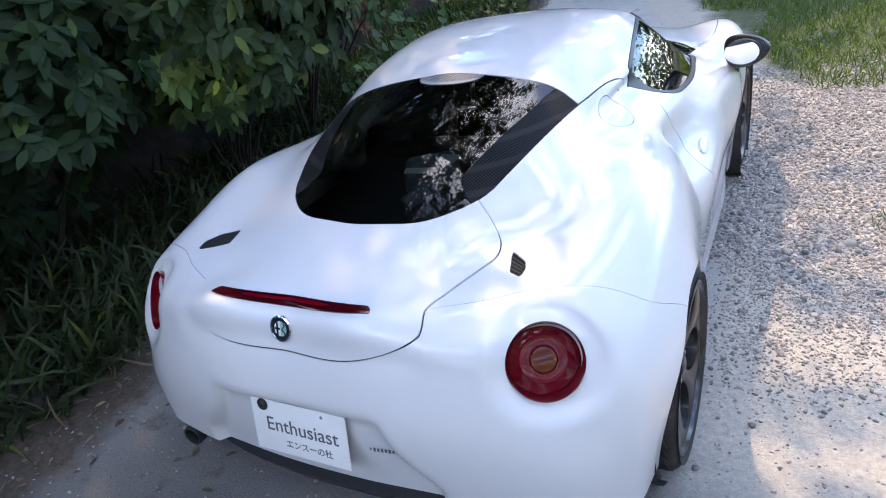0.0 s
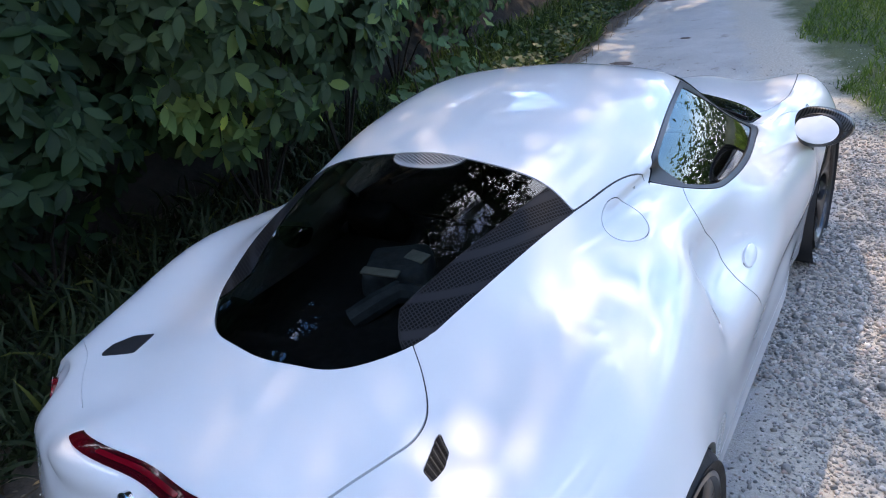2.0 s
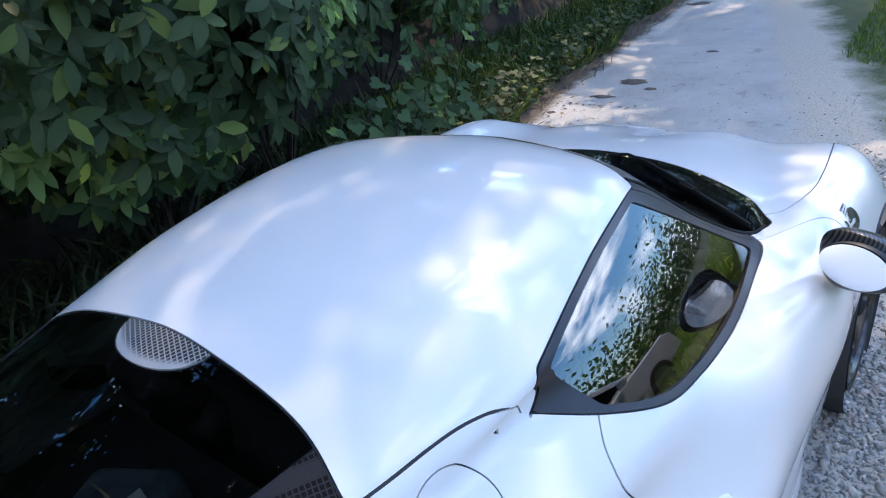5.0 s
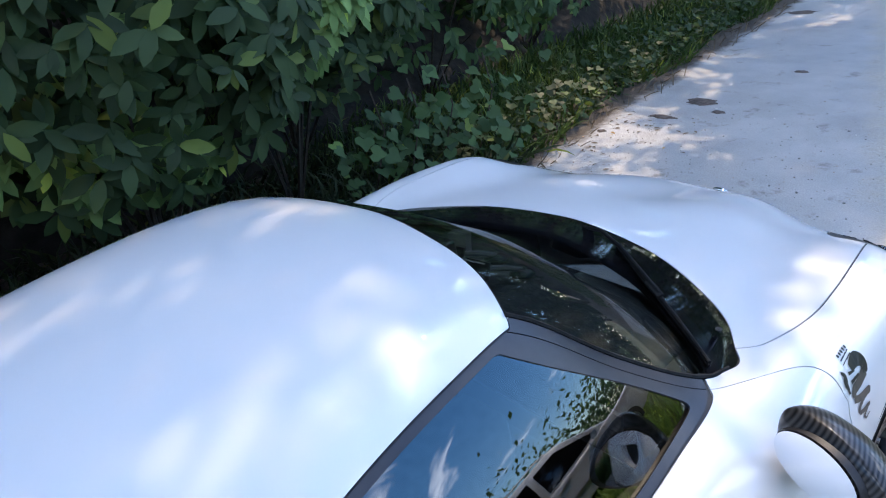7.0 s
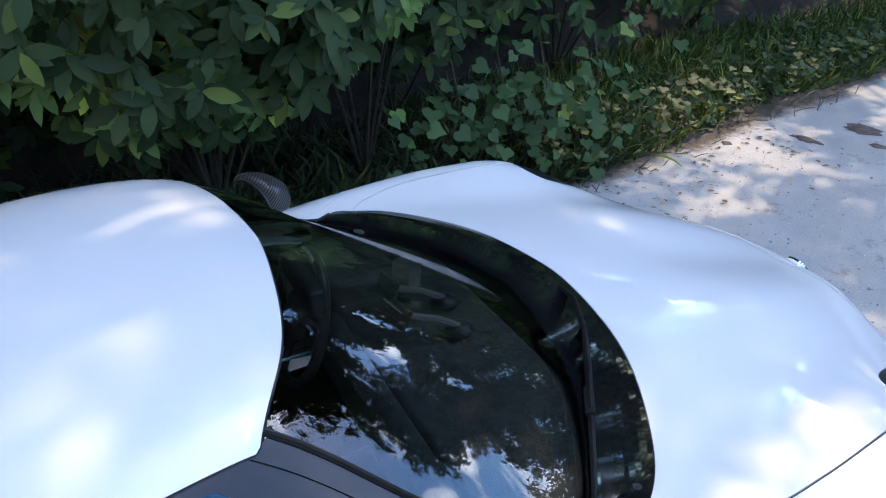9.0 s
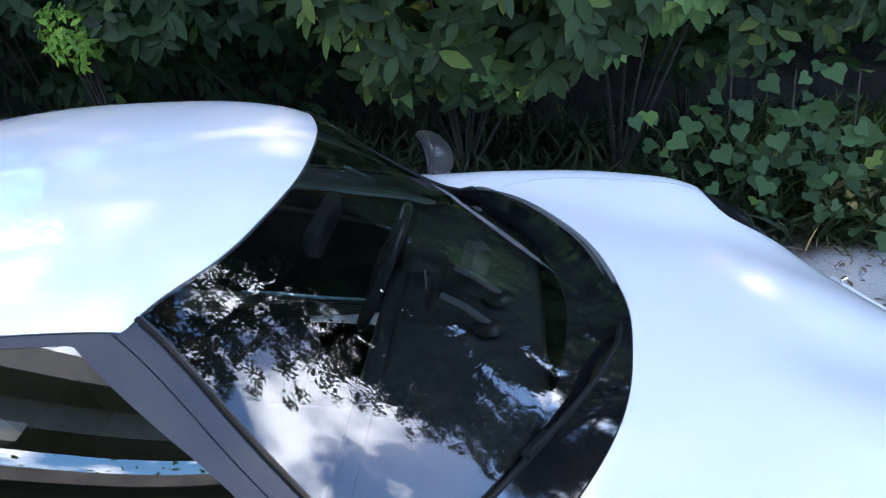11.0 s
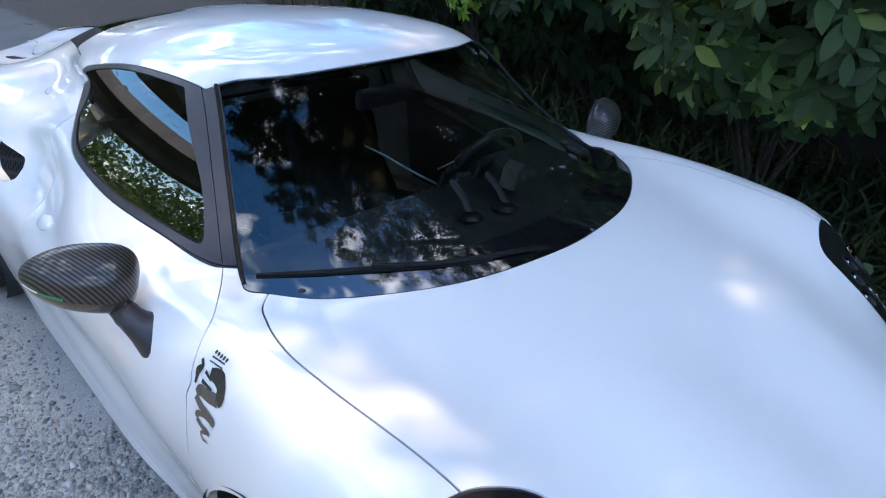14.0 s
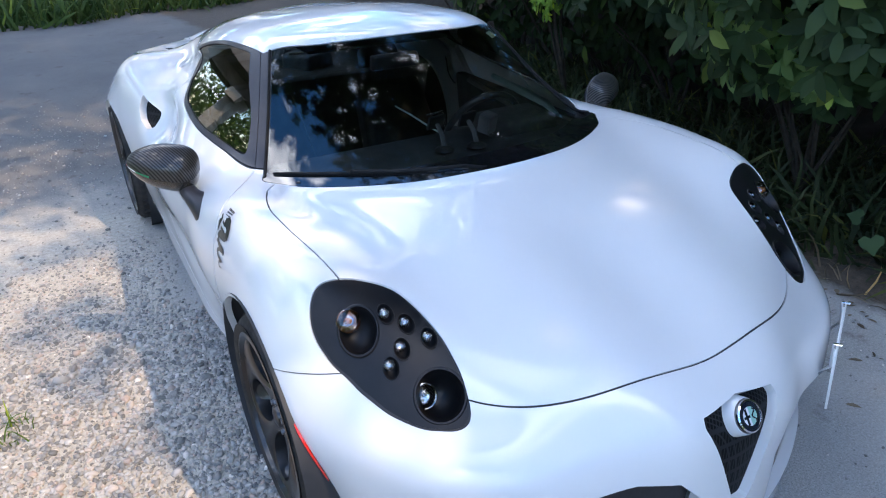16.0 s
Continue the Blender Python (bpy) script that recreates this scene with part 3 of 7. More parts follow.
def build_skin(ns=240, nv=84):
    st = np.array(STATIONS)
    key_s, key_v = np.arange(len(st)), np.arange(8)
    # finer where the shape turns quickly
    qs = np.linspace(0, len(st) - 1, ns)
    qv = np.linspace(0, 7, nv)
    lines = np.stack([hermite(key_s, st[:, k], qs) for k in range(8)], axis=1)
    grid = np.stack([hermite(key_v, lines[i], qv) for i in range(ns)])
    for _ in range(10):
        g = grid.copy()
        g[1:-1] = 0.5 * grid[1:-1] + 0.25 * (grid[:-2] + grid[2:])
        h = g.copy()
        h[:, 1:-1] = 0.5 * g[:, 1:-1] + 0.25 * (g[:, :-2] + g[:, 2:])
        h[:, -1] = 0.5 * g[:, -1] + 0.5 * g[:, -2] * (0, 1, 1)
        h[:, -1, 0] = 0
        grid = h
    # hollows: number-plate recess, dished tail-lamp surrounds, scoop ahead of the side intake
    def dent(mask, depth, axis):
        grid[...] += (mask * depth)[..., None] * np.array(axis)

    def ease(q):
        q = np.clip(q, 0, 1)
        return q * q * (3 - 2 * q)

    plain = grid.copy()
    X, Y, Z = plain[..., 0], plain[..., 1], plain[..., 2]
    edge = 0.30 + np.clip((0.60 - Z) / 0.24, 0, 1) ** 1.6 * 0.13
    dent(np.where(Y < -1.7, ease((edge - X) / 0.035) * ease((0.605 - Z) / 0.035), 0), 0.030, (0, 1, 0))
    dent(ease((-1.02 - Y) / .2) * ease((Y + 1.93) / .22) * ease((.80 - Z) / .25) * (X > 0.55), 0.028, (1, 0, 0))
    r = np.sqrt((X - TL.x) ** 2 + (Y - TL.y) ** 2 + (Z - TL.z) ** 2)
    dent(np.where(Y < -1.4, ease((0.162 - r) / 0.050), 0), 0.038, (-0.2, 0.9, -0.1))
    dent(np.where(Y < -1.70, ease((0.44 - X) / 0.10) * ease((0.875 - Z) / 0.035) * ease((Z - 0.70) / 0.07), 0), 0.014, (0, 1, 0))
    dent(ease((Y + .71) / .21) * ease((.12 - Y) / .50) * ease((.15 - np.abs(Z - .735)) / .13) * (X > 0.6), 0.078, (-1, 0, 0))
    dent(ease(1 - np.hypot((Y - .25) / .75, (Z - .40) / .13)) * (X > 0.6), 0.018, (-1, 0, 0))
    def normals(g):
        ext = np.concatenate([g, (g[:, -2:-1] * (-1, 1, 1))], axis=1)
        n = np.cross(np.gradient(ext, axis=1)[:, :-1], np.gradient(g, axis=0))
        return n / np.maximum(np.linalg.norm(n, axis=2), 1e-9)[..., None]

    def smooth(n, times):
        for _ in range(times):
            g = n.copy()
            g[1:-1] = 0.5 * n[1:-1] + 0.25 * (n[:-2] + n[2:])
            h = g.copy()
            h[:, 1:-1] = 0.5 * g[:, 1:-1] + 0.25 * (g[:, :-2] + g[:, 2:])
            h[:, -1] = 0.5 * g[:, -1] + 0.5 * g[:, -2]
            h[:, -1, 0] = 0
            n = h
        return n

    # even shading over the panels, crisp in the hollows
    nrm = smooth(normals(plain), 14) + smooth(normals(grid) - normals(plain), 2)
    nrm /= np.maximum(np.linalg.norm(nrm, axis=2), 1e-9)[..., None]
    S, V = np.meshgrid(qs, qv, indexing="ij")
    a = np.concatenate([grid, S[..., None], V[..., None], nrm], axis=2).reshape(-1, 8)
    faces = [(i * nv + j, i * nv + j + 1, (i + 1) * nv + j + 1, (i + 1) * nv + j) for i in range(ns - 1) for j in range(nv - 1)]
    if a[:, 7].mean() < 0:
        a[:, 5:8] *= -1
    return Skin(a, faces)


SKIN = build_skin()
_f = SKIN.faces[len(SKIN.faces) // 2 + 40]
_n = np.cross(SKIN.a[_f[1], :3] - SKIN.a[_f[0], :3], SKIN.a[_f[2], :3] - SKIN.a[_f[1], :3])
if _n @ SKIN.a[_f[0], 5:8] < 0:
    SKIN.faces = [f[::-1] for f in SKIN.faces]


def refine(skin):
    """Each face cut into quads at its middle."""
    rows, faces, mids = [r for r in skin.a], [], {}

    def mid(i, j):
        k = (min(i, j), max(i, j))
        if k not in mids:
            mids[k] = len(rows)
            rows.append((skin.a[i] + skin.a[j]) / 2)
        return mids[k]

    for f in skin.faces:
        c = len(rows)
        rows.append(skin.a[list(f)].mean(axis=0))
        e = [mid(f[k], f[(k + 1) % len(f)]) for k in range(len(f))]
        faces += [(f[k], e[k], c, e[k - 1]) for k in range(len(f))]
    return Skin(np.array(rows), faces)


SKIN = refine(SKIN)

CAR_POSE = pose(0.022, 0.0, 0.0, 0, 0, -1.8)
car = thing("sports_car", "white two-seat sports coupe with black glass on the lane", "car", CAR_POSE)
AXLE_F, AXLE_R = 1.165, -1.225


def soft_min(*fs):
    return np.minimum.reduce(fs)


def curve_x(keys_y, xs):
    """x as a smooth function of y."""
    o = np.argsort(keys_y)
    ky, kx = np.array(keys_y)[o], np.array(xs)[o]
    return lambda y: hermite(ky, kx, np.clip(y, ky[0], ky[-1]))


def arch(a, yc, zc, r):
    d = r - np.hypot(a[:, 1] - yc, a[:, 2] - zc)
    return np.where(a[:, 0] > 0.5, d, -1.0)


rest = SKIN
rest, _ = rest.cut(lambda a: arch(a, AXLE_F, 0.318, 0.362))
rest, _ = rest.cut(lambda a: arch(a, AXLE_R, 0.325, 0.337))

# windscreen and its black surround: from the hood's rear edge to the roof, inside the pillars
_wedge = lambda y: hermite([.10, .20, .40, .60, .72], [.438, .475, .566, .658, .703], np.clip(y, .10, .72))
round_min = lambda p, q, k: -np.log(np.exp(-k * np.clip(p, -.3, .3)) + np.exp(-k * np.clip(q, -.3, .3))) / k
front_glazing = lambda a: soft_min(round_min((a[:, 3] - COWL) * 0.20, _wedge(a[:, 1]) - a[:, 0], 55.0) + 0.004, (ROOF0 - a[:, 3]) * 0.25, _wedge(a[:, 1]) - a[:, 0])
rest, screen = split(rest, front_glazing, 0.0015)
cowl_piece, screen = screen.cut(lambda a: soft_min((a[:, 3] - 6.9) * 0.25, _wedge(a[:, 1]) - a[:, 0] - 0.012))
screen_edge, cowl_piece = cowl_piece.cut(lambda a: 6.95 - a[:, 3])
# A-pillar and side glazing: belt line to roof edge
_belt = lambda y: hermite([-.47, -.33, -.2, -.07, .1, .25, .4, .56], [1.003, .929, .880, .862, .850, .846, .842, .830], np.clip(y, -.48, .56))
_slope = lambda y: hermite([.0, .20, .40, .58], [1.265, 1.122, .978, .835], np.clip(y, .0, .58))
_rail = curve_x([.20, .05, -.11, -.35, -.48], [.498, .527, .553, .588, .604])
side_glazing = lambda a: soft_min((a[:, 2] - _belt(a[:, 1])), np.where(a[:, 3] < 9, a[:, 0] - _wedge(a[:, 1]), a[:, 0] - _rail(a[:, 1])), (a[:, 3] - 6.75) * 0.25, (a[:, 1] + 0.457 - np.maximum(0, a[:, 2] - 1.0) * 1.0) * 0.7)
rest, side_g = split(rest, side_glazing, 0.0015)
side_frame, side_win = side_g.cut(lambda a: soft_min((a[:, 2] - _belt(a[:, 1])) - 0.013, (a[:, 0] - _rail(a[:, 1])) * 1.6 - 0.022 + np.where(a[:, 1] > .2, 9, 0), (a[:, 1] + 0.358 + (a[:, 2] - 1.0) * 0.61) * 0.85, _slope(a[:, 1]) - 0.060 - a[:, 2], 0.478 - a[:, 1]))
pillar_in, side_frame = split(side_frame, lambda a: np.where(a[:, 1] > 0.16, a[:, 0] - _wedge(a[:, 1]) - 0.034, 1.0), 0.0012)
# rear window zone
rear_zone = lambda a: soft_min((a[:, 3] - REAR0) * 0.3, (a[:, 4] - 5.0) * 0.18, 1 - np.hypot(np.maximum(0, (a[:, 3] - 13.5) / 0.55), np.maximum(0, (6.2 - a[:, 4]) / 1.2) * np.clip((a[:, 3] - 13.3) * 4, 0, 1)) + np.where(a[:, 3] < 13.3, 9, 0))
rest, rear_g = split(rest, rear_zone, 0.0015)
side_mesh_f = lambda a: soft_min((5.68 + 0.08 * np.maximum(0, a[:, 3] - 12.6) - a[:, 4]) * 0.2, (13.74 - 0.45 * np.maximum(0, a[:, 4] - 5.1) ** 1.2 - a[:, 3]) * 0.3)
rear_glass, side_mesh = split(rear_g, side_mesh_f, 0.0015)
rear_glass, top_mesh = split(rear_glass, lambda a: (1 - np.hypot(a[:, 0] / 0.135, (a[:, 3] - REAR0) / 0.24)) * 0.06, 0.001)

# roof panel: up to the seam that runs from the side window to the rear window
_roofseam = curve_x([-.78, -.684, -.624, -.564, -.52, -.484, -.455], [.500, .526, .541, .559, .577, .594, .5925])
_seamend = lambda y: hermite([-.52, -.50, -.483, -.454], [1.041, 1.035, 1.027, 1.006], np.clip(y, -.52, -.454))
roof_f = lambda a: soft_min((a[:, 3] - ROOF0) * 0.25, (REAR0 - a[:, 3]) * 0.3, np.where(a[:, 1] > -.456, np.maximum(_rail(a[:, 1]) + 0.001 - a[:, 0], np.where(a[:, 1] < -.35, np.minimum(a[:, 2] - 1.003, np.maximum(0, a[:, 2] - 1.0) - a[:, 1] - 0.457 + 0.003), -1.0)), np.where(a[:, 1] > -.51, a[:, 2] - _seamend(a[:, 1]), _roofseam(a[:, 1]) - a[:, 0])))
rest, roof = split(rest, roof_f)
# headlight
HL = Vector((0.672, 1.545))
# reach of the lens from its middle, by bearing (degrees from the car's right towards its nose)
_hl_reach = ((-145, .112), (-117, .140), (-93, .161), (-76, .185), (-62, .207), (-48, .196), (-28, .143), (-11, .108), (14, .089), (52, .093), (78, .120), (98, .163), (117, .208), (133, .173), (148, .140), (173, .112))


def headlight_f(a):
    dx, dy = a[:, 0] - HL.x, a[:, 1] - HL.y
    bearing = np.degrees(np.arctan2(dy, dx))
    turns = [(k + 360 * q, r) for q in (-1, 0, 1) for k, r in _hl_reach]
    keys, reach = [k for k, _ in turns], [r for _, r in turns]
    f = hermite(keys, reach, bearing) - np.hypot(dx, dy)
    return np.where((a[:, 2] > 0.42) & (a[:, 0] > 0.4) & (a[:, 1] > 1.1), f * 0.7, -0.05)


rest, headlight = split(rest, headlight_f, 0.002)
# hood
_hx = curve_x([.72, .76, .82, .92, 1.05, 1.166, 1.32, 1.5, 1.7], [.650, .690, .716, .739, .740, .733, .718, .69, .62])
hood_front = lambda x: 1.880 - 0.36 * x ** 2 - 0.72 * x ** 4
hood_f = lambda a: soft_min(hood_front(a[:, 0]) - a[:, 1], (COWL - a[:, 3]) * 0.25, _hx(a[:, 1]) - a[:, 0], np.where(a[:, 2] > 0.55, 1, -1))
rest, hood = split(rest, hood_f)
# engine cover
_ex = curve_x([-1.31, -1.379, -1.45, -1.51, -1.585, -1.687, -1.783, -1.85, -1.92], [.330, .410, .464, .475, .455, .418, .388, .408, .404])
cover_f = lambda a: soft_min((a[:, 3] - REAR1 + 0.8) * 0.3, _ex(a[:, 1]) - a[:, 0], np.where(a[:, 1] > -1.80, 1.0, a[:, 2] - 0.737 - 0.075 * (a[:, 0] / 0.40) ** 3))
rest, cover = split(rest, cover_f)
# tail light opening


def tail_f(a):
    d = a[:, :3] - np.array(TL)
    ax = np.array(TL_AXIS)
    along = d @ ax
    return np.where(np.abs(along) < 0.12, 0.100 - np.sqrt(np.maximum((d * d).sum(1) - along ** 2, 0)), -1.0)


rest, tail_hole = rest.cut(tail_f)
# fuel cap
fuel_f = lambda a: 0.072 - np.sqrt((a[:, 0] - .601) ** 2 + (a[:, 1] + .647) ** 2 + (a[:, 2] - .955) ** 2)
rest, fuel = split(rest, fuel_f, 0.0014)
# door
_dfront = lambda z: hermite([.1, .25, .5, .6, .72, .80, .83], [.68, .72, .785, .797, .785, .762, .60], np.clip(z, .1, .83))
_drear = lambda z: hermite([.1, .3, .52, .64, .70, .77, .82, .86, .90, .94], [-.12, -.17, -.29, -.365, -.352, -.344, -.386, -.403, -.384, -.335], np.clip(z, .1, .94))


def polygon(pts, i, j):
    """Inside distance of a convex outline in the columns i, j."""
    def f(a):
        out = []
        area = sum(p[0] * q[1] - p[1] * q[0] for p, q in zip(pts, pts[1:] + pts[:1]))
        for p, q in zip(pts, pts[1:] + pts[:1]):
            ex, ey = q[0] - p[0], q[1] - p[1]
            n = math.hypot(ex, ey) * (1 if area > 0 else -1)
            out.append((ex * (a[:, j] - p[1]) - ey * (a[:, i] - p[0])) / n)
        return np.minimum.reduce(out)
    return f


# intake behind the door, deck vents, grille in the nose
_intake = polygon([(-.704, .804), (-.710, .765), (-.710, .742), (-.682, .691), (-.630, .660), (-.610, .664), (-.588, .676), (-.578, .722), (-.580, .742)], 1, 2)
rest, intake = rest.cut(lambda a: np.where((a[:, 0] > 0.6) & (a[:, 3] > 9), _intake(a), -1.0))
_vent = polygon([(.503, -1.465), (.556, -1.506), (.571, -1.545), (.570, -1.587), (.534, -1.570)], 0, 1)
rest, deck_vent = rest.cut(lambda a: np.where(a[:, 2] > .7, _vent(a), -1.0))
_shield = polygon([(.116, .592), (.121, .575), (.025, .33), (-.025, .33), (-.121, .575), (-.116, .592), (0, .605)], 0, 2)
rest, shield = rest.cut(lambda a: np.where(a[:, 1] > 1.7, _shield(a), -1.0))
_mouth = polygon([(.135, .40), (.19, .455), (.285, .468), (.40, .455), (.55, .43), (.68, .36), (.70, .25), (.60, .19), (.16, .19)], 0, 2)
rest, mouth = rest.cut(lambda a: np.where(a[:, 1] > 1.6, _mouth(a), -1.0))
_dtop = lambda x: hermite([.66, .687, .743, .796, .835, .864, .90], [.535, .582, .672, .746, .773, .785, .796], np.clip(x, .66, .90))
door_f = lambda a: soft_min(_dfront(a[:, 2]) + np.clip((a[:, 2] - 0.715) / 0.05, 0, 1) * (_dtop(a[:, 0]) - _dfront(a[:, 2])) - a[:, 1], a[:, 1] - _drear(a[:, 2]), a[:, 2] - 0.225, np.where(a[:, 3] > 5.5, 1.0, -1.0))
rest, door = split(rest, door_f)
sill, rest = split(rest, lambda a: np.where((a[:, 1] < 0.86) & (a[:, 1] > -0.88), a[:, 2] - 0.225, 1.0), 0.0015)
# bumpers
front, rest2 = rest.cut(lambda a: a[:, 1] - 0.3)[::-1]
front_bumper, fender = split(front, lambda a: np.where(a[:, 0] > 0.70, np.where(a[:, 1] < 1.155, 1.0, a[:, 2] - 0.628 - 0.29 * (a[:, 1] - 1.354)), hood_front(a[:, 0]) - a[:, 1]), 0.0013)
_bline = lambda x: hermite([.30, .384, .445, .521, .63, .747, .821, .891, .967], [-1.83, -1.778, -1.747, -1.704, -1.628, -1.578, -1.535, -1.469, -1.328], np.clip(x, .30, .967))
rear_bumper, quarter = split(rest2, lambda a: np.where(a[:, 3] > 16.6, -1, np.where(a[:, 2] < 0.55, np.where(a[:, 1] > -1.27, 1.0, -1.0), (a[:, 1] - _bline(a[:, 0])) * 0.8)), 0.0006)


def pane(skin, degree, sheet, side=False, also=()):
    """Float-glass smoothness: normals of one low polynomial sheet; sheet: its middle and its terms."""
    used = sorted({i for f in skin.faces for i in f})
    p = skin.a[used, :3]
    u, w, h = (p[:, 1], p[:, 2], p[:, 0]) if side else (p[:, 0], p[:, 1], p[:, 2])
    (u0, w0), c = sheet
    terms = [(i, j) for i in range(0, degree + 1, 1 if side else 2) for j in range(degree + 1 - i)]
    du_ = sum(k * i * (u - u0) ** max(i - 1, 0) * (w - w0) ** j for k, (i, j) in zip(c, terms))
    dw_ = sum(k * j * (u - u0) ** i * (w - w0) ** max(j - 1, 0) for k, (i, j) in zip(c, terms))
    n = np.stack([np.ones_like(h), -du_, -dw_] if side else [-du_, -dw_, np.ones_like(h)], axis=1)
    a = skin.a.copy()
    if side:
        n[:, 2] -= 0.145  # the pane stands a little steeper than the body skin
    a[used, 5:8] = n / np.linalg.norm(n, axis=1)[:, None]
    skin.a = a
    for other in also:
        b = other.a.copy()
        u, w = b[:, 0], b[:, 1]
        du_ = sum(k * i * (u - u0) ** max(i - 1, 0) * (w - w0) ** j for k, (i, j) in zip(c, terms))
        dw_ = sum(k * j * (u - u0) ** i * (w - w0) ** max(j - 1, 0) for k, (i, j) in zip(c, terms))
        n = np.stack([-du_, -dw_, np.ones_like(u)], axis=1)
        b[:, 5:8] = n / np.linalg.norm(n, axis=1)[:, None]
        other.a = b


pane(screen, 2, ((0.0, 0.568), (1.062, -0.531, -0.172, -0.396)), also=(cowl_piece,))
pane(rear_glass, 2, ((0.0, -1.09), (1.039, 0.27, -0.04, -0.285)))
pane(side_win, 2, ((0.050, 0.961), (0.664, -0.759, -0.549, -0.021, 0.085, -0.058)), True)
panel("roof", roof, PAINT, car)
panel("hood", hood, PAINT, car)
panel("engine_cover", cover, PAINT, car, offset=0.003, rim=0.012)
panel("windscreen", screen, GLASS_F, car, "large raked windscreen with sky and tree reflections", rim=0).visible_shadow = False
panel("cowl", cowl_piece, COWLB, car, "black cowl panel below the windscreen")
panel("rear_window", rear_glass, GLASS_R, car, "very dark privacy rear window", rim=0)
panel("roof_grille", top_mesh, GRILLE_L, car, "small honeycomb grille at the roof edge")
panel("front_bumper", front_bumper, PAINT, car, rim=0.03)
panel("rear_bumper", rear_bumper, PAINT, car, rim=0.03)
for sd in (1, -1):
    panel("front_fender", fender, PAINT, car, side=sd, rim=0.02)
    panel("door", door, PAINT, car, side=sd)
    panel("sill", sill, PAINT, car, side=sd)
    panel("rear_fender", quarter, PAINT, car, side=sd, rim=0.034)
    panel("window_pillar", side_frame, PILLAR, car, "dark grey satin window surround and front pillar", side=sd)
    panel("pillar_trim", pillar_in, PILLAR, car, "dark grey satin strip beside the windscreen", side=sd)
    panel("screen_trim", screen_edge, BLACK, car, side=sd)
    panel("side_window", side_win, GLASS_S, car, side=sd, rim=0, offset=-0.004).visible_shadow = False
    panel("vent_mesh", side_mesh, GRILLE, car, "black honeycomb vent beside the rear window", side=sd)
    panel("fuel_cap" if sd > 0 else "fender_cap", fuel, PAINT, car, side=sd)
panel("shield_grille", shield, GRILLE, car, offset=-0.024)
for sd in (1, -1):
    panel("side_intake", intake, GRILLE, car, "black mesh air intake behind the door", side=sd, offset=-0.033)
    if sd > 0:
        panel("deck_vent", deck_vent, GRILLE, car, "small black louvred vent", side=sd, offset=-0.004)
    else:
        _slot = polygon([(.503, -1.483), (.569, -1.510), (.594, -1.565), (.581, -1.617), (.477, -1.569)], 0, 1)
        _, wide_vent = quarter.cut(lambda a: np.where(a[:, 2] > .7, _slot(a), -1.0))
        _, inner_vent = cover.cut(lambda a: np.where((a[:, 2] > .7) & (a[:, 0] > 0.2), _slot(a), -1.0))
        panel("deck_vent", inner_vent, BLACK, car, "black louvred vent", side=sd, offset=0.003)
        panel("deck_vent", wide_vent, BLACK, car, "black louvred vent", side=sd, offset=0.003)
        around, inside_vent = deck_vent.cut(_slot)
        panel("deck_vent", inside_vent, BLACK, car, "black louvred vent", side=sd, offset=0.003)
        panel("deck_vent_infill", around, PAINT, car, side=sd)
    panel("bumper_mouth", mouth, BLACK, car, side=sd, offset=-0.04)


def islands(skin):
    """The connected pieces of a skin."""
    root = {}

    def find(i):
        while root.setdefault(i, i) != i:
            root[i] = root[root[i]]
            i = root[i]
        return i

    for f in skin.faces:
        for i in f[1:]:
            root[find(i)] = find(f[0])
    groups = {}
    for f in skin.faces:
        groups.setdefault(find(f[0]), []).append(f)
    return [Skin(skin.a, g) for g in groups.values() if len(g) > 5]


for s in SEAMS:
    for piece in islands(s):
        for sd in (1, -1):
            panel("seam", piece, SEAM, car, offset=-0.005, rim=0, side=sd)


# ---------------------------------------------------------------- places on the skin
_A = SKIN.a


def on_side(y, z):
    """Point and normal of the right flank at (y, z)."""
    ok = (_A[:, 4] < 4.3)
    i = np.argmin(np.where(ok, (_A[:, 1] - y) ** 2 + (_A[:, 2] - z) ** 2, 9))
    n = _A[i, 5:8]
    x = _A[i, 0] - (n[1] * (y - _A[i, 1]) + n[2] * (z - _A[i, 2])) / max(n[0], 0.2)
    return np.array((x, y, z)), n


def on_top(x, y, zmin=0.5):
    ok = (_A[:, 2] > zmin) & (_A[:, 4] > 2.6)
    i = np.argmin(np.where(ok, (_A[:, 0] - abs(x)) ** 2 + (_A[:, 1] - y) ** 2, 9))
    n = _A[i, 5:8].copy()
    z = _A[i, 2] - (n[0] * (abs(x) - _A[i, 0]) + n[1] * (y - _A[i, 1])) / max(n[2], 0.2)
    if x < 0:
        n[0] *= -1
    return np.array((x, y, z)), n


def on_end(x, z, sign):
    """Nose (sign 1) or tail (-1) at (x, z)."""
    ok = (_A[:, 1] * sign > 1.5) & (_A[:, 6] * sign > 0.25)
    i = np.argmin(np.where(ok, (_A[:, 0] - abs(x)) ** 2 + (_A[:, 2] - z) ** 2, 9))
    n = _A[i, 5:8].copy()
    if x < 0:
        n[0] *= -1
    return np.array((x, _A[i, 1], z)), n


def facing(p, n, up=(0, 0, 1)):
    """Pose at p whose z axis is n and whose y axis leans to up."""
    zax = Vector(n).normalized()
    xax = Vector(up).cross(zax).normalized()
    yax = zax.cross(xax)
    m = Matrix((xax, yax, zax)).transposed().to_4x4()
    m.translation = Vector(p)
    return m


def flip(m):
    """The same pose on the car's other side (mirrored in x, kept right-handed)."""
    return Matrix.Diagonal((-1, 1, 1, 1)) @ m @ Matrix.Diagonal((-1, 1, 1, 1))


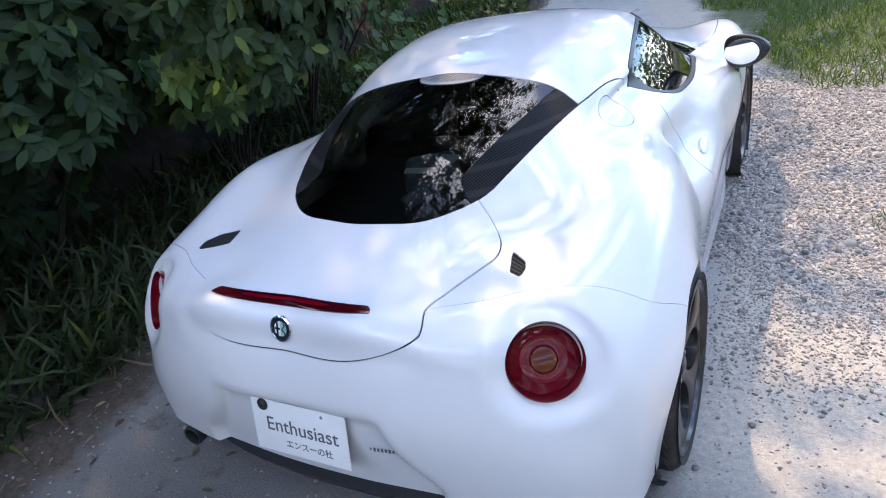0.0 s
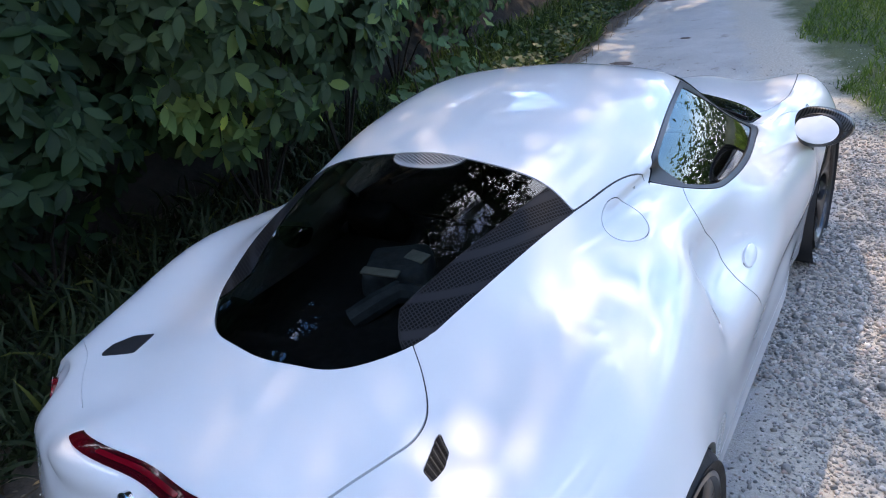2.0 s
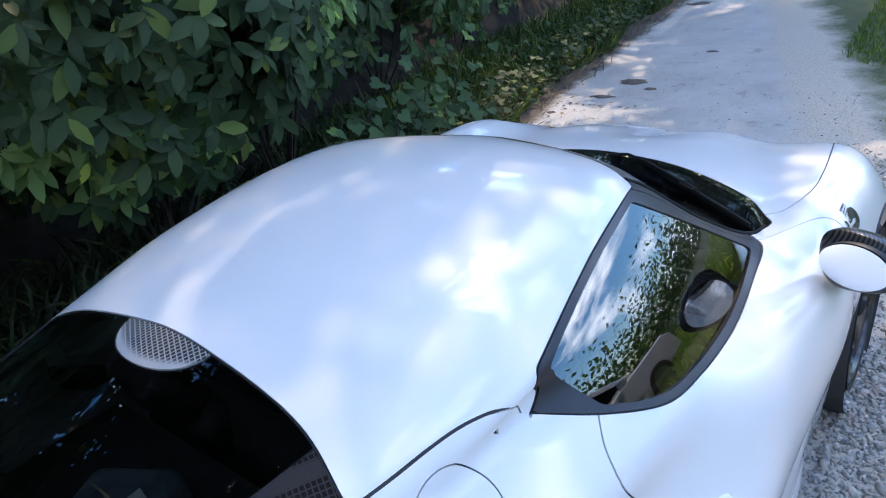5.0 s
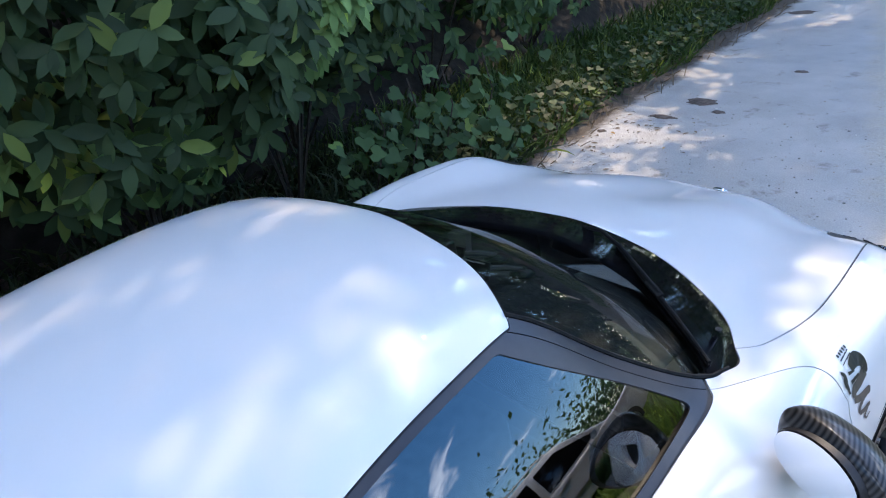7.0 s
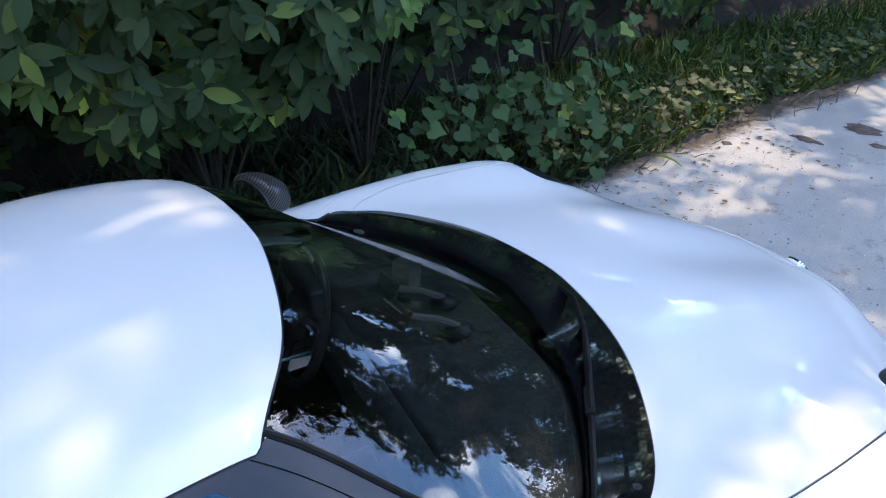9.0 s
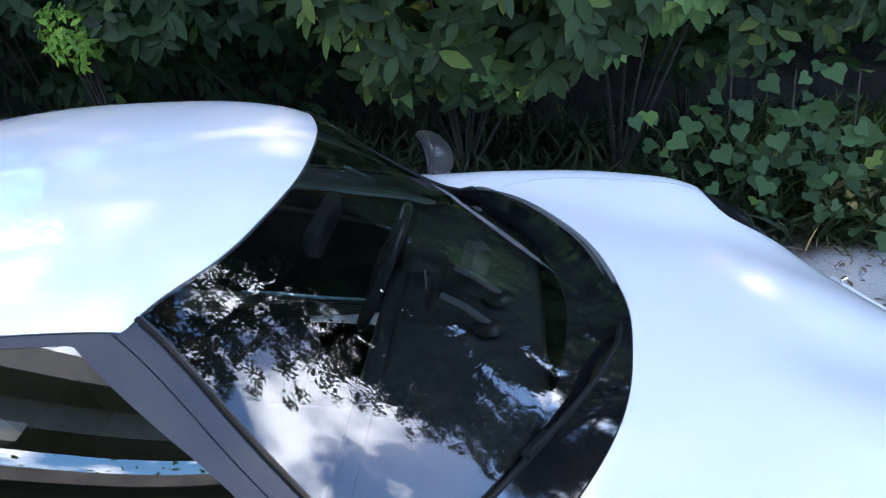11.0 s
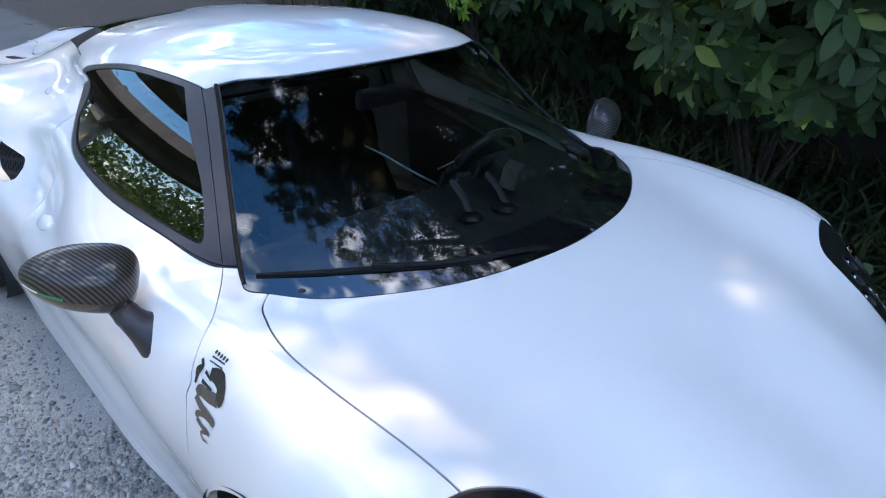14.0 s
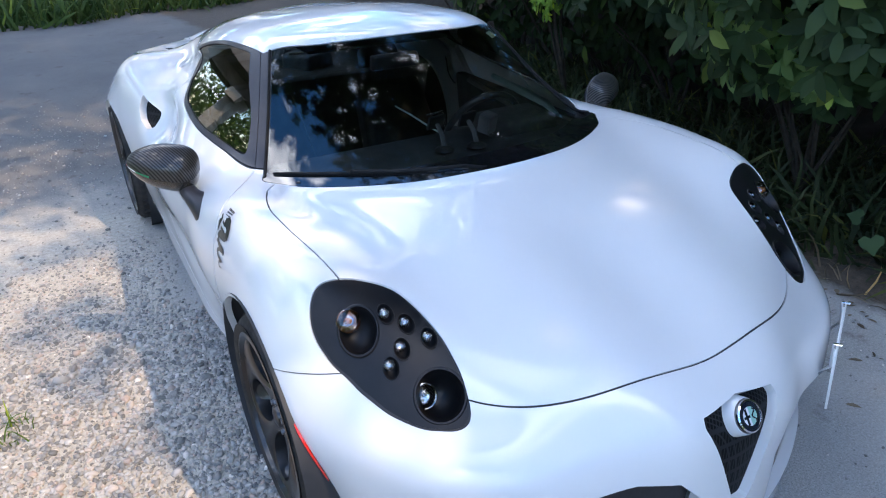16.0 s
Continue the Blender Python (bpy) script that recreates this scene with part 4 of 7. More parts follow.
# ---------------------------------------------------------------- wheels
def spoke_plate(r_in, r_out, n=5):
    """Dial wheel: a dished disc with five large round holes, their walls turned in."""
    bm = bmesh.new()
    rc, rh, half, m = 0.60 * r_out + 0.18 * r_in, 0.315 * r_out, math.pi / n, 40
    dish = lambda r: 0.012 - 0.034 * max(0.0, 1 - (r - r_in) / (r_out - r_in)) ** 1.5
    for k in range(n):
        a0 = 2 * math.pi * k / n
        rows = []
        for i in range(m):
            f = 2 * math.pi * i / m
            d = (math.cos(f), math.sin(f))
            # how far the sector reaches from the hole's middle in this direction
            lo, hi = rh, r_out * 1.2
            for _ in range(24):
                q = (lo + hi) / 2
                x, y = rc + q * d[0], q * d[1]
                inside = r_in < math.hypot(x, y) < r_out and abs(math.atan2(y, x)) < half
                lo, hi = (q, hi) if inside else (lo, q)
            ring = []
            for q, drop in ((rh * 0.93, -0.045), (rh * 0.97, -0.006), (rh * 1.05, 0.0), (max(lo, rh * 1.06), 0.0)):
                x, y = rc + q * d[0], q * d[1] * (0.92 if q < rh * 1.05 else 1.0)
                r, a = math.hypot(x, y), math.atan2(y, x) + a0
                ring.append(bm.verts.new((r * math.cos(a), r * math.sin(a), dish(r) + drop)))
            rows.append(ring)
        for i in range(m):
            p, q = rows[i], rows[(i + 1) % m]
            for j in range(3):
                bm.faces.new((p[j], q[j], q[j + 1], p[j + 1]))
    bmesh.ops.remove_doubles(bm, verts=bm.verts[:], dist=0.0004)
    bmesh.ops.recalc_face_normals(bm, faces=bm.faces[:])
    return bm


def tread_bm(r, width, blocks=46):
    bm = bmesh.new()
    for k in range(blocks):
        for j in range(4):
            a = 2 * math.pi * (k + (0.25 if j % 2 else 0)) / blocks
            w, l = width / 4.9, 2 * math.pi * r / blocks * 0.78
            zc = (j - 1.5) * width / 4.2
            m = Matrix.Rotation(a, 4, "Z") @ Matrix.Translation((r + 0.0, 0, zc)) @ Matrix.Rotation(0.3 * (1 if j > 1 else -1), 4, "X")
            bmesh.ops.create_cube(bm, size=1, matrix=m @ Matrix.Diagonal((0.010, l, w, 1)))
    return bm


def wheel(at, radius, rim_r, width, side):
    """Axis along local z, outward."""
    w = part("wheel", lathe_bm([(rim_r - 0.004, width / 2 - 0.012), (rim_r + 0.006, width / 2 - 0.004), (rim_r + 0.004, width / 2 + 0.004), (rim_r - 0.008, width / 2 + 0.006), (rim_r - 0.018, width / 2 - 0.008),
                                (rim_r - 0.03, width / 2 - 0.03), (rim_r - 0.045, 0.0), (rim_r - 0.035, -width / 2 + 0.02), (rim_r, -width / 2)], 64), RIM, car, "dark grey alloy wheel", at)
    h = width / 2
    part("tyre", joined(lathe_bm([(rim_r - 0.002, h - 0.006), (rim_r + 0.012, h + 0.004), (rim_r + 0.03, h + 0.010), (radius - 0.03, h + 0.006), (radius - 0.012, h - 0.006), (radius - 0.004, h - 0.022), (radius - 0.003, 0),
                                  (radius - 0.004, -h + 0.022), (radius - 0.012, -h + 0.006), (rim_r + 0.03, -h - 0.01), (rim_r, -h)], 72), tread_bm(radius - 0.005, width - 0.03)), TYRE, w, "worn black tyre with tread blocks")
    part("spokes", spoke_plate(0.055, rim_r - 0.012), RIM, w, at=Matrix.Translation((0, 0, h - 0.018)))
    part("hub_cap", lathe_bm([(0.0, 0.018), (0.02, 0.018), (0.03, 0.014), (0.034, 0.004), (0.06, 0.0), (0.068, -0.02), (0.07, -0.05)], 32), RIM, w, at=Matrix.Translation((0, 0, h - 0.035)))
    for k in range(5):
        a = 2 * math.pi * (k + 0.5) / 5
        part("wheel_bolt", lathe_bm([(0.0, 0.01), (0.008, 0.01), (0.009, 0.0), (0.009, -0.012)], 6), STEEL, w, at=Matrix.Translation((0.048 * math.cos(a), 0.048 * math.sin(a), h - 0.034)))
    part("brake_disc", lathe_bm([(0.07, 0.0), (0.152, 0.0), (0.152, -0.025), (0.07, -0.025)], 48), STEEL, w, at=Matrix.Translation((0, 0, h - 0.105)))
    part("brake_caliper", joined(box_bm(0.06, 0.16, 0.075, 0.012, Matrix.Translation((0.135, 0, 0)))), REDCAL, w, "red brake caliper", at=Matrix.Translation((0, 0, h - 0.11)) @ Matrix.Rotation(0.6, 4, "Z"))
    return w


for sd in (1, -1):
    turn = pose(0, 0, 0, 0, 90 * sd, 0)
    for ya, r, rr, wd in ((AXLE_F, 0.311, 0.256, 0.205), (AXLE_R, 0.324, 0.270, 0.235)):
        wheel(Matrix.Translation((sd * ((0.890 if ya > 0 else 0.946) - wd / 2), ya, r)) @ turn, r, rr, wd, sd)
        well = lathe_bm([(0.37, 0.13), (0.372, 0.0), (0.365, -0.20), (0.02, -0.20)], 48)
        part("wheel_arch_liner", well, SEAM, car, at=Matrix.Translation((sd * 0.775, ya, 0.32)) @ turn)
# floor pan, diffuser, splitter
part("floor_pan", box_bm(1.30, 3.5, 0.03, 0.01), SEAM, car, at=Matrix.Translation((0, 0, 0.145)))
part("middle_pan", box_bm(1.66, 1.58, 0.03, 0.01), SEAM, car, at=Matrix.Translation((0, -0.03, 0.15)))


def diffuser():
    bm = bmesh.new()
    rows = []
    for i in range(25):
        x = -0.74 + 1.48 * i / 24
        y = -1.93 + 0.20 * (abs(x) / 0.74) ** 2.6
        rows.append([bm.verts.new(v) for v in ((x, y + 0.012, 0.325 - 0.09 * (abs(x) / 0.74) ** 2), (x, y - 0.008, 0.27 - 0.06 * (abs(x) / 0.74) ** 2), (x, y + 0.03, 0.20), (x, y + 0.30, 0.15), (x, y + 0.30, 0.24))])
    for p, q in zip(rows, rows[1:]):
        for i in range(4):
            bm.faces.new((p[i], p[i + 1], q[i + 1], q[i]))
    bmesh.ops.recalc_face_normals(bm, faces=bm.faces[:])
    return bm


part("rear_diffuser", diffuser(), BLACK, car, "black plastic rear diffuser")
for sd in (1, -1):
    ex = joined(lathe_bm([(0.030, 0.05), (0.036, 0.052), (0.038, 0.045), (0.038, -0.08), (0.030, -0.08), (0.030, 0.05)], 32))
    part("exhaust_tip", ex, BLACK, car, "dark exhaust tailpipe", at=Matrix.Translation((sd * 0.60, -1.855, 0.245)) @ pose(0, 0, 0, 90, 0, 0))

# ---------------------------------------------------------------- tail
TAILCORE = mat("tail_lamp_core", (0.11, 0.02, 0.010), rough=0.2, coat=0.6)
for sd in (1, -1):
    m = facing(TL, TL_AXIS)
    if sd < 0:
        m = facing((-TL.x, TL.y, TL.z), (-TL_AXIS.x, TL_AXIS.y, TL_AXIS.z))
    lamp = part("tail_lamp", lathe_bm([(0.0985, 0.006), (0.0965, 0.004), (0.0950, -0.040), (0.088, -0.052), (0.06, -0.056), (0.0, -0.056)], 64), REDDARK, car, "round red tail lamp in a dished surround", at=m @ Matrix.Translation((0, 0, -0.010)))
    part("lens", lathe_bm([(0.034, -0.010), (0.037, -0.014), (0.048, -0.015), (0.060, -0.013), (0.064, -0.017), (0.080, -0.020), (0.090, -0.025), (0.0950, -0.032)], 64), REDLENS, lamp, "glossy deep red lens", at=Matrix.Translation((0, 0, -0.020)))
    for k in range(12):
        part("lens_rib", box_bm(0.024, 0.0015, 0.002, 0.0004), REDDARK, lamp, at=pose(0, 0, 0, 0, 0, 30 * k) @ Matrix.Translation((0.048, 0, -0.0335)))
    part("lens_centre", lathe_bm([(0.0, -0.006), (0.022, -0.007), (0.032, -0.009), (0.035, -0.013)], 40), TAILCORE, lamp, "brown-orange middle of the lamp", at=Matrix.Translation((0, 0, -0.020)))
# high brake light along the lip
strip_f = lambda a: soft_min(0.270 - a[:, 0] - 0.9 * (a[:, 3] - 15.73) ** 2, (a[:, 3] - 15.65 + 1.0 * a[:, 0] ** 2) * 0.18, (15.92 - 2.4 * a[:, 0] ** 2 - a[:, 3]) * 0.18)
_, strip = SKIN.cut(strip_f)
bar = panel("high_brake_light", strip, mat("smoked_red_lens", (0.045, 0.001, 0.004), rough=0.08, coat=1.0), car, "long dark red brake light bar", offset=0.0065, rim=0.008)
_, lit = strip.cut(lambda a: soft_min(0.150 - a[:, 0], (a[:, 3] - 15.72 + 1.2 * a[:, 0] ** 2) * 0.18, (15.80 - 1.6 * a[:, 0] ** 2 - a[:, 3]) * 0.18))
panel("reflector_strip", lit, REDLENS, bar, "brighter red lamp strip", offset=0.008, rim=0)

BLUE = mat("badge_dark_ring", (0.012, 0.016, 0.03), rough=0.15, coat=1.0)
BADGEW = mat("badge_white", (0.7, 0.7, 0.7), rough=0.25, coat=1.0)
BADGEG = mat("badge_green", (0.25, 0.45, 0.38), rough=0.3, coat=1.0)


def badge(p, n, r=0.037):
    b = part("badge", lathe_bm([(0.0, 0.004), (r * 0.86, 0.004), (r * 0.9, 0.008), (r, 0.006), (r, -0.006)], 48), CHROME, car, "round chrome-ringed emblem", at=facing(p, n))
    part("badge_ring", lathe_bm([(r * 0.58, 0.0062), (r * 0.87, 0.0056)], 48), BLUE, b)
    for sgn, mt in ((-1, BADGEW), (1, BADGEG)):
        bm = bmesh.new()
        arc = [(sgn * r * 0.57 * math.sin(math.pi * i / 16), r * 0.57 * math.cos(math.pi * i / 16)) for i in range(17)]
        vs = [bm.verts.new((x, y, 0.006)) for x, y in arc]
        bm.faces.new(vs if sgn < 0 else vs[::-1])
        part("badge_field", bm, mt, b)
    part("badge_bar", joined(box_bm(r * 0.16, r * 1.0, 0.001, 0, Matrix.Translation((-r * 0.27, 0, 0.0066))), box_bm(r * 0.5, r * 0.16, 0.001, 0, Matrix.Translation((-r * 0.27, 0, 0.0066)))), BLUE, b)
    part("badge_curl", tube_bm([(r * (0.28 + 0.14 * math.sin(i * 1.1)), r * (0.42 - 0.84 * i / 8), 0.0066) for i in range(9)], r * 0.05, 6), BLUE, b)


p, n = on_end(0.0, 0.80, -1)
badge(p + 0.004 * n, n)
p, n = on_end(0.0, 0.568, 1)
part("badge_boss", lathe_bm([(0.040, 0.0), (0.043, -0.006), (0.046, -0.02), (0.050, -0.04)], 40), PAINT, car, at=facing(p + n * 0.002, n))
badge(p + 0.004 * n, n, 0.038)
part("shield_rim", tube_bm([(0.142, 1.962, 0.60), (0.03, 1.985, 0.335), (-0.03, 1.985, 0.335), (-0.142, 1.962, 0.60)], 0.006, 8), PAINT, car)


# rear plate with its lettering
def text_part(body, size, material, parent, at, name="lettering"):
    cu = bpy.data.curves.new(name, "FONT")
    cu.body, cu.size, cu.extrude = body, size, 0.0006
    cu.align_x = "LEFT"
    cu.materials.append(material)
    ob = new(name, cu)
    ob.parent = parent
    ob.matrix_basis = at
    return ob


plate_at = Matrix.Translation((0.022, -1.982, 0.505)) @ pose(0, 0, 0, 78, 0, 0)
plate = part("number_plate", box_bm(0.33, 0.165, 0.004, 0.0015), PLATEW, car, "white show plate with grey lettering", at=plate_at)
text_part("Enthusiast", 0.062, INK, plate, Matrix.Translation((-0.118, -0.012, 0.0024)))
text_part("エンスーの杜", 0.0275, INK, plate, Matrix.Translation((-0.055, -0.056, 0.0024)))
part("plate_bolt", lathe_bm([(0.0, 0.006), (0.008, 0.005), (0.012, 0.002), (0.018, 0.0025), (0.019, 0.0)], 24), BLACK, plate, at=Matrix.Translation((-0.122, 0.066, 0.002)))
part("plate_bolt", lathe_bm([(0.0, 0.003), (0.004, 0.002), (0.005, 0.0)], 16), STEEL, plate, at=Matrix.Translation((0.085, 0.066, 0.002)))
part("plate_bracket", box_bm(0.30, 0.15, 0.02, 0.004), BLACK, plate, at=Matrix.Translation((0.0, 0.0, -0.014)))
sign = part("dealer_mark", box_bm(0.004, 0.008, 0.0006), INK, car, at=facing((0.238, -1.958, 0.482), (0.12, -1, 0.12)))
for k in range(8):
    part("text_bar", box_bm(0.0075, 0.010 if k % 2 else 0.012, 0.0006), INK, sign, at=Matrix.Translation((0.012 + 0.0112 * k, 0, 0.001)))
# front plate on its bracket, seen edge-on
fp = part("front_plate", box_bm(0.33, 0.006, 0.165, 0.002), PLATEW, car, "number plate on a bright metal bracket", at=Matrix.Translation((-0.555, 1.905, 0.463)) @ pose(0, 0, 0, 6, 0, 27))
for k in (-0.12, 0.12):
    part("plate_stay", tube_bm([(k, -0.12, -0.03), (k, -0.03, 0.0), (k, -0.006, 0.03), (k, -0.006, 0.10), (k, 0.012, 0.10)], 0.005, 8), CHROME, fp)

# ---------------------------------------------------------------- headlights
def on_lamp(x, y, turn=0.0):
    q, nn = on_top(x, y)
    return facing(q - 0.003 * nn, nn) @ pose(0, 0, 0, 0, 0, turn)


# bowl: place, radii, turn, depth
INDICATOR = (on_lamp(0.722, 1.485, 8), 0.044, 0.058, 0.034)
BEAM = (on_lamp(0.609, 1.662, 10), 0.056, 0.060, 0.075)
LEDS = [(on_lamp(x, y, 8), 0.0185, 0.026, 0.020) for x, y in ((0.651, 1.484), (0.616, 1.520), (0.582, 1.566), (0.648, 1.558), (0.685, 1.573))]
headlight = refine(headlight)
for m_, rx, ry, dp in [INDICATOR, BEAM] + LEDS:
    back = np.array(m_.inverted())

    def bowl_f(a):
        p = a[:, :3] @ back[:3, :3].T + back[:3, 3]
        return np.where(np.abs(p[:, 2]) < 0.06, (1 - np.hypot(p[:, 0] / rx, p[:, 1] / ry)) * rx, -1.0)

    headlight, _ = headlight.cut(bowl_f)


def bowl_bm(rx, ry, depth, shift=0.0, lip=0.0015):
    """Oval dish with a rolled lip; the bottom is pushed back along y."""
    bm = bmesh.new()
    prof = [(1.10, -0.001), (1.05, lip), (0.98, lip), (0.945, -0.002), (0.90, -0.25 * depth), (0.80, -0.52 * depth), (0.64, -0.76 * depth), (0.44, -0.91 * depth), (0.22, -0.98 * depth), (0.02, -depth)]
    rows = []
    for r, z in prof:
        rows.append([bm.verts.new((rx * r * math.cos(k * math.pi / 24), ry * r * math.sin(k * math.pi / 24) + shift * max(0, 0.93 - r), z)) for k in range(48)])
    for p, q in zip(rows, rows[1:]):
        for k in range(48):
            bm.faces.new((p[k], q[k], q[(k + 1) % 48], p[(k + 1) % 48]))
    bm.faces.new(rows[-1])
    bmesh.ops.recalc_face_normals(bm, faces=bm.faces[:])
    for f in bm.faces:
        f.smooth = True
    return bm


def ribbed_bm(r, n=26):
    """Domed lens with ribs running to its middle."""
    bm = bmesh.new()
    rows = []
    for i in range(7):
        t = i / 6
        rr, z = r * math.sin(t * 1.45), r * 0.62 * math.cos(t * 1.45)
        rows.append([bm.verts.new(((rr + 0.0008 * t * (k % 2)) * math.cos(k * math.pi / n), (rr + 0.0008 * t * (k % 2)) * math.sin(k * math.pi / n), z)) for k in range(2 * n)])
    for p, q in zip(rows, rows[1:]):
        for k in range(2 * n):
            bm.faces.new((p[k], q[k], q[(k + 1) % (2 * n)], p[(k + 1) % (2 * n)]))
    bmesh.ops.recalc_face_normals(bm, faces=bm.faces[:])
    return bm


for sd in (1, -1):
    side_m = (lambda m: m) if sd > 0 else flip
    forward = (0.12, 0.80, 0.58)
    hl = panel("headlight", headlight, HOUSING, car, "matt black headlight housing with separate lamps", side=sd, offset=-0.003)
    m_, rx, ry, dp = INDICATOR
    part("indicator_bowl", bowl_bm(rx, ry, dp), HOUSING, hl, at=side_m(m_))
    ic = Vector((0.731, 1.452, on_top(0.731, 1.452)[0][2] - 0.014))
    part("indicator_lens", ribbed_bm(0.030), LENS, hl, "clear ribbed indicator lens", at=side_m(facing(ic, forward)))
    part("indicator_bulb", lathe_bm([(0.0, 0.013), (0.007, 0.010), (0.010, 0.001), (0.011, -0.006)], 24), AMBER, hl, "amber bulb", at=side_m(facing(ic, forward)))
    part("indicator_reflector", lathe_bm([(0.0, -0.008), (0.016, -0.006), (0.028, 0.003)], 32), LAMPG, hl, at=side_m(facing(ic, forward)))
    for (m_, rx, ry, dp), (lx, ly) in zip(LEDS, ((0.651, 1.473), (0.616, 1.508), (0.582, 1.554), (0.648, 1.546), (0.685, 1.561))):
        part("led_bezel", bowl_bm(rx, ry, dp, lip=0.0012), HOUSING, hl, at=side_m(m_))
        lc = Vector((lx, ly, on_top(lx, ly)[0][2] - 0.012))
        part("led_lens", lathe_bm([(0.0, 0.010), (0.006, 0.009), (0.011, 0.004), (0.0135, -0.003)], 24), LENS, hl, "small clear lamp lens", at=side_m(facing(lc, forward)))
        part("led_reflector", lathe_bm([(0.0, -0.001), (0.004, 0.0), (0.0045, -0.003), (0.009, -0.001), (0.0125, 0.0005), (0.0135, -0.004)], 24), LAMPG, hl, at=side_m(facing(lc, forward)))
    m_, rx, ry, dp = BEAM
    part("beam_bowl", bowl_bm(rx, ry, dp, lip=0.006), HOUSING, hl, "deep black bowl round the main lamp", at=side_m(m_))
    bc = Vector((0.628, 1.622, on_top(0.628, 1.622)[0][2] - 0.052))
    part("beam_lens", lathe_bm([(0.0, 0.016), (0.018, 0.012), (0.028, 0.002), (0.031, -0.010)], 40), LENS, hl, "clear projector lens", at=side_m(facing(bc, (0.1, 0.9, 0.42))))
    part("beam_reflector", lathe_bm([(0.0, -0.012), (0.02, -0.006), (0.030, 0.002), (0.033, 0.0), (0.033, -0.012)], 32), LAMPG, hl, at=side_m(facing(bc, (0.1, 0.9, 0.42))))
    # bright red side reflector at the rear edge of the bumper corner
    qs_ = [on_side(AXLE_F + 0.372 * math.cos(radians(36 - 3.6 * i)), 0.318 + 0.372 * math.sin(radians(36 - 3.6 * i))) for i in range(8)]
    pts = [q + 0.004 * nn2 for q, nn2 in qs_]
    if sd < 0:
        pts = [(-q[0], q[1], q[2]) for q in pts]
    part("side_reflector", tube_bm(pts, [0.0015, 0.003, 0.0036, 0.0036, 0.0036, 0.0036, 0.003, 0.0015], 8), REDREF, car, "thin red side reflector")

# ---------------------------------------------------------------- door mirrors
def mirror_at(u, phi, out=0.0):
    """Point of the housing: u from the blunt inner end (-1) to the slim outer tip (1), phi round it from the front."""
    e = 3.0 if u < 0 else 1.9
    r = max(0.0, 1 - abs(u) ** e) ** (1 / e)
    c, d = math.cos(phi), math.sin(phi)
    return Vector((u * (0.112 + out), (0.080 if c > 0 else 0.024) * r * c * (1 - 0.12 * u) + out * c, 0.074 * r * d * (1 - 0.20 * u) + out * d))


def mirror_piece(lo, hi, sd, nu=36, nphi=40):
    """The part of the housing between two angles."""
    bm = bmesh.new()
    us = [-math.cos(math.pi * i / nu) for i in range(nu + 1)]
    us = [math.copysign(abs(u) ** 0.8, u) for u in us]
    rows = [[bm.verts.new(mirror_at(u, lo + (hi - lo) * k / nphi)) for k in range(nphi + 1)] for u in us]
    for a, b in zip(rows, rows[1:]):
        for k in range(nphi):
            bm.faces.new((a[k], b[k], b[k + 1], a[k + 1]))
    bmesh.ops.remove_doubles(bm, verts=bm.verts[:], dist=0.00005)
    if sd < 0:
        bmesh.ops.transform(bm, matrix=Matrix.Diagonal((-1, 1, 1, 1)), verts=bm.verts[:])
    bmesh.ops.recalc_face_normals(bm, faces=bm.faces[:])
    return bm


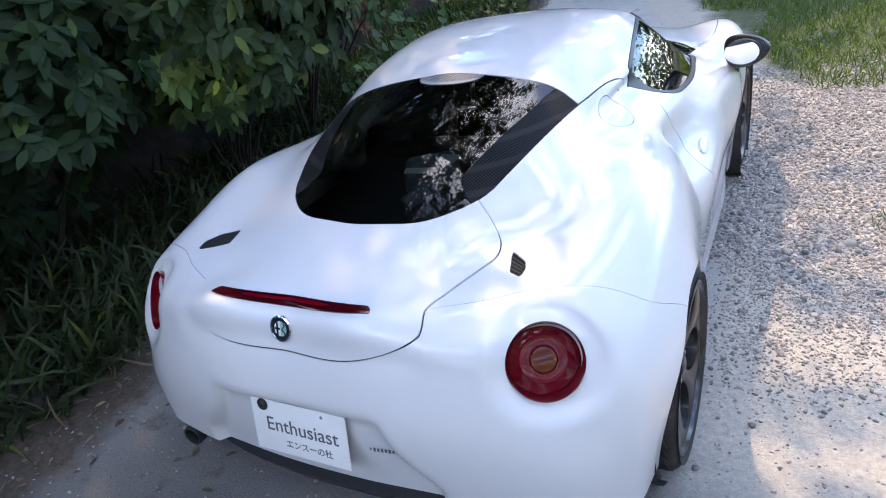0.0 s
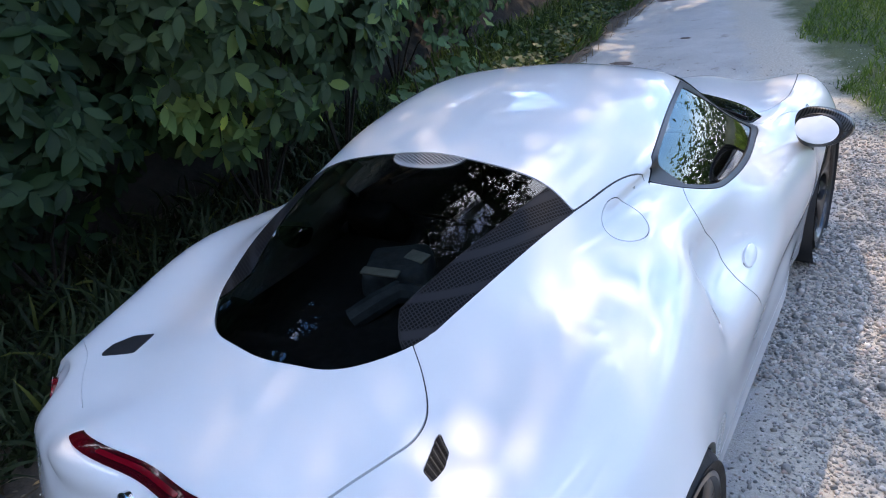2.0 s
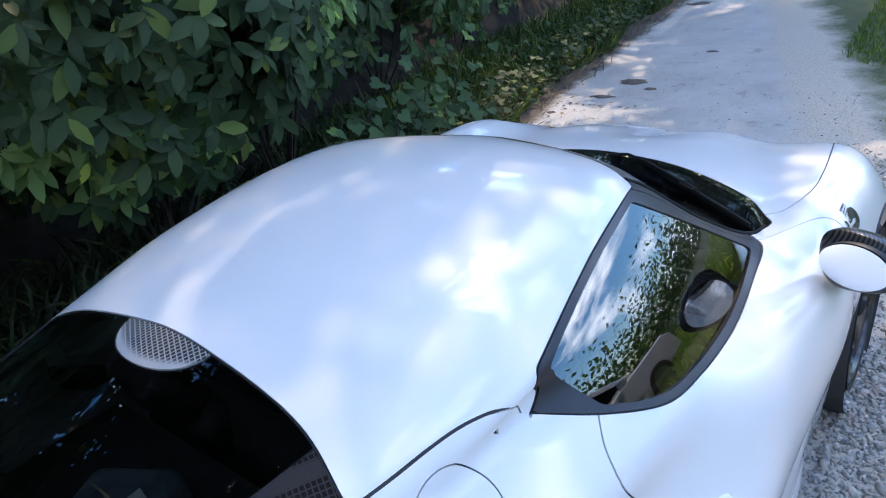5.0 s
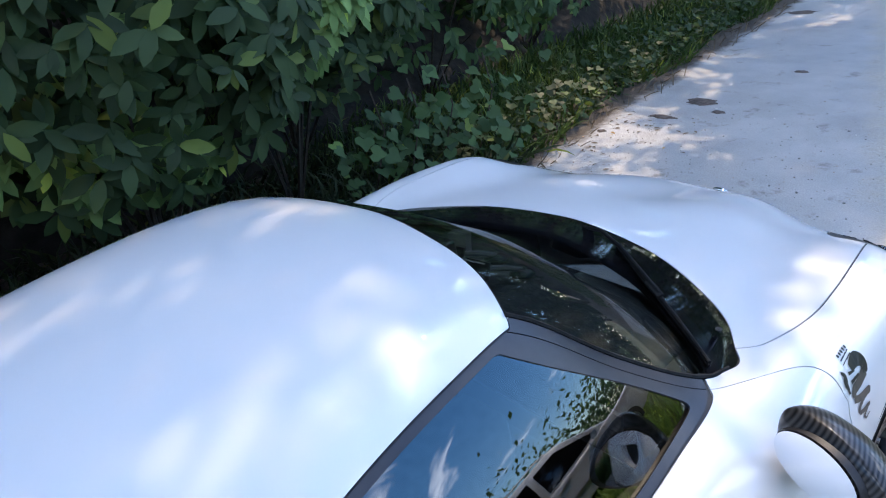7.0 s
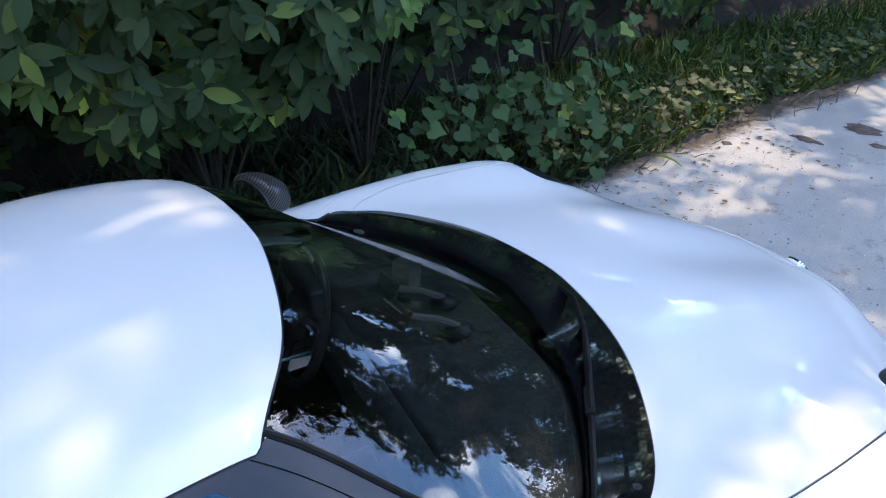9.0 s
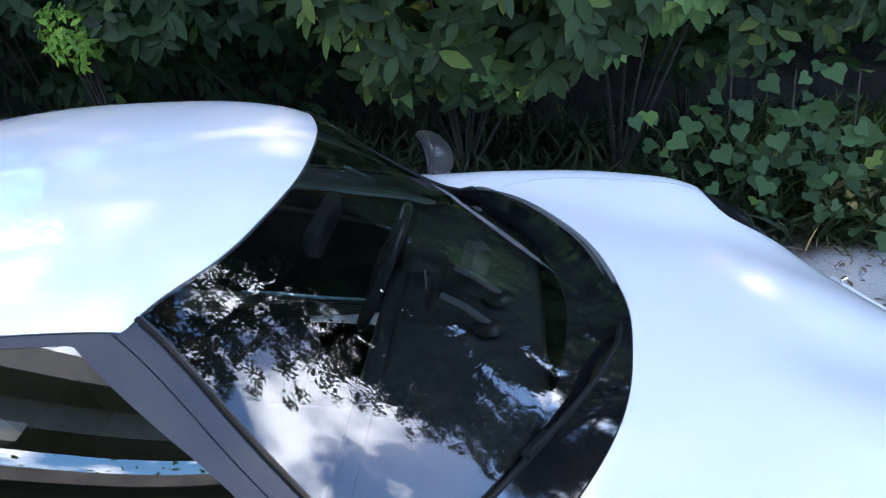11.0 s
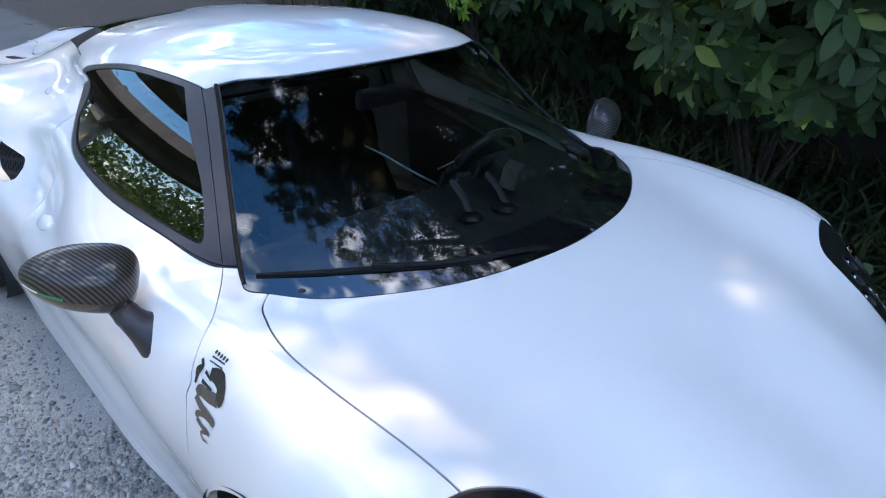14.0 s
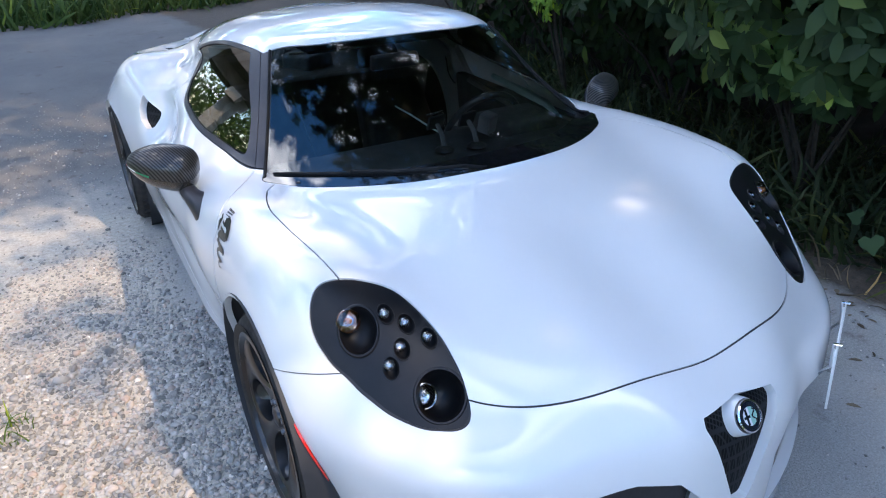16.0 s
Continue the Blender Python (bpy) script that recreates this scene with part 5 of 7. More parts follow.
LACQUER = mat("bronze_black_lacquer", (0.030, 0.026, 0.022), rough=0.22, coat=0.8, noise_scale=40, vary=0.15)
for sd in (1, -1):
    mm = Matrix.Translation((0.942, 0.470, 0.862)) @ pose(0, 0, 0, 0, -10, -26) if sd > 0 else Matrix.Translation((-0.893, 0.486, 0.850)) @ pose(0, 0, 0, 0, 10, 24)
    door_ob = [o for o in car.children if o.name.startswith("door")][0 if sd > 0 else 1]
    mir = part("door_mirror", mirror_piece(-0.26, math.pi + 0.26, sd), CARBON, door_ob, "glossy carbon-fibre door mirror", at=mm)
    part("mirror_base", mirror_piece(math.pi + 0.27, 2 * math.pi - 0.27, sd), LACQUER, mir, "smooth dark underside of the mirror")
    gl = bmesh.new()
    bmesh.ops.create_circle(gl, cap_ends=True, segments=64, radius=1, matrix=Matrix.Translation((0, 0, 0.004)) @ Matrix.Diagonal((0.088, 0.056, 1, 1)))
    part("mirror_glass", gl, MIRRORG, mir, at=Matrix.Translation((-0.009 * sd, -0.026, 0)) @ pose(0, 0, 0, 90, 0, 0))
    part("glass_rim", lathe_bm([(1.0, 0.004), (1.03, 0.004), (1.06, -0.004), (1.06, -0.012), (1.0, -0.012)], 48, m=Matrix.Diagonal((0.088, 0.056, 1, 1))), BLACK, mir, at=Matrix.Translation((-0.009 * sd, -0.022, 0)) @ pose(0, 0, 0, 90, 0, 0))
    # arm from the inner end of the housing to a flared foot on the door
    back = mm.inverted()
    top = mm @ Vector((-0.060 * sd, 0.010, -0.048))
    ring = []
    for k in range(20):
        c_, d_ = math.cos(k * math.pi / 10), math.sin(k * math.pi / 10)
        q, nn = on_side(0.614 + 0.034 * c_ + 0.019 * d_, 0.752 - 0.038 * c_ + 0.026 * d_)
        ring.append(Vector(((q[0] - 0.003 * nn[0]) * sd, q[1] - 0.003 * nn[1], q[2] - 0.003 * nn[2])))
    mid_ = sum(ring, Vector()) / 20
    along = (mid_ - top).normalized()
    neck_ring = []
    for p_ in ring:
        d_ = p_ - mid_
        d_ = (d_ - along * d_.dot(along)).normalized()
        neck_ring.append(d_ * 0.029)
    arm = bmesh.new()
    rows = []
    for i in range(17):
        t = i / 16
        q = max(0.0, (t - 0.35) / 0.65) ** 1.7
        neck = 1.0 - 0.08 * math.sin(math.pi * min(1, t / 0.6)) + (0.06 if 0.36 < t < 0.45 else 0)
        rows.append([arm.verts.new(back @ (top.lerp(mid_, t) + (n_ * neck).lerp(p_ - mid_, q))) for p_, n_ in zip(ring, neck_ring)])
    for a_, b_ in zip(rows, rows[1:]):
        for k in range(20):
            arm.faces.new((a_[k], a_[(k + 1) % 20], b_[(k + 1) % 20], b_[k]))
    arm.faces.new(rows[-1])
    arm.faces.new(rows[0][::-1])
    bmesh.ops.recalc_face_normals(arm, faces=arm.faces[:])
    part("mirror_arm", arm, PILLAR, mir, "dark satin mirror arm")
    for mt, a0, a1 in ((FLAGR, 0.90, 0.965), (FLAGW, 0.62, 0.89), (FLAGG, 0.20, 0.61)):
        bm = bmesh.new()
        rows = []
        for i in range(11):
            u = a0 + (a1 - a0) * i / 10
            rows.append([bm.verts.new(Vector((p.x * sd, p.y, p.z))) for p in (mirror_at(u, f_, 0.0006) for f_ in (-0.15, -0.21, -0.26))])
        for p_, q_ in zip(rows, rows[1:]):
            for k in (0, 1):
                bm.faces.new((p_[k], q_[k], q_[k + 1], p_[k + 1]))
        bmesh.ops.recalc_face_normals(bm, faces=bm.faces[:])
        part("colour_stripe", bm, mt, mir)

# ---------------------------------------------------------------- door handles, louvres, decal
for sd in (1, -1):
    door_ob = [o for o in car.children if o.name.startswith("door")][0 if sd > 0 else 1]
    q, nn = on_side(-0.232, 0.667)
    m = facing(q, nn, (0, 1, 0.25))
    m = m if sd > 0 else flip(m)
    part("door_handle", lathe_bm([(0.0, 0.010), (0.6, 0.010), (0.9, 0.007), (1.0, 0.0)], 32, m=Matrix.Diagonal((0.026, 0.058, 1, 1))), PAINT, door_ob, at=m)
    part("handle_recess", lathe_bm([(0.0, 0.0025), (0.9, 0.0025), (1.0, 0.0)], 32, m=Matrix.Diagonal((0.016, 0.018, 1, 1))), SEAM, door_ob, at=m @ Matrix.Translation((0, -0.040, 0)))
    for k in range(6):
        t = (k + 0.5) / 6
        a_ = np.array((.500, -1.462)) * (1 - t) + np.array((.536, -1.576)) * t
        b_ = np.array((.562, -1.508)) * (1 - t) + np.array((.574, -1.590)) * t
        ends = [on_top(*e)[0] - (0, 0, 0.0035) for e in (a_, b_)]
        ends = [(e[0] * sd, e[1], e[2]) for e in ends]
        if sd > 0:
            part("vent_slat", tube_bm(ends, 0.0018, 6), BLACK, car)


def ribbon_decal(strokes, name, material, label=""):
    """Flat strokes on the right front wing: (y, z, half width) along each."""
    verts, faces = [], []
    for path in strokes:
        n = max(2, 6 * len(path))
        t = np.linspace(0, len(path) - 1, n)
        y, z, w = (hermite(np.arange(len(path)), np.array([p[k] for p in path]), t) for k in range(3))
        y, z = 0.862 + 1.12 * (y - 0.81), 0.742 + 1.06 * (z - 0.725)
        dy, dz = np.gradient(y), np.gradient(z)
        d = np.hypot(dy, dz)
        start = len(verts)
        for i in range(n):
            for sgn in (-1, 1):
                q, nn = on_side(y[i] - sgn * dz[i] / d[i] * w[i], z[i] + sgn * dy[i] / d[i] * w[i])
                verts.append(q + 0.0015 * nn)
            if i:
                k = start + 2 * i
                faces.append((k - 2, k - 1, k + 1, k))
    return mesh_part(name, verts, faces, material, car, label)


# winding emblem shape on the front wing, fading to bronze at its tail
_upper = [[(0.7944, 0.7737, 0.0088), (0.8208, 0.7781, 0.0140), (0.8369, 0.7695, 0.0136), (0.8418, 0.7547, 0.0136), (0.8389, 0.7423, 0.0088)],
          [(0.7807, 0.7693, 0.0036), (0.8044, 0.7646, 0.0016)], [(0.7793, 0.7523, 0.0040), (0.8136, 0.7525, 0.0024)]]
_fork = [[(0.7592, 0.7809, 0.0032), (0.7670, 0.7715, 0.0052), (0.7606, 0.7604, 0.0080), (0.7621, 0.7500, 0.0048), (0.7618, 0.7384, 0.0036)]]
_crest = [[(0.7791, 0.7864, 0.0012), (0.8179, 0.7921, 0.0012)], [(0.7791, 0.7931, 0.0012), (0.8178, 0.7982, 0.0012)]]
_crest += [[(0.7786 + 0.0086 * k, 0.8005 + 0.0007 * k, 0.0014), (0.7814 + 0.0086 * k, 0.8002 + 0.0007 * k, 0.0028), (0.7842 + 0.0086 * k, 0.7999 + 0.0007 * k, 0.0014)] for k in range(5)]
_coils = [[(0.8388, 0.7479, 0.0120), (0.8101, 0.7396, 0.0116), (0.7821, 0.7357, 0.0104), (0.7734, 0.7242, 0.0080)],
          [(0.7730, 0.7203, 0.0080), (0.7901, 0.7127, 0.0080), (0.8143, 0.7094, 0.0080), (0.8357, 0.7066, 0.0090), (0.8435, 0.7034, 0.0056)],
          [(0.8320, 0.7048, 0.0048), (0.8042, 0.7007, 0.0052), (0.7864, 0.6920, 0.0064), (0.7848, 0.6835, 0.0048)],
          [(0.7865, 0.6827, 0.0052), (0.8030, 0.6782, 0.0052), (0.8270, 0.6782, 0.0052), (0.8335, 0.6756, 0.0032)],
          [(0.8239, 0.6750, 0.0032), (0.8069, 0.6667, 0.0036), (0.8085, 0.6584, 0.0028), (0.8148, 0.6554, 0.0024), (0.8258, 0.6589, 0.0020), (0.8308, 0.6576, 0.0012)]]
ribbon_decal(_upper + _fork + _crest, "wing_decal", INKDK, "black winding emblem sticker")
ribbon_decal(_coils, "wing_decal", mat("bronze_ink", (0.075, 0.066, 0.055), rough=0.35), "bronze-grey coils of the emblem")

# ---------------------------------------------------------------- wiper
wq = [on_top(x, y)[0] for x, y in ((0.640, 0.644), (0.535, 0.724), (0.425, 0.803), (0.325, 0.872), (0.205, 0.955))]
wq = [Vector(q) + Vector((0, 0.004, 0.010)) for q in wq]
blade = part("wiper", tube_bm(wq, [0.004, 0.006, 0.007, 0.006, 0.004], 8), RUBBER, car, "single black windscreen wiper")
part("wiper_blade", tube_bm([q - Vector((0, 0.003, 0.008)) for q in wq], 0.003, 6), RUBBER, blade)
arm_pts = [wq[2] + Vector((0, 0, 0.008))] + [Vector(on_top(x, y)[0]) + Vector((0, 0.004, 0.014)) for x, y in ((0.325, 0.875), (0.225, 0.940), (0.13, 0.985))] + [Vector((0.055, 1.006, 0.852))]
part("wiper_arm", tube_bm(arm_pts, [0.006, 0.007, 0.006, 0.006, 0.006], 8), RUBBER, blade)
part("wiper_clip", box_bm(0.075, 0.020, 0.012, 0.004), RUBBER, blade, at=Matrix.Translation(wq[2] + Vector((-0.02, 0.012, 0.006))) @ pose(0, 0, 0, 12, 0, -35))
q, nn = on_top(0.600, 0.768)
part("cowl_bolt", lathe_bm([(0.0, 0.003), (0.0035, 0.003), (0.0045, 0.0015), (0.0065, 0.002), (0.008, 0.0)], 24), BLACK, car, at=facing(q + 0.002 * nn, nn))
# black rubber line round the windscreen and rear window
for sgn in (1, -1):
    pts = [Vector((sgn * (float(_wedge(np.array([y]))[0]) - 0.004), y, 0)) for y in np.linspace(0.21, 0.66, 12)]
    pts = [Vector(on_top(p.x, p.y)[0]) + Vector((0, 0, 0.001)) for p in pts]
    part("screen_seal", tube_bm(pts, 0.005, 6), RUBBER, car)

# ---------------------------------------------------------------- cabin
def soft_block(w, d, h, taper=0.85, bev=0.04):
    bm = bmesh.new()
    bmesh.ops.create_cube(bm, size=1, matrix=Matrix.Diagonal((w, d, h, 1)))
    for v in bm.verts:
        if v.co.z > 0:
            v.co.x *= taper
    bmesh.ops.bevel(bm, geom=bm.edges[:], offset=bev, segments=4, profile=0.55, affect="EDGES")
    return bm


for sx in (-0.35, 0.35):
    st = part("seat", soft_block(0.46, 0.46, 0.14, 0.95), LEATHER, car, "black bucket seat", at=Matrix.Translation((sx, -0.08, 0.27)) @ pose(0, 0, 0, 12, 0, 0))
    part("backrest", soft_block(0.47, 0.13, 0.62, 0.72), LEATHER, st, at=Matrix.Translation((0, -0.30, 0.31)) @ pose(0, 0, 0, 20, 0, 0))
    part("headrest", soft_block(0.25, 0.10, 0.17, 0.8, 0.03), LEATHER, st, at=Matrix.Translation((0, -0.42, 0.66)) @ pose(0, 0, 0, 20, 0, 0))
    for q in (-0.2, 0.2):
        part("bolster", soft_block(0.08, 0.44, 0.12, 0.7, 0.03), LEATHER, st, at=Matrix.Translation((q, 0, 0.08)))
dash = part("dashboard", soft_block(1.30, 0.40, 0.20, 0.96, 0.05), DARKIN, car, "black dashboard", at=Matrix.Translation((0, 0.66, 0.70)))
part("dash_top", soft_block(1.16, 0.34, 0.05, 0.95, 0.02), DARKIN, dash, at=Matrix.Translation((0, 0.02, 0.085)))
part("centre_console", soft_block(0.24, 0.85, 0.22, 0.8, 0.03), DARKIN, car, at=Matrix.Translation((0, 0.15, 0.33)))
part("air_vent", box_bm(0.10, 0.02, 0.05, 0.008), GREYPL, dash, at=Matrix.Translation((0.5, -0.20, 0.04)))
part("instrument_hood", soft_block(0.34, 0.20, 0.09, 0.8, 0.03), DARKIN, dash, at=Matrix.Translation((-0.35, -0.06, 0.12)))
RIM_GLINT = mat("rim_glint_white", (0.60, 0.62, 0.60), rough=0.3, noise_scale=30, vary=0.1)
sw_at = Matrix.Translation((-0.305, 0.435, 0.752)) @ pose(0, 0, 0, 68, 0, 0)
sw = part("steering_wheel", lathe_bm([(0.175 + 0.014 * math.cos(a), 0.014 * math.sin(a)) for a in np.linspace(0, 2 * math.pi, 13)], 48), WHEELRIM, car, "worn black leather steering wheel", at=sw_at)
# pale arc that paints the highlight on the rim's top
part("rim_highlight", tube_bm([(0.178 * math.cos(a), 0.178 * math.sin(a), 0.011) for a in np.linspace(1.35, 1.85, 9)], 0.005, 6), RIM_GLINT, sw, "painted highlight on top of the steering wheel")
part("wheel_boss", soft_block(0.12, 0.11, 0.05, 0.8, 0.02), DARKIN, sw)
for a in (0.25, math.pi - 0.25, -math.pi / 2):
    part("wheel_spoke", tube_bm([(0.04 * math.cos(a), 0.04 * math.sin(a), 0), (0.17 * math.cos(a), 0.17 * math.sin(a), 0.0)], 0.012, 8), GREYPL, sw)
part("steering_column", tube_bm([(0, 0, 0), (0, 0.0, -0.25)], 0.035, 12), DARKIN, sw)
part("rear_bulkhead", box_bm(1.16, 0.05, 0.62, 0.01), DARKIN, car, at=Matrix.Translation((0, -0.60, 0.52)) @ pose(0, 0, 0, -14, 0, 0))
part("headlining", box_bm(0.62, 0.50, 0.012, 0.004), DARKIN, car, at=Matrix.Translation((0, -0.10, 1.085)))
part("inner_mirror", soft_block(0.20, 0.035, 0.055, 0.95, 0.012), BLACK, car, at=Matrix.Translation((0.06, 0.385, 1.072)))
part("engine_bay_cover", box_bm(0.90, 0.72, 0.02, 0.005), DARKIN, car, at=Matrix.Translation((0, -1.05, 0.78)))
ENGC = mat("blue_grey_engine_cover", (0.16, 0.19, 0.21), rough=0.4, noise_scale=20, vary=0.3)
part("engine_block", soft_block(0.22, 0.20, 0.10, 0.9, 0.03), ENGC, car, "blue-grey engine cover under the rear window", at=Matrix.Translation((-0.045, -0.90, 0.815)) @ pose(0, 0, 0, 0, 0, 28))
part("engine_duct", tube_bm([(-0.02, -1.16, 0.80), (0.03, -1.10, 0.83), (0.06, -1.04, 0.84), (0.10, -0.98, 0.80)], 0.035, 10), ENGC, car)
PALEP = mat("pale_engine_plate", (0.74, 0.78, 0.66), rough=0.4, noise_scale=30, vary=0.15)
part("engine_plate", box_bm(0.135, 0.030, 0.006, 0.002), PALEP, car, "pale plate on the engine under the rear window", at=Matrix.Translation((-0.033, -0.995, 0.866)) @ pose(0, 0, 0, 14, 0, 6))
part("engine_plate", box_bm(0.080, 0.045, 0.006, 0.002), PALEP, car, "pale plate on the engine under the rear window", at=Matrix.Translation((0.022, -0.878, 0.868)) @ pose(0, 0, 0, 10, 0, -10))
part("window_sticker", box_bm(0.05, 0.035, 0.001), STICKER, car, at=facing(on_top(-0.435, 0.293)[0] - np.array((0, 0, 0.006)), on_top(-0.435, 0.293)[1]))
for sd in (1, -1):
    part("door_lining", box_bm(0.05, 0.95, 0.42, 0.02), DARKIN, car, at=Matrix.Translation((sd * 0.70, 0.12, 0.58)) @ pose(0, 0, 0, 0, -6 * sd, 0))
    part("door_pull", tube_bm([(sd * 0.665, 0.35, 0.70), (sd * 0.655, 0.1, 0.74), (sd * 0.645, -0.2, 0.78)], 0.014, 8), GREYPL, car)
PALE_TEAL = mat("pale_teal_satin", (0.34, 0.50, 0.52), rough=0.3, noise_scale=30, vary=0.1)
# added bar, coloured like the daylight showing low in the far side window
part("far_window_light", tube_bm([(-0.612, 0.545, 0.795), (-0.618, 0.46, 0.822), (-0.600, 0.30, 0.845), (-0.585, 0.10, 0.870)], [0.009, 0.017, 0.019, 0.013], 8), PALE_TEAL, car, "pale strip standing in for daylight through the far window")
part("window_edge_trim", tube_bm([(-0.612, 0.27, 0.912), (-0.598, 0.32, 0.898), (-0.584, 0.370, 0.880)], 0.004, 6), PALE_TEAL, car, "thin pale edge of the far window")
part("console_trim", tube_bm([(-0.142, 0.415, 0.750), (-0.140, 0.33, 0.752), (-0.130, 0.25, 0.762), (-0.105, 0.18, 0.785), (-0.06, 0.13, 0.815)], [0.003, 0.004, 0.004, 0.004, 0.003], 8), PALE_TEAL, car, "pale trim round the console")
# two holders on suction feet
SATIN = mat("satin_metal_edge", (0.62, 0.64, 0.64), rough=0.25, metal=0.9)
for hx, hy, lit_ in ((0.045, 0.727, True), (-0.075, 0.750, False)):
    hold = part("phone_holder", lathe_bm([(0.0, 0.016), (0.018, 0.014), (0.034, 0.004), (0.036, 0.0)], 28), BLACK, car, "black phone holder on a suction foot", at=Matrix.Translation((hx, hy, 0.822)))
    part("holder_arm", tube_bm([(0, 0, 0.01), (-0.02, -0.05, 0.035), (-0.035, -0.11, 0.055)], 0.009, 8), GREYPL, hold)
    part("holder_clamp", box_bm(0.075, 0.012, 0.055, 0.005), BLACK, hold, at=Matrix.Translation((-0.04, -0.13, 0.06)) @ pose(0, 0, 0, -20, 0, 10))
    if lit_:
        part("clamp_edge", tube_bm([(-0.005, -0.136, 0.090), (-0.078, -0.148, 0.090), (-0.081, -0.148, 0.082), (-0.081, -0.136, 0.036), (-0.070, -0.134, 0.032)], 0.003, 6), SATIN, hold, "bright metal edge of the holder")
    else:
        part("holder_box", box_bm(0.06, 0.05, 0.07, 0.008), GREYPL, hold, at=Matrix.Translation((-0.085, -0.06, 0.055)) @ pose(0, 0, 0, -10, 0, 25))

# ---------------------------------------------------------------- ground
def ground():
    bm = bmesh.new()
    bmesh.ops.create_grid(bm, x_segments=60, y_segments=60, size=300)
    ob = part("ground", bm, GROUND)
    return tagged(ob, "worn grey asphalt lane with gravel shoulder", "ground", kind="structure")


ground()
RNG = np.random.default_rng(7)


def unit(v):
    return v / np.maximum(np.linalg.norm(v, axis=-1, keepdims=True), 1e-9)


def scatter(name, base_v, base_f, pos, xax, yax, zax, size, material, parent=None, label=""):
    """Many copies of one small shape in one mesh: axes and sizes for each."""
    n, k = len(pos), len(base_v)
    size = np.asarray(size, float)
    if size.ndim == 1:
        size = np.repeat(size[:, None], 3, axis=1)
    b = base_v[None] * size[:, None, :]
    v = pos[:, None] + b[..., 0:1] * xax[:, None] + b[..., 1:2] * yax[:, None] + b[..., 2:3] * zax[:, None]
    off = (np.arange(n) * k)[:, None]
    me = bpy.data.meshes.new(name)
    faces = np.concatenate([np.asarray(f)[None] + off for f in base_f], axis=1).reshape(-1, len(base_f[0]))
    nf, fl = len(faces), faces.shape[1]
    me.vertices.add(n * k)
    me.vertices.foreach_set("co", v.reshape(-1).astype(np.float32))
    me.loops.add(nf * fl)
    me.loops.foreach_set("vertex_index", faces.reshape(-1).astype(np.int32))
    me.polygons.add(nf)
    me.polygons.foreach_set("loop_start", np.arange(0, nf * fl, fl, dtype=np.int32))
    me.polygons.foreach_set("loop_total", np.full(nf, fl, dtype=np.int32))
    me.materials.append(material)
    me.update()
    me.validate()
    ob = new(name, me)
    ob.parent = parent
    if label:
        tagged(ob, label)
    return ob


# a pointed oval leaf: y from stalk to tip, folded along the rib, tip drooping
LEAF_V = np.array([(0, 0, 0), (-.14, .2, .02), (0, .25, -.01), (.14, .2, .02), (-.21, .5, .03), (0, .55, -.01), (.21, .5, .03), (-.13, .8, -.01), (0, .82, -.04), (.13, .8, -.01), (0, 1.0, -.09)])
LEAF_T = [(0, 2, 1), (0, 3, 2), (1, 2, 5), (1, 5, 4), (2, 3, 6), (2, 6, 5), (4, 5, 8), (4, 8, 7), (5, 6, 9), (5, 9, 8), (7, 8, 10), (8, 9, 10)]
VINE_V = np.array([(0, .04, 0), (-.24, -.12, .02), (-.5, .06, .03), (-.47, .36, .02), (-.27, .5, 0), (0, .86, -.07), (.27, .5, 0), (.47, .36, .02), (.5, .06, .03), (.24, -.12, .02), (0, .3, -.03)])
VINE_T = [(k, 10, (k + 1) % 10) for k in range(10)]
BLADE_V = np.array([(-.03, 0, 0), (.03, 0, 0), (-.028, .45, .02), (.028, .45, .02), (-.018, .76, -.12), (.018, .76, -.12), (0, .93, -.34)])
BLADE_T = [(0, 1, 3), (0, 3, 2), (2, 3, 5), (2, 5, 4), (4, 5, 6)]
DIAM_V = np.array([(0, 0, 0), (-.26, .45, .05), (0, 1, -.05), (.26, .45, .05)])
DIAM_T = [(0, 2, 1), (0, 3, 2)]


def axes(direction, up):
    """Leaf frames: y along direction, z near up."""
    y = unit(direction)
    x = unit(np.cross(y, up))
    return x, y, np.cross(x, y)


def whorls(tips, outward, per=6, length=0.125, droop=0.7):
    """A ring of leaves round each twig tip, their faces turned outward."""
    n = len(tips)
    pos = np.repeat(tips, per, axis=0) + RNG.normal(0, 0.012, (n * per, 3))
    out = np.repeat(outward, per, axis=0)
    a = np.tile(np.arange(per) * 2 * np.pi / per, n) + np.repeat(RNG.uniform(0, 6.28, n), per) + RNG.normal(0, 0.25, n * per)
    side = unit(np.cross(out, np.array((0.1, 0.2, 1.0))))
    up = np.cross(side, out)
    d = 0.22 * out + np.cos(a)[:, None] * side + np.sin(a)[:, None] * up + np.array((0, 0, -droop)) + RNG.normal(0, 0.12, (n * per, 3))
    x, y, z = axes(d, out + RNG.normal(0, 0.28, (n * per, 3)))
    s = length * RNG.uniform(0.6, 1.15, n * per)
    return pos, x, y, z, s


def stems_bm(base, tips, r=0.018):
    bms = []
    for t in tips:
        b, t = Vector(base), Vector(t)
        m = b.lerp(t, 0.5) + Vector((0.05, 0.0, 0.15))
        bms.append(tube_bm([b, b.lerp(m, 0.5), m, m.lerp(t, 0.5), t], [r, r * 0.85, r * 0.65, r * 0.45, r * 0.25], 5))
    return joined(*bms)


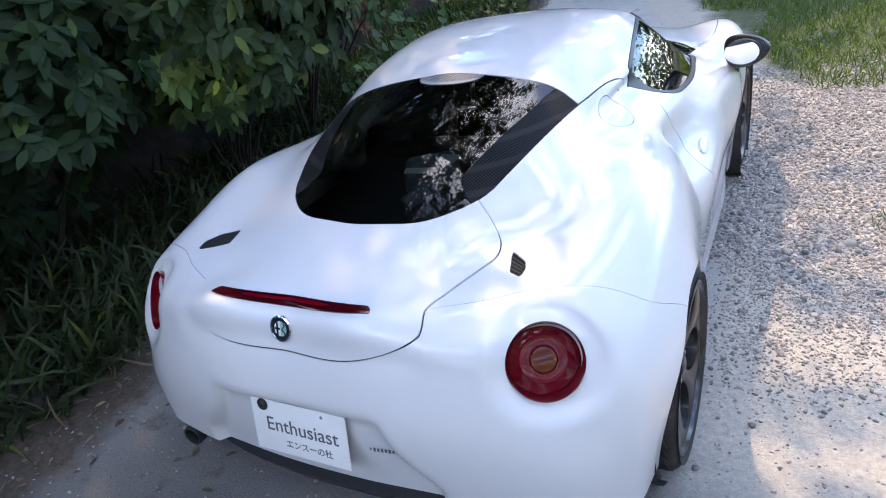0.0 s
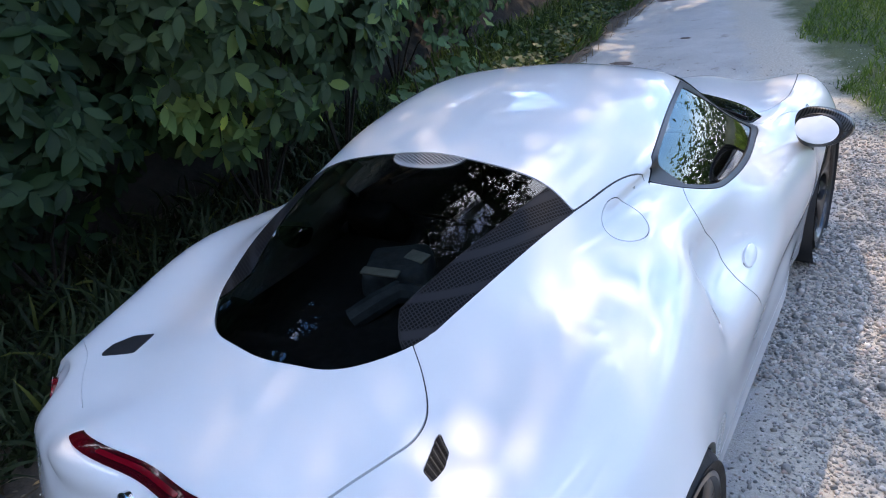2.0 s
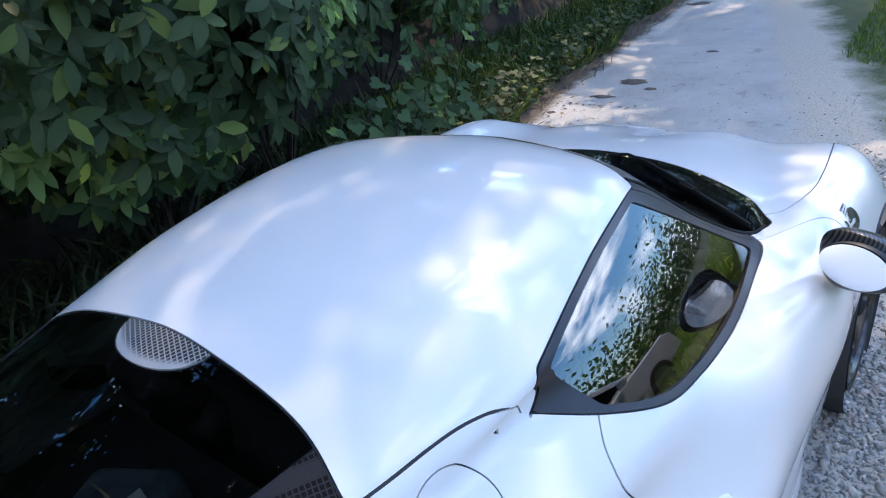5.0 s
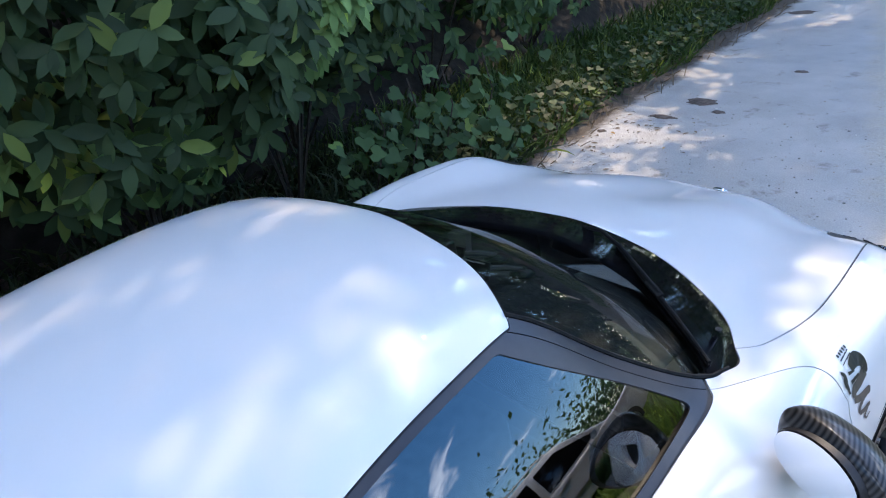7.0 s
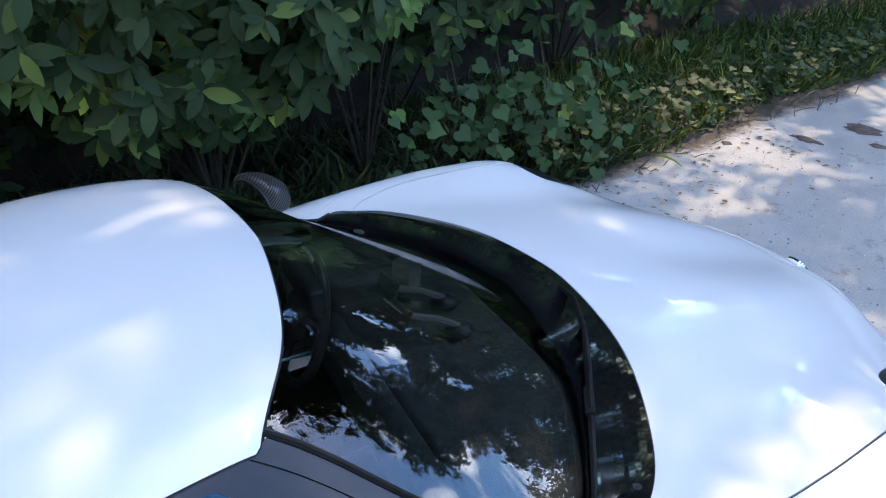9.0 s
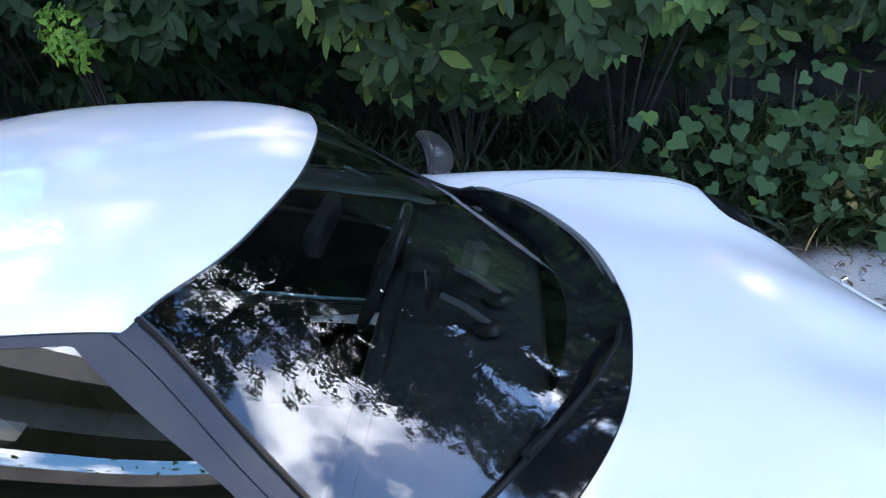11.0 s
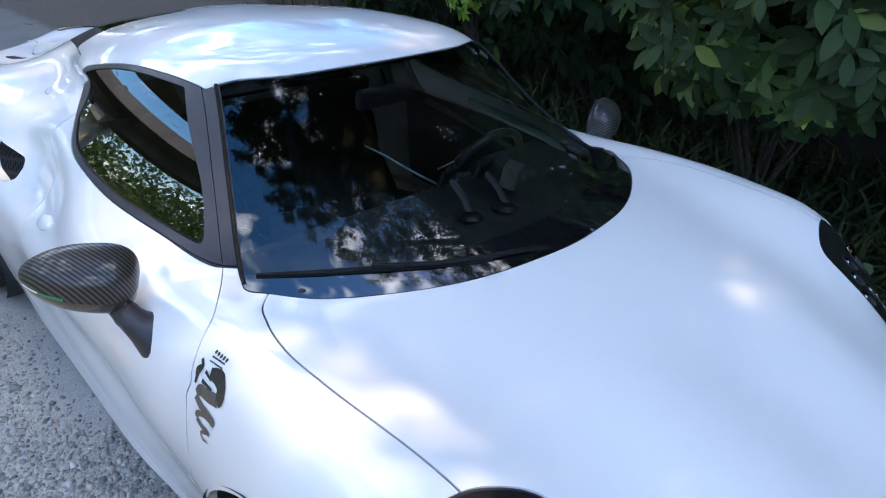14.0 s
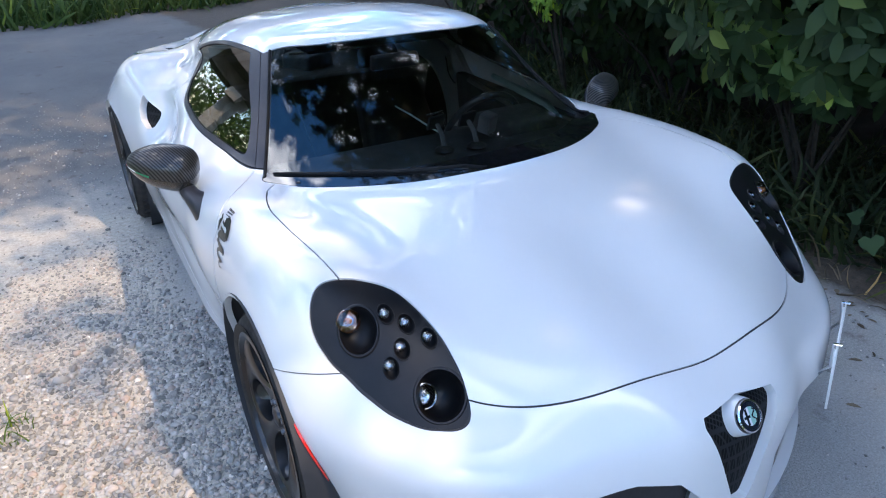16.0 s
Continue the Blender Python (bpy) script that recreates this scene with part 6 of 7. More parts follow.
def shrub(c, rad, count, label, leaf=0.15, per=6, group="hedge shrubs", material=None, low=0.35):
    c, rad = np.array(c, float), np.array(rad, float)
    ob = thing("shrub", label, "shrub", Matrix.Translation((c[0], c[1], 0)), group)
    base = np.array((0, 0, c[2]))
    # leafy lobes with gaps between them
    lobes = unit(RNG.normal(0, 1, (26, 3)) + np.array((0.55, 0, 0.1)))
    pick = RNG.integers(0, 26, count)
    d = unit(lobes[pick] + RNG.normal(0, 0.24, (count, 3)))
    r = 0.58 + 0.46 * RNG.uniform(0, 1, count) ** 0.6
    tips = base + d * rad * r[:, None]
    ok = tips[:, 2] > low
    tips, d = tips[ok], d[ok]
    out = unit(d * 0.5 + np.array((0.62, -0.05, 0.45)))
    pos, x, y, z, s = whorls(tips, out, per, leaf)
    scatter("foliage", LEAF_V, LEAF_T, pos, x, y, z, s, material or LEAF, ob)
    part("stem", stems_bm((-0.25, 0, 0), [tuple(base + l * rad * 0.8) for l in lobes[::5]], 0.014), TWIG, ob)
    return ob


GREENS = "dark green broad-leaved shrub overhanging the lane edge"
for c, rad, cnt in (((-2.35, .62, 1.60), (1.0, 1.0, .95), 780), ((-2.75, -.75, 1.30), (.82, .85, .95), 500), ((-2.95, -2.3, 1.30), (.95, 1.0, 1.05), 430), ((-3.25, 2.2, 1.65), (1.05, 1.0, 1.15), 560),
                    ((-3.55, 4.0, 1.45), (1.0, 1.2, 1.15), 380), ((-3.9, 6.0, 1.6), (1.0, 1.3, 1.3), 320), ((-4.5, 8.4, 1.7), (1.2, 1.5, 1.4), 280), ((-3.1, -4.1, 1.4), (.95, 1.1, 1.1), 360)):
    # shade painted in by position: dark leaves behind, lighter ones beyond y = 3
    shrub(c, rad, cnt, GREENS, material=LEAF_SHADED if c[1] < -0.5 else LEAF_VINE if c[1] > 3 else LEAF, low=0.95 if c[1] < -0.5 else 0.35)
for k in range(8):
    shrub((-4.3 - 0.25 * (k % 2), -5.6 + 2.2 * k, 2.1), (1.1, 1.5, 1.7), 420, "tall dark shrub in the second row of the hedge", 0.15, 6, "back hedge shrubs", LEAF_SHADED)
shrub((-2.25, 0.62, 1.10), (.42, .80, .40), 130, "fresh green broad-leaved shrub leaning over the lane edge", material=LEAF_FRESH_LIT)
shrub((-2.3, 1.55, 1.52), (.60, .65, .42), 260, "fresh green broad-leaved shrub leaning over the lane edge", material=LEAF_FRESH_LIT)
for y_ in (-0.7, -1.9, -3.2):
    shrub((-3.15, y_, .80), (.5, .8, .5), 150, "low dark green shrub at the hedge foot", material=LEAF_SHADED)
# thin bright seedling tree in the hedge
shrub((-2.25, -1.46, 0.95), (.14, .16, .20), 60, "small bright yellow-green sapling in the hedge", 0.06, 7, "saplings in the hedge", LEAF_YOUNG)


def blades(name, label, n, area, length, material, lean=(0, 0, 1), spread=0.5, category="grass", inside=None, width=1.0):
    x0, x1, y0, y1 = area
    p = np.column_stack([RNG.uniform(x0, x1, n), RNG.uniform(y0, y1, n), np.zeros(n)])
    if inside is not None:
        p = p[inside(p)]
    m = len(p)
    d = np.array(lean) + RNG.normal(0, spread, (m, 3))
    d[:, 2] = np.abs(d[:, 2]) + 0.25
    x, y, z = axes(d, RNG.normal(0, 1, (m, 3)) + np.array((0, 0, 0.6)))
    s = RNG.uniform(length[0], length[1], m)
    ob = scatter(name, BLADE_V, BLADE_T, p, x, y, z, np.column_stack([s * width, s, s]), material)
    return tagged(ob, label, category, kind="stuff")


LANE_L = lambda y: -1.62 - 0.05 * np.clip(y, 0, 3) - 0.10 * np.clip(y - 3, 0, 20)
blades("dwarf_bamboo", "dark narrow-leaved undergrowth below the hedge", 9000, (-3.4, -1.5, -5, 3.2), (0.14, 0.40), BAMBOO, (0.45, 0, 0.45), 0.55, "undergrowth", lambda p: p[:, 0] < LANE_L(p[:, 1]) - 0.12 + 0.1 * np.sin(3 * p[:, 1]), 1.2)
blades("verge_grass", "green grass on the verge of the lane", 11000, (-4.0, -1.6, 2.2, 11), (0.10, 0.30), BANKG, (0.2, 0, 0.8), 0.5, "grass", lambda p: p[:, 0] < LANE_L(p[:, 1]) - 0.15 + 0.1 * np.sin(2.3 * p[:, 1]), 1.4)
blades("dry_litter", "dry stems and leaf litter along the lane edge", 2600, (-3.5, -1.4, -5, 10), (0.06, 0.20), DRY, (0.3, 0, 0.05), 0.6, "litter", lambda p: np.abs(p[:, 0] - LANE_L(p[:, 1]) + 0.02 + 0.12 * (p[:, 1] > 2)) < 0.17 + 0.12 * (p[:, 1] > 2))
# fallen leaves on the lane
n = 620
lp_ = np.column_stack([-1.62 + np.abs(RNG.normal(0, 0.34, n)), RNG.uniform(-4.5, 4.5, n), np.full(n, 0.006)])
lp_[:, 0] += np.where(lp_[:, 1] > 0, -0.05 * lp_[:, 1], 0)
lx_, ly_, lz_ = axes(np.column_stack([RNG.normal(0, 1, n), RNG.normal(0, 1, n), np.zeros(n)]), np.array((0, 0, 1.0)) + RNG.normal(0, 0.15, (n, 3)))
tagged(scatter("fallen_leaves", LEAF_V, LEAF_T, lp_, lx_, ly_, lz_, RNG.uniform(0.02, 0.055, n), DRY), "dry brown leaves lying along the lane edge", "leaves", kind="stuff")
_right = lambda p: p[:, 0] + 0.28 * np.maximum(p[:, 1] - 1.5, 0)
blades("roadside_grass", "sunlit green grass beside the gravel", 70000, (0.2, 6.0, 2.5, 13), (0.035, 0.11), GRASS, (0, 0, 1), 0.6, "grass", lambda p: (_right(p) + 0.25 * np.sin(2.1 * p[:, 1]) + 0.2 * np.sin(5 * p[:, 0]) > 1.55), 1.5)
blades("grass_tuft", "small tuft of grass in the gravel", 50, (1.57, 1.72, .30, .46), (0.04, 0.12), GRASS, (0, 0, 1), 0.5)
blades("grass_bank", "dark rough grass across the lane end", 16000, (-6, 9, -11.5, -7.6), (0.2, 0.6), BANKG, (0, 0.15, 1), 0.5, inside=lambda p: p[:, 1] < -8.45 + 0.22 * p[:, 0] + 0.12 * np.sin(3 * p[:, 0]), width=1.3)
blades("meadow_grass", "tall rough grass in the field", 26000, (3.3, 13, -14, 12), (0.15, 0.45), MEADOW, (0, 0, 1), 0.4, width=2.0)

# low broad-leaved weeds along the foot of the hedge
n = 1500
wy_ = RNG.uniform(2.4, 9.0, n)
wp_ = np.column_stack([LANE_L(wy_) - 0.12 - np.abs(RNG.normal(0, 0.38, n)), wy_, np.abs(RNG.normal(0.12, 0.09, n)) + 0.03])
wx_, wyy_, wz_ = axes(np.column_stack([RNG.uniform(-0.2, 1, n), RNG.normal(0, 0.8, n), RNG.uniform(-0.5, 0.4, n)]), np.array((0.3, 0, 1.0)) + RNG.normal(0, 0.3, (n, 3)))
tagged(scatter("ground_weeds", VINE_V, VINE_T, wp_, wx_, wyy_, wz_, RNG.uniform(0.035, 0.085, n), LEAF), "low dark green weeds at the hedge foot", "weeds", kind="stuff")

# bank added behind the hedge so no bright ground shows through its gaps
bm = bmesh.new()
rows = []
for i in range(40):
    y = -14 + 0.8 * i
    rows.append([bm.verts.new((x - 0.10 * max(y - 3, 0) + 0.15 * noise.noise((x, y, 0)), y, z + 0.25 * noise.noise((x * 0.8, y * 0.8, 3)) * (k > 0))) for k, (x, z) in enumerate(((-3.6, -0.03), (-4.4, 0.7), (-5.2, 1.7), (-6.2, 2.6), (-8.0, 3.0), (-14.0, 3.1), (-30.0, 3.0)))])
for a, b in zip(rows, rows[1:]):
    for k in range(6):
        bm.faces.new((a[k], a[k + 1], b[k + 1], b[k]))
bmesh.ops.recalc_face_normals(bm, faces=bm.faces[:])
tagged(part("bank", bm, mat("dark_backing", (0.024, 0.020, 0.015), rough=0.95, noise_scale=6, vary=0.5, bump=0.8, bump_scale=25)), "added dark bank closing the gaps behind the hedge", "bank", kind="structure")

# climbing vine at the hedge foot
n = 180
vp = np.column_stack([RNG.normal(-1.98, 0.16, n), RNG.normal(2.35, 0.42, n), np.abs(RNG.normal(0.40, 0.22, n)) + 0.05])
vx, vy, vz = axes(np.column_stack([RNG.uniform(0.2, 1, n), RNG.normal(0, 0.6, n), RNG.uniform(-0.9, 0.2, n)]), np.array((0.7, 0, 0.8)) + RNG.normal(0, 0.25, (n, 3)))
vine = thing("vine", "pale green lobed vine climbing at the hedge foot", "vine", Matrix.Translation((0, 0, 0)))
scatter("vine_leaves", VINE_V, VINE_T, vp, vx, vy, vz, RNG.uniform(0.06, 0.125, n), LEAF_VINE, vine)
part("vine_stem", joined(*[tube_bm([(-2.1, y, 0.0), (-2.0, y + 0.05, 0.3), (-1.95, y + 0.12, 0.6), (-2.0, y + 0.1, 0.85)], 0.005, 5) for y in (1.8, 2.1, 2.4, 2.8)]), BARK, vine)


# ---------------------------------------------------------------- gravel
def gravel(name, label, n, area, size, keep):
    phi = (1 + 5 ** 0.5) / 2
    v = unit(np.array([(-1, phi, 0), (1, phi, 0), (-1, -phi, 0), (1, -phi, 0), (0, -1, phi), (0, 1, phi), (0, -1, -phi), (0, 1, -phi), (phi, 0, -1), (phi, 0, 1), (-phi, 0, -1), (-phi, 0, 1)], float))
    f = [(0, 11, 5), (0, 5, 1), (0, 1, 7), (0, 7, 10), (0, 10, 11), (1, 5, 9), (5, 11, 4), (11, 10, 2), (10, 7, 6), (7, 1, 8), (3, 9, 4), (3, 4, 2), (3, 2, 6), (3, 6, 8), (3, 8, 9), (4, 9, 5), (2, 4, 11), (6, 2, 10), (8, 6, 7), (9, 8, 1)]
    v = v * RNG.uniform(0.6, 1.25, (12, 1))
    p = np.column_stack([RNG.uniform(area[0], area[1], n), RNG.uniform(area[2], area[3], n), np.zeros(n)])
    p = p[keep(p)]
    m = len(p)
    s = size * RNG.lognormal(0, 0.38, m)
    sz = np.column_stack([s * RNG.uniform(0.8, 1.4, m), s * RNG.uniform(0.7, 1.1, m), s * RNG.uniform(0.45, 0.8, m)])
    p[:, 2] = sz[:, 2] * 0.35
    x, y, z = axes(np.column_stack([RNG.normal(0, 1, m), RNG.normal(0, 1, m), RNG.normal(0, 0.25, m)]), np.tile((0.0, 0.0, 1.0), (m, 1)) + RNG.normal(0, 0.25, (m, 3)))
    return tagged(scatter(name, v, f, p, x, y, z, sz, STONE), label, "gravel", kind="stuff")


def gravel_zone(p):
    d = _right(p) + 0.10 * np.sin(2.7 * p[:, 1]) + 0.06 * np.sin(7 * p[:, 1])
    w = np.clip((d - 0.78) / 0.25, 0, 1) * np.clip((p[:, 1] + 1.15 - 0.25 * (p[:, 0] - 1)) / 0.6, 0, 1)
    w = w * np.clip((3.1 + 0.3 * np.sin(3.3 * p[:, 1]) - p[:, 0]) / 0.9, 0, 1) * np.clip((3.5 + 0.25 * np.sin(4 * p[:, 0]) - p[:, 1]) / 1.1, 0, 1)
    return RNG.uniform(0, 1, len(p)) < w


gravel("gravel", "loose grey crushed stone on the shoulder", 88000, (0.5, 3.4, -0.5, 3.7), 0.0072, lambda p: gravel_zone(p) & (RNG.uniform(-0.4, 0.5, len(p)) < p[:, 1]))
gravel("small_gravel", "small grey crushed stone in packed dirt", 68000, (0.7, 3.4, -2.2, 0.9), 0.0052, lambda p: gravel_zone(p) & (RNG.uniform(0.0, 0.9, len(p)) > p[:, 1]))
gravel("fine_gravel", "scattered fine grit on the lane", 34000, (-1.6, 3.6, -4.5, 6.0), 0.0042, lambda p: RNG.uniform(0, 1, len(p)) < (0.28 + 0.68 * (p[:, 0] > 0.75 + RNG.normal(0, 0.2, len(p))) * (p[:, 1] > -3.2 + RNG.normal(0, 0.5, len(p)))) * np.clip((3.6 - p[:, 0]) / 1.0, 0, 1) * np.clip((6.0 - p[:, 1]) / 2.0, 0, 1) * np.clip((p[:, 1] + 4.5) / 1.0, 0, 1))


# patches of dried mud and dead leaves on the lane
MUD = mat("dried_mud", (0.10, 0.075, 0.06), rough=0.95, noise_scale=30, vary=0.5, bump=0.6, bump_scale=60)
for (mx_, my_), ra_, rb_ in (((-1.41, 4.95), 0.17, 0.13), ((-1.50, 4.45), 0.16, 0.06), ((-2.0, 8.9), 0.2, 0.16), ((-1.15, 4.72), 0.07, 0.05), ((-1.75, 3.95), 0.05, 0.04), ((-1.0, 6.1), 0.08, 0.05)):
    bm = bmesh.new()
    rings = []
    for q, h in ((1.0, 0.0005), (0.8, 0.006), (0.4, 0.009)):
        rings.append([bm.verts.new((q * ra_ * math.cos(a) * (0.8 + 0.45 * noise.noise((math.cos(a) * 2.2 + mx_, math.sin(a) * 2.2, my_))), q * rb_ * math.sin(a) * (0.8 + 0.45 * noise.noise((math.cos(a) * 2.2 + mx_, math.sin(a) * 2.2, my_ + 5))), h)) for a in np.linspace(0, 2 * math.pi, 29)[:-1]])
    for a, b in zip(rings, rings[1:]):
        for k in range(28):
            bm.faces.new((a[k], a[(k + 1) % 28], b[(k + 1) % 28], b[k]))
    bm.faces.new(rings[-1])
    tagged(part("mud_patch", bm, MUD, at=Matrix.Translation((mx_, my_, 0.001))), "dark patch of dried mud on the asphalt lane", "mud", "mud patches on the lane")


# ---------------------------------------------------------------- trees over the lane
def tree(at, crown, rad, count, label, leaf=0.13, trunk=0.16, spray=0):
    rng = np.random.default_rng(int(1000 + 37 * crown[0] + 101 * crown[1] + count))
    at, crown, rad = np.array(at, float), np.array(crown, float), np.array(rad, float)
    ob = thing("tree", label, "tree", Matrix.Translation((at[0], at[1], 0)), "trees behind the hedge")
    c = crown - (at[0], at[1], 0)
    twigs = unit(rng.normal(0, 1, (70, 3))) * rad * rng.uniform(0.45, 1.0, (70, 1)) + c
    k = rng.integers(0, 70, count)
    pos = twigs[k] + rng.normal(0, 1, (count, 3)) * np.array((0.34, 0.34, 0.22))
    if spray:
        # leaves gathered in small sprays, with gaps of light between them
        pos = np.repeat(pos[:count // spray], spray, 0)
        count = len(pos)
        pos = pos + rng.normal(0, 1, (count, 3)) * np.array((0.08, 0.08, 0.04))
    d = rng.normal(0, 1, (count, 3)) + np.array((0, 0, -0.5))
    x, y, z = axes(d, np.array((0, 0, 1.0)) + rng.normal(0, 0.5, (count, 3)))
    part("trunk", tube_bm([(0, 0, 0), (0.05, 0.1, c[2] * 0.35), tuple(c * (0.5, 0.5, 0.75)), tuple(c)], [trunk, trunk * 0.8, trunk * 0.6, trunk * 0.3], 10), BARK, ob)
    part("limb", joined(*[tube_bm([tuple(c * (0.4, 0.4, 0.65)), tuple((c * (0.4, 0.4, 0.65) + t) / 2 + (0, 0, 0.2)), tuple(t)], [0.025, 0.015, 0.005], 5) for t in twigs[::9]]), BARK, ob)
    scatter("crown", DIAM_V, DIAM_T, pos, x, y, z, rng.uniform(0.7, 1.2, count) * leaf, LEAF_TREE, ob)
    return ob


TREES = "tall broad-leaved tree shading the lane"
tree((-4.9, 4.4), (-2.32, 5.75, 6.4), (1.05, 1.5, 0.9), 21600, TREES, 0.095, 0.16, 40)
tree((-5.0, 3.4), (-2.05, 3.95, 6.6), (1.10, 1.15, 0.8), 5000, TREES, 0.095, 0.12, 40)
tree((-4.8, 1.2), (-2.05, 2.50, 6.4), (1.35, 1.3, 0.9), 5600, TREES, 0.095, 0.16, 40)
tree((-5.6, -0.6), (-1.15, -0.8, 8.0), (2.75, 3.2, 0.9), 60000, TREES, 0.095, 0.16, 60)
tree((-6.0, -3.4), (0.7, -2.7, 8.0), (1.3, 1.3, 0.6), 13000, TREES, 0.095, 0.16, 60)
tree((-6.3, 0.6), (-4.1, 0.4, 8.4), (1.6, 2.6, 0.8), 23000, TREES, 0.095, 0.16, 60)
tree((-5.9, 1.9), (-4.3, 1.7, 6.8), (1.3, 1.9, 0.9), 26000, TREES, 0.11)
tree((-6.4, -0.2), (-2.3, 0.1, 7.2), (1.3, 1.5, 0.8), 22000, TREES, 0.095)
# three small unseen crowns, added to shade far mirror, lane edge and hood front
tree((-5.6, 4.1), (-2.9, 4.7, 6.4), (0.5, 0.7, 0.5), 3600, TREES, 0.095, 0.12, 40)
tree((-5.9, 6.2), (-3.7, 6.7, 6.4), (0.8, 1.3, 0.7), 8000, TREES, 0.095, 0.12, 40)
tree((-5.3, 5.2), (-1.72, 6.0, 6.4), (0.32, 0.6, 0.35), 1800, TREES, 0.095, 0.10, 40)
tree((-5.2, 2.9), (-0.5, 2.3, 8.1), (1.5, 1.3, 0.7), 5400, TREES, 0.095, 0.16, 60)
tree((-11.0, 8.0), (-11.0, 8.0, 8.0), (3.0, 6.0, 7.0), 14000, TREES, 0.5)
tree((-9.5, 15.0), (-9.5, 15.0, 6.5), (3.2, 5.0, 6.3), 22000, TREES, 0.36)
tree((-6.0, 26.0), (-7.0, 26.0, 6.0), (6.0, 3.0, 6.0), 20000, TREES, 0.42)
tree((5.0, 31.0), (4.5, 31.0, 6.0), (6.0, 3.0, 6.0), 16000, TREES, 0.42)
tree((-5.5, 18.0), (-4.5, 17.5, 5.0), (3.0, 3.0, 4.6), 9000, TREES, 0.3)
tree((-1.0, 27.0), (-1.5, 27.0, 5.0), (4.5, 3.0, 4.8), 9000, TREES, 0.35)
tree((-5.8, 9.6), (-2.3, 10.3, 6.6), (1.8, 2.5, 1.0), 26000, TREES, 0.13, 0.16, 30)
tree((-6.2, 14.2), (-3.8, 13.8, 6.6), (2.0, 3.0, 1.2), 20000, TREES, 0.13, 0.16, 30)
tree((-5.4, -4.4), (-4.2, -3.4, 6.0), (1.8, 2.4, 1.8), 4500, TREES)
tree((-7.0, 5.5), (-6.8, 5.2, 7.0), (2.4, 4.2, 4.8), 34000, TREES, 0.30)
tree((-7.0, -1.5), (-6.8, -1.5, 7.0), (2.4, 4.2, 4.8), 34000, TREES, 0.30)


# ---------------------------------------------------------------- viaduct across the field, seen in the glass
def viaduct(xc, yc, z0, width, label):
    ob = thing("viaduct", label, "bridge", Matrix.Translation((xc, yc, 0)) @ pose(0, 0, 0, 0, 0, -50))
    bm = bmesh.new()
    prof = [(-width / 2, 1.9), (-width / 2, 0.75), (-width / 2 + 0.3, 0.6), (-width * 0.28, 0.35), (-width * 0.24, -0.9), (width * 0.24, -0.9), (width * 0.28, 0.35), (width / 2 - 0.3, 0.6), (width / 2, 0.75), (width / 2, 1.9), (width / 2 - 0.3, 1.9), (width / 2 - 0.3, 0.95), (-width / 2 + 0.3, 0.95), (-width / 2 + 0.3, 1.9)]
    rows = []
    for i in range(31):
        y = -90 + 6 * i
        bend = 0.0008 * y * y
        rows.append([bm.verts.new((px + bend, y, z0 + pz)) for px, pz in prof])
    for a, b in zip(rows, rows[1:]):
        for i in range(len(prof)):
            j = (i + 1) % len(prof)
            bm.faces.new((a[i], a[j], b[j], b[i]))
    bmesh.ops.recalc_face_normals(bm, faces=bm.faces[:])
    part("deck", bm, CONCDK, ob, "stained concrete deck with parapets")
    for i in range(9):
        y = -64 + 16 * i
        bend = 0.0008 * y * y
        pier = joined(box_bm(2.6, 1.7, z0 - 0.9, 0.12, Matrix.Translation((bend, y, (z0 - 0.9) / 2))), box_bm(width * 0.62, 1.7, 1.0, 0.1, Matrix.Translation((bend, y, z0 - 1.4))))
        part("pier", pier, CONCRETE, ob, "pale concrete pier")
    return ob


viaduct(16.5, -13.5, 8.2, 9.0, "grey concrete road viaduct on piers beyond the field")
viaduct(26.5, -25.0, 6.4, 9.0, "second concrete viaduct further off")
# ---------------------------------------------------------------- silver estate car parked across, seen in the side glass
SILVER = mat("silver_paint", (0.52, 0.53, 0.53), rough=0.3, metal=0.3, coat=1.0, noise_scale=4, vary=0.03)
DARKGLASS = mat("tinted_car_glass", (0.006, 0.006, 0.008), rough=0.04, coat=1.0)


def slab(profile, half, inset, bevel=0.03):
    """Side outline (y, z) drawn across the car's width; upper points pulled in by inset."""
    bm = bmesh.new()
    zs = [z for _, z in profile]
    lo, hi = min(zs), max(zs)
    sides = []
    for sgn in (-1, 1):
        sides.append([bm.verts.new((sgn * (half - inset * (z - lo) / (hi - lo)), y, z)) for y, z in profile])
    n = len(profile)
    bm.faces.new(sides[0])
    bm.faces.new(sides[1][::-1])
    for i in range(n):
        bm.faces.new((sides[0][i], sides[1][i], sides[1][(i + 1) % n], sides[0][(i + 1) % n]))
    bmesh.ops.recalc_face_normals(bm, faces=bm.faces[:])
    bmesh.ops.bevel(bm, geom=bm.edges[:], offset=bevel, segments=3, profile=0.6, affect="EDGES")
    return bm


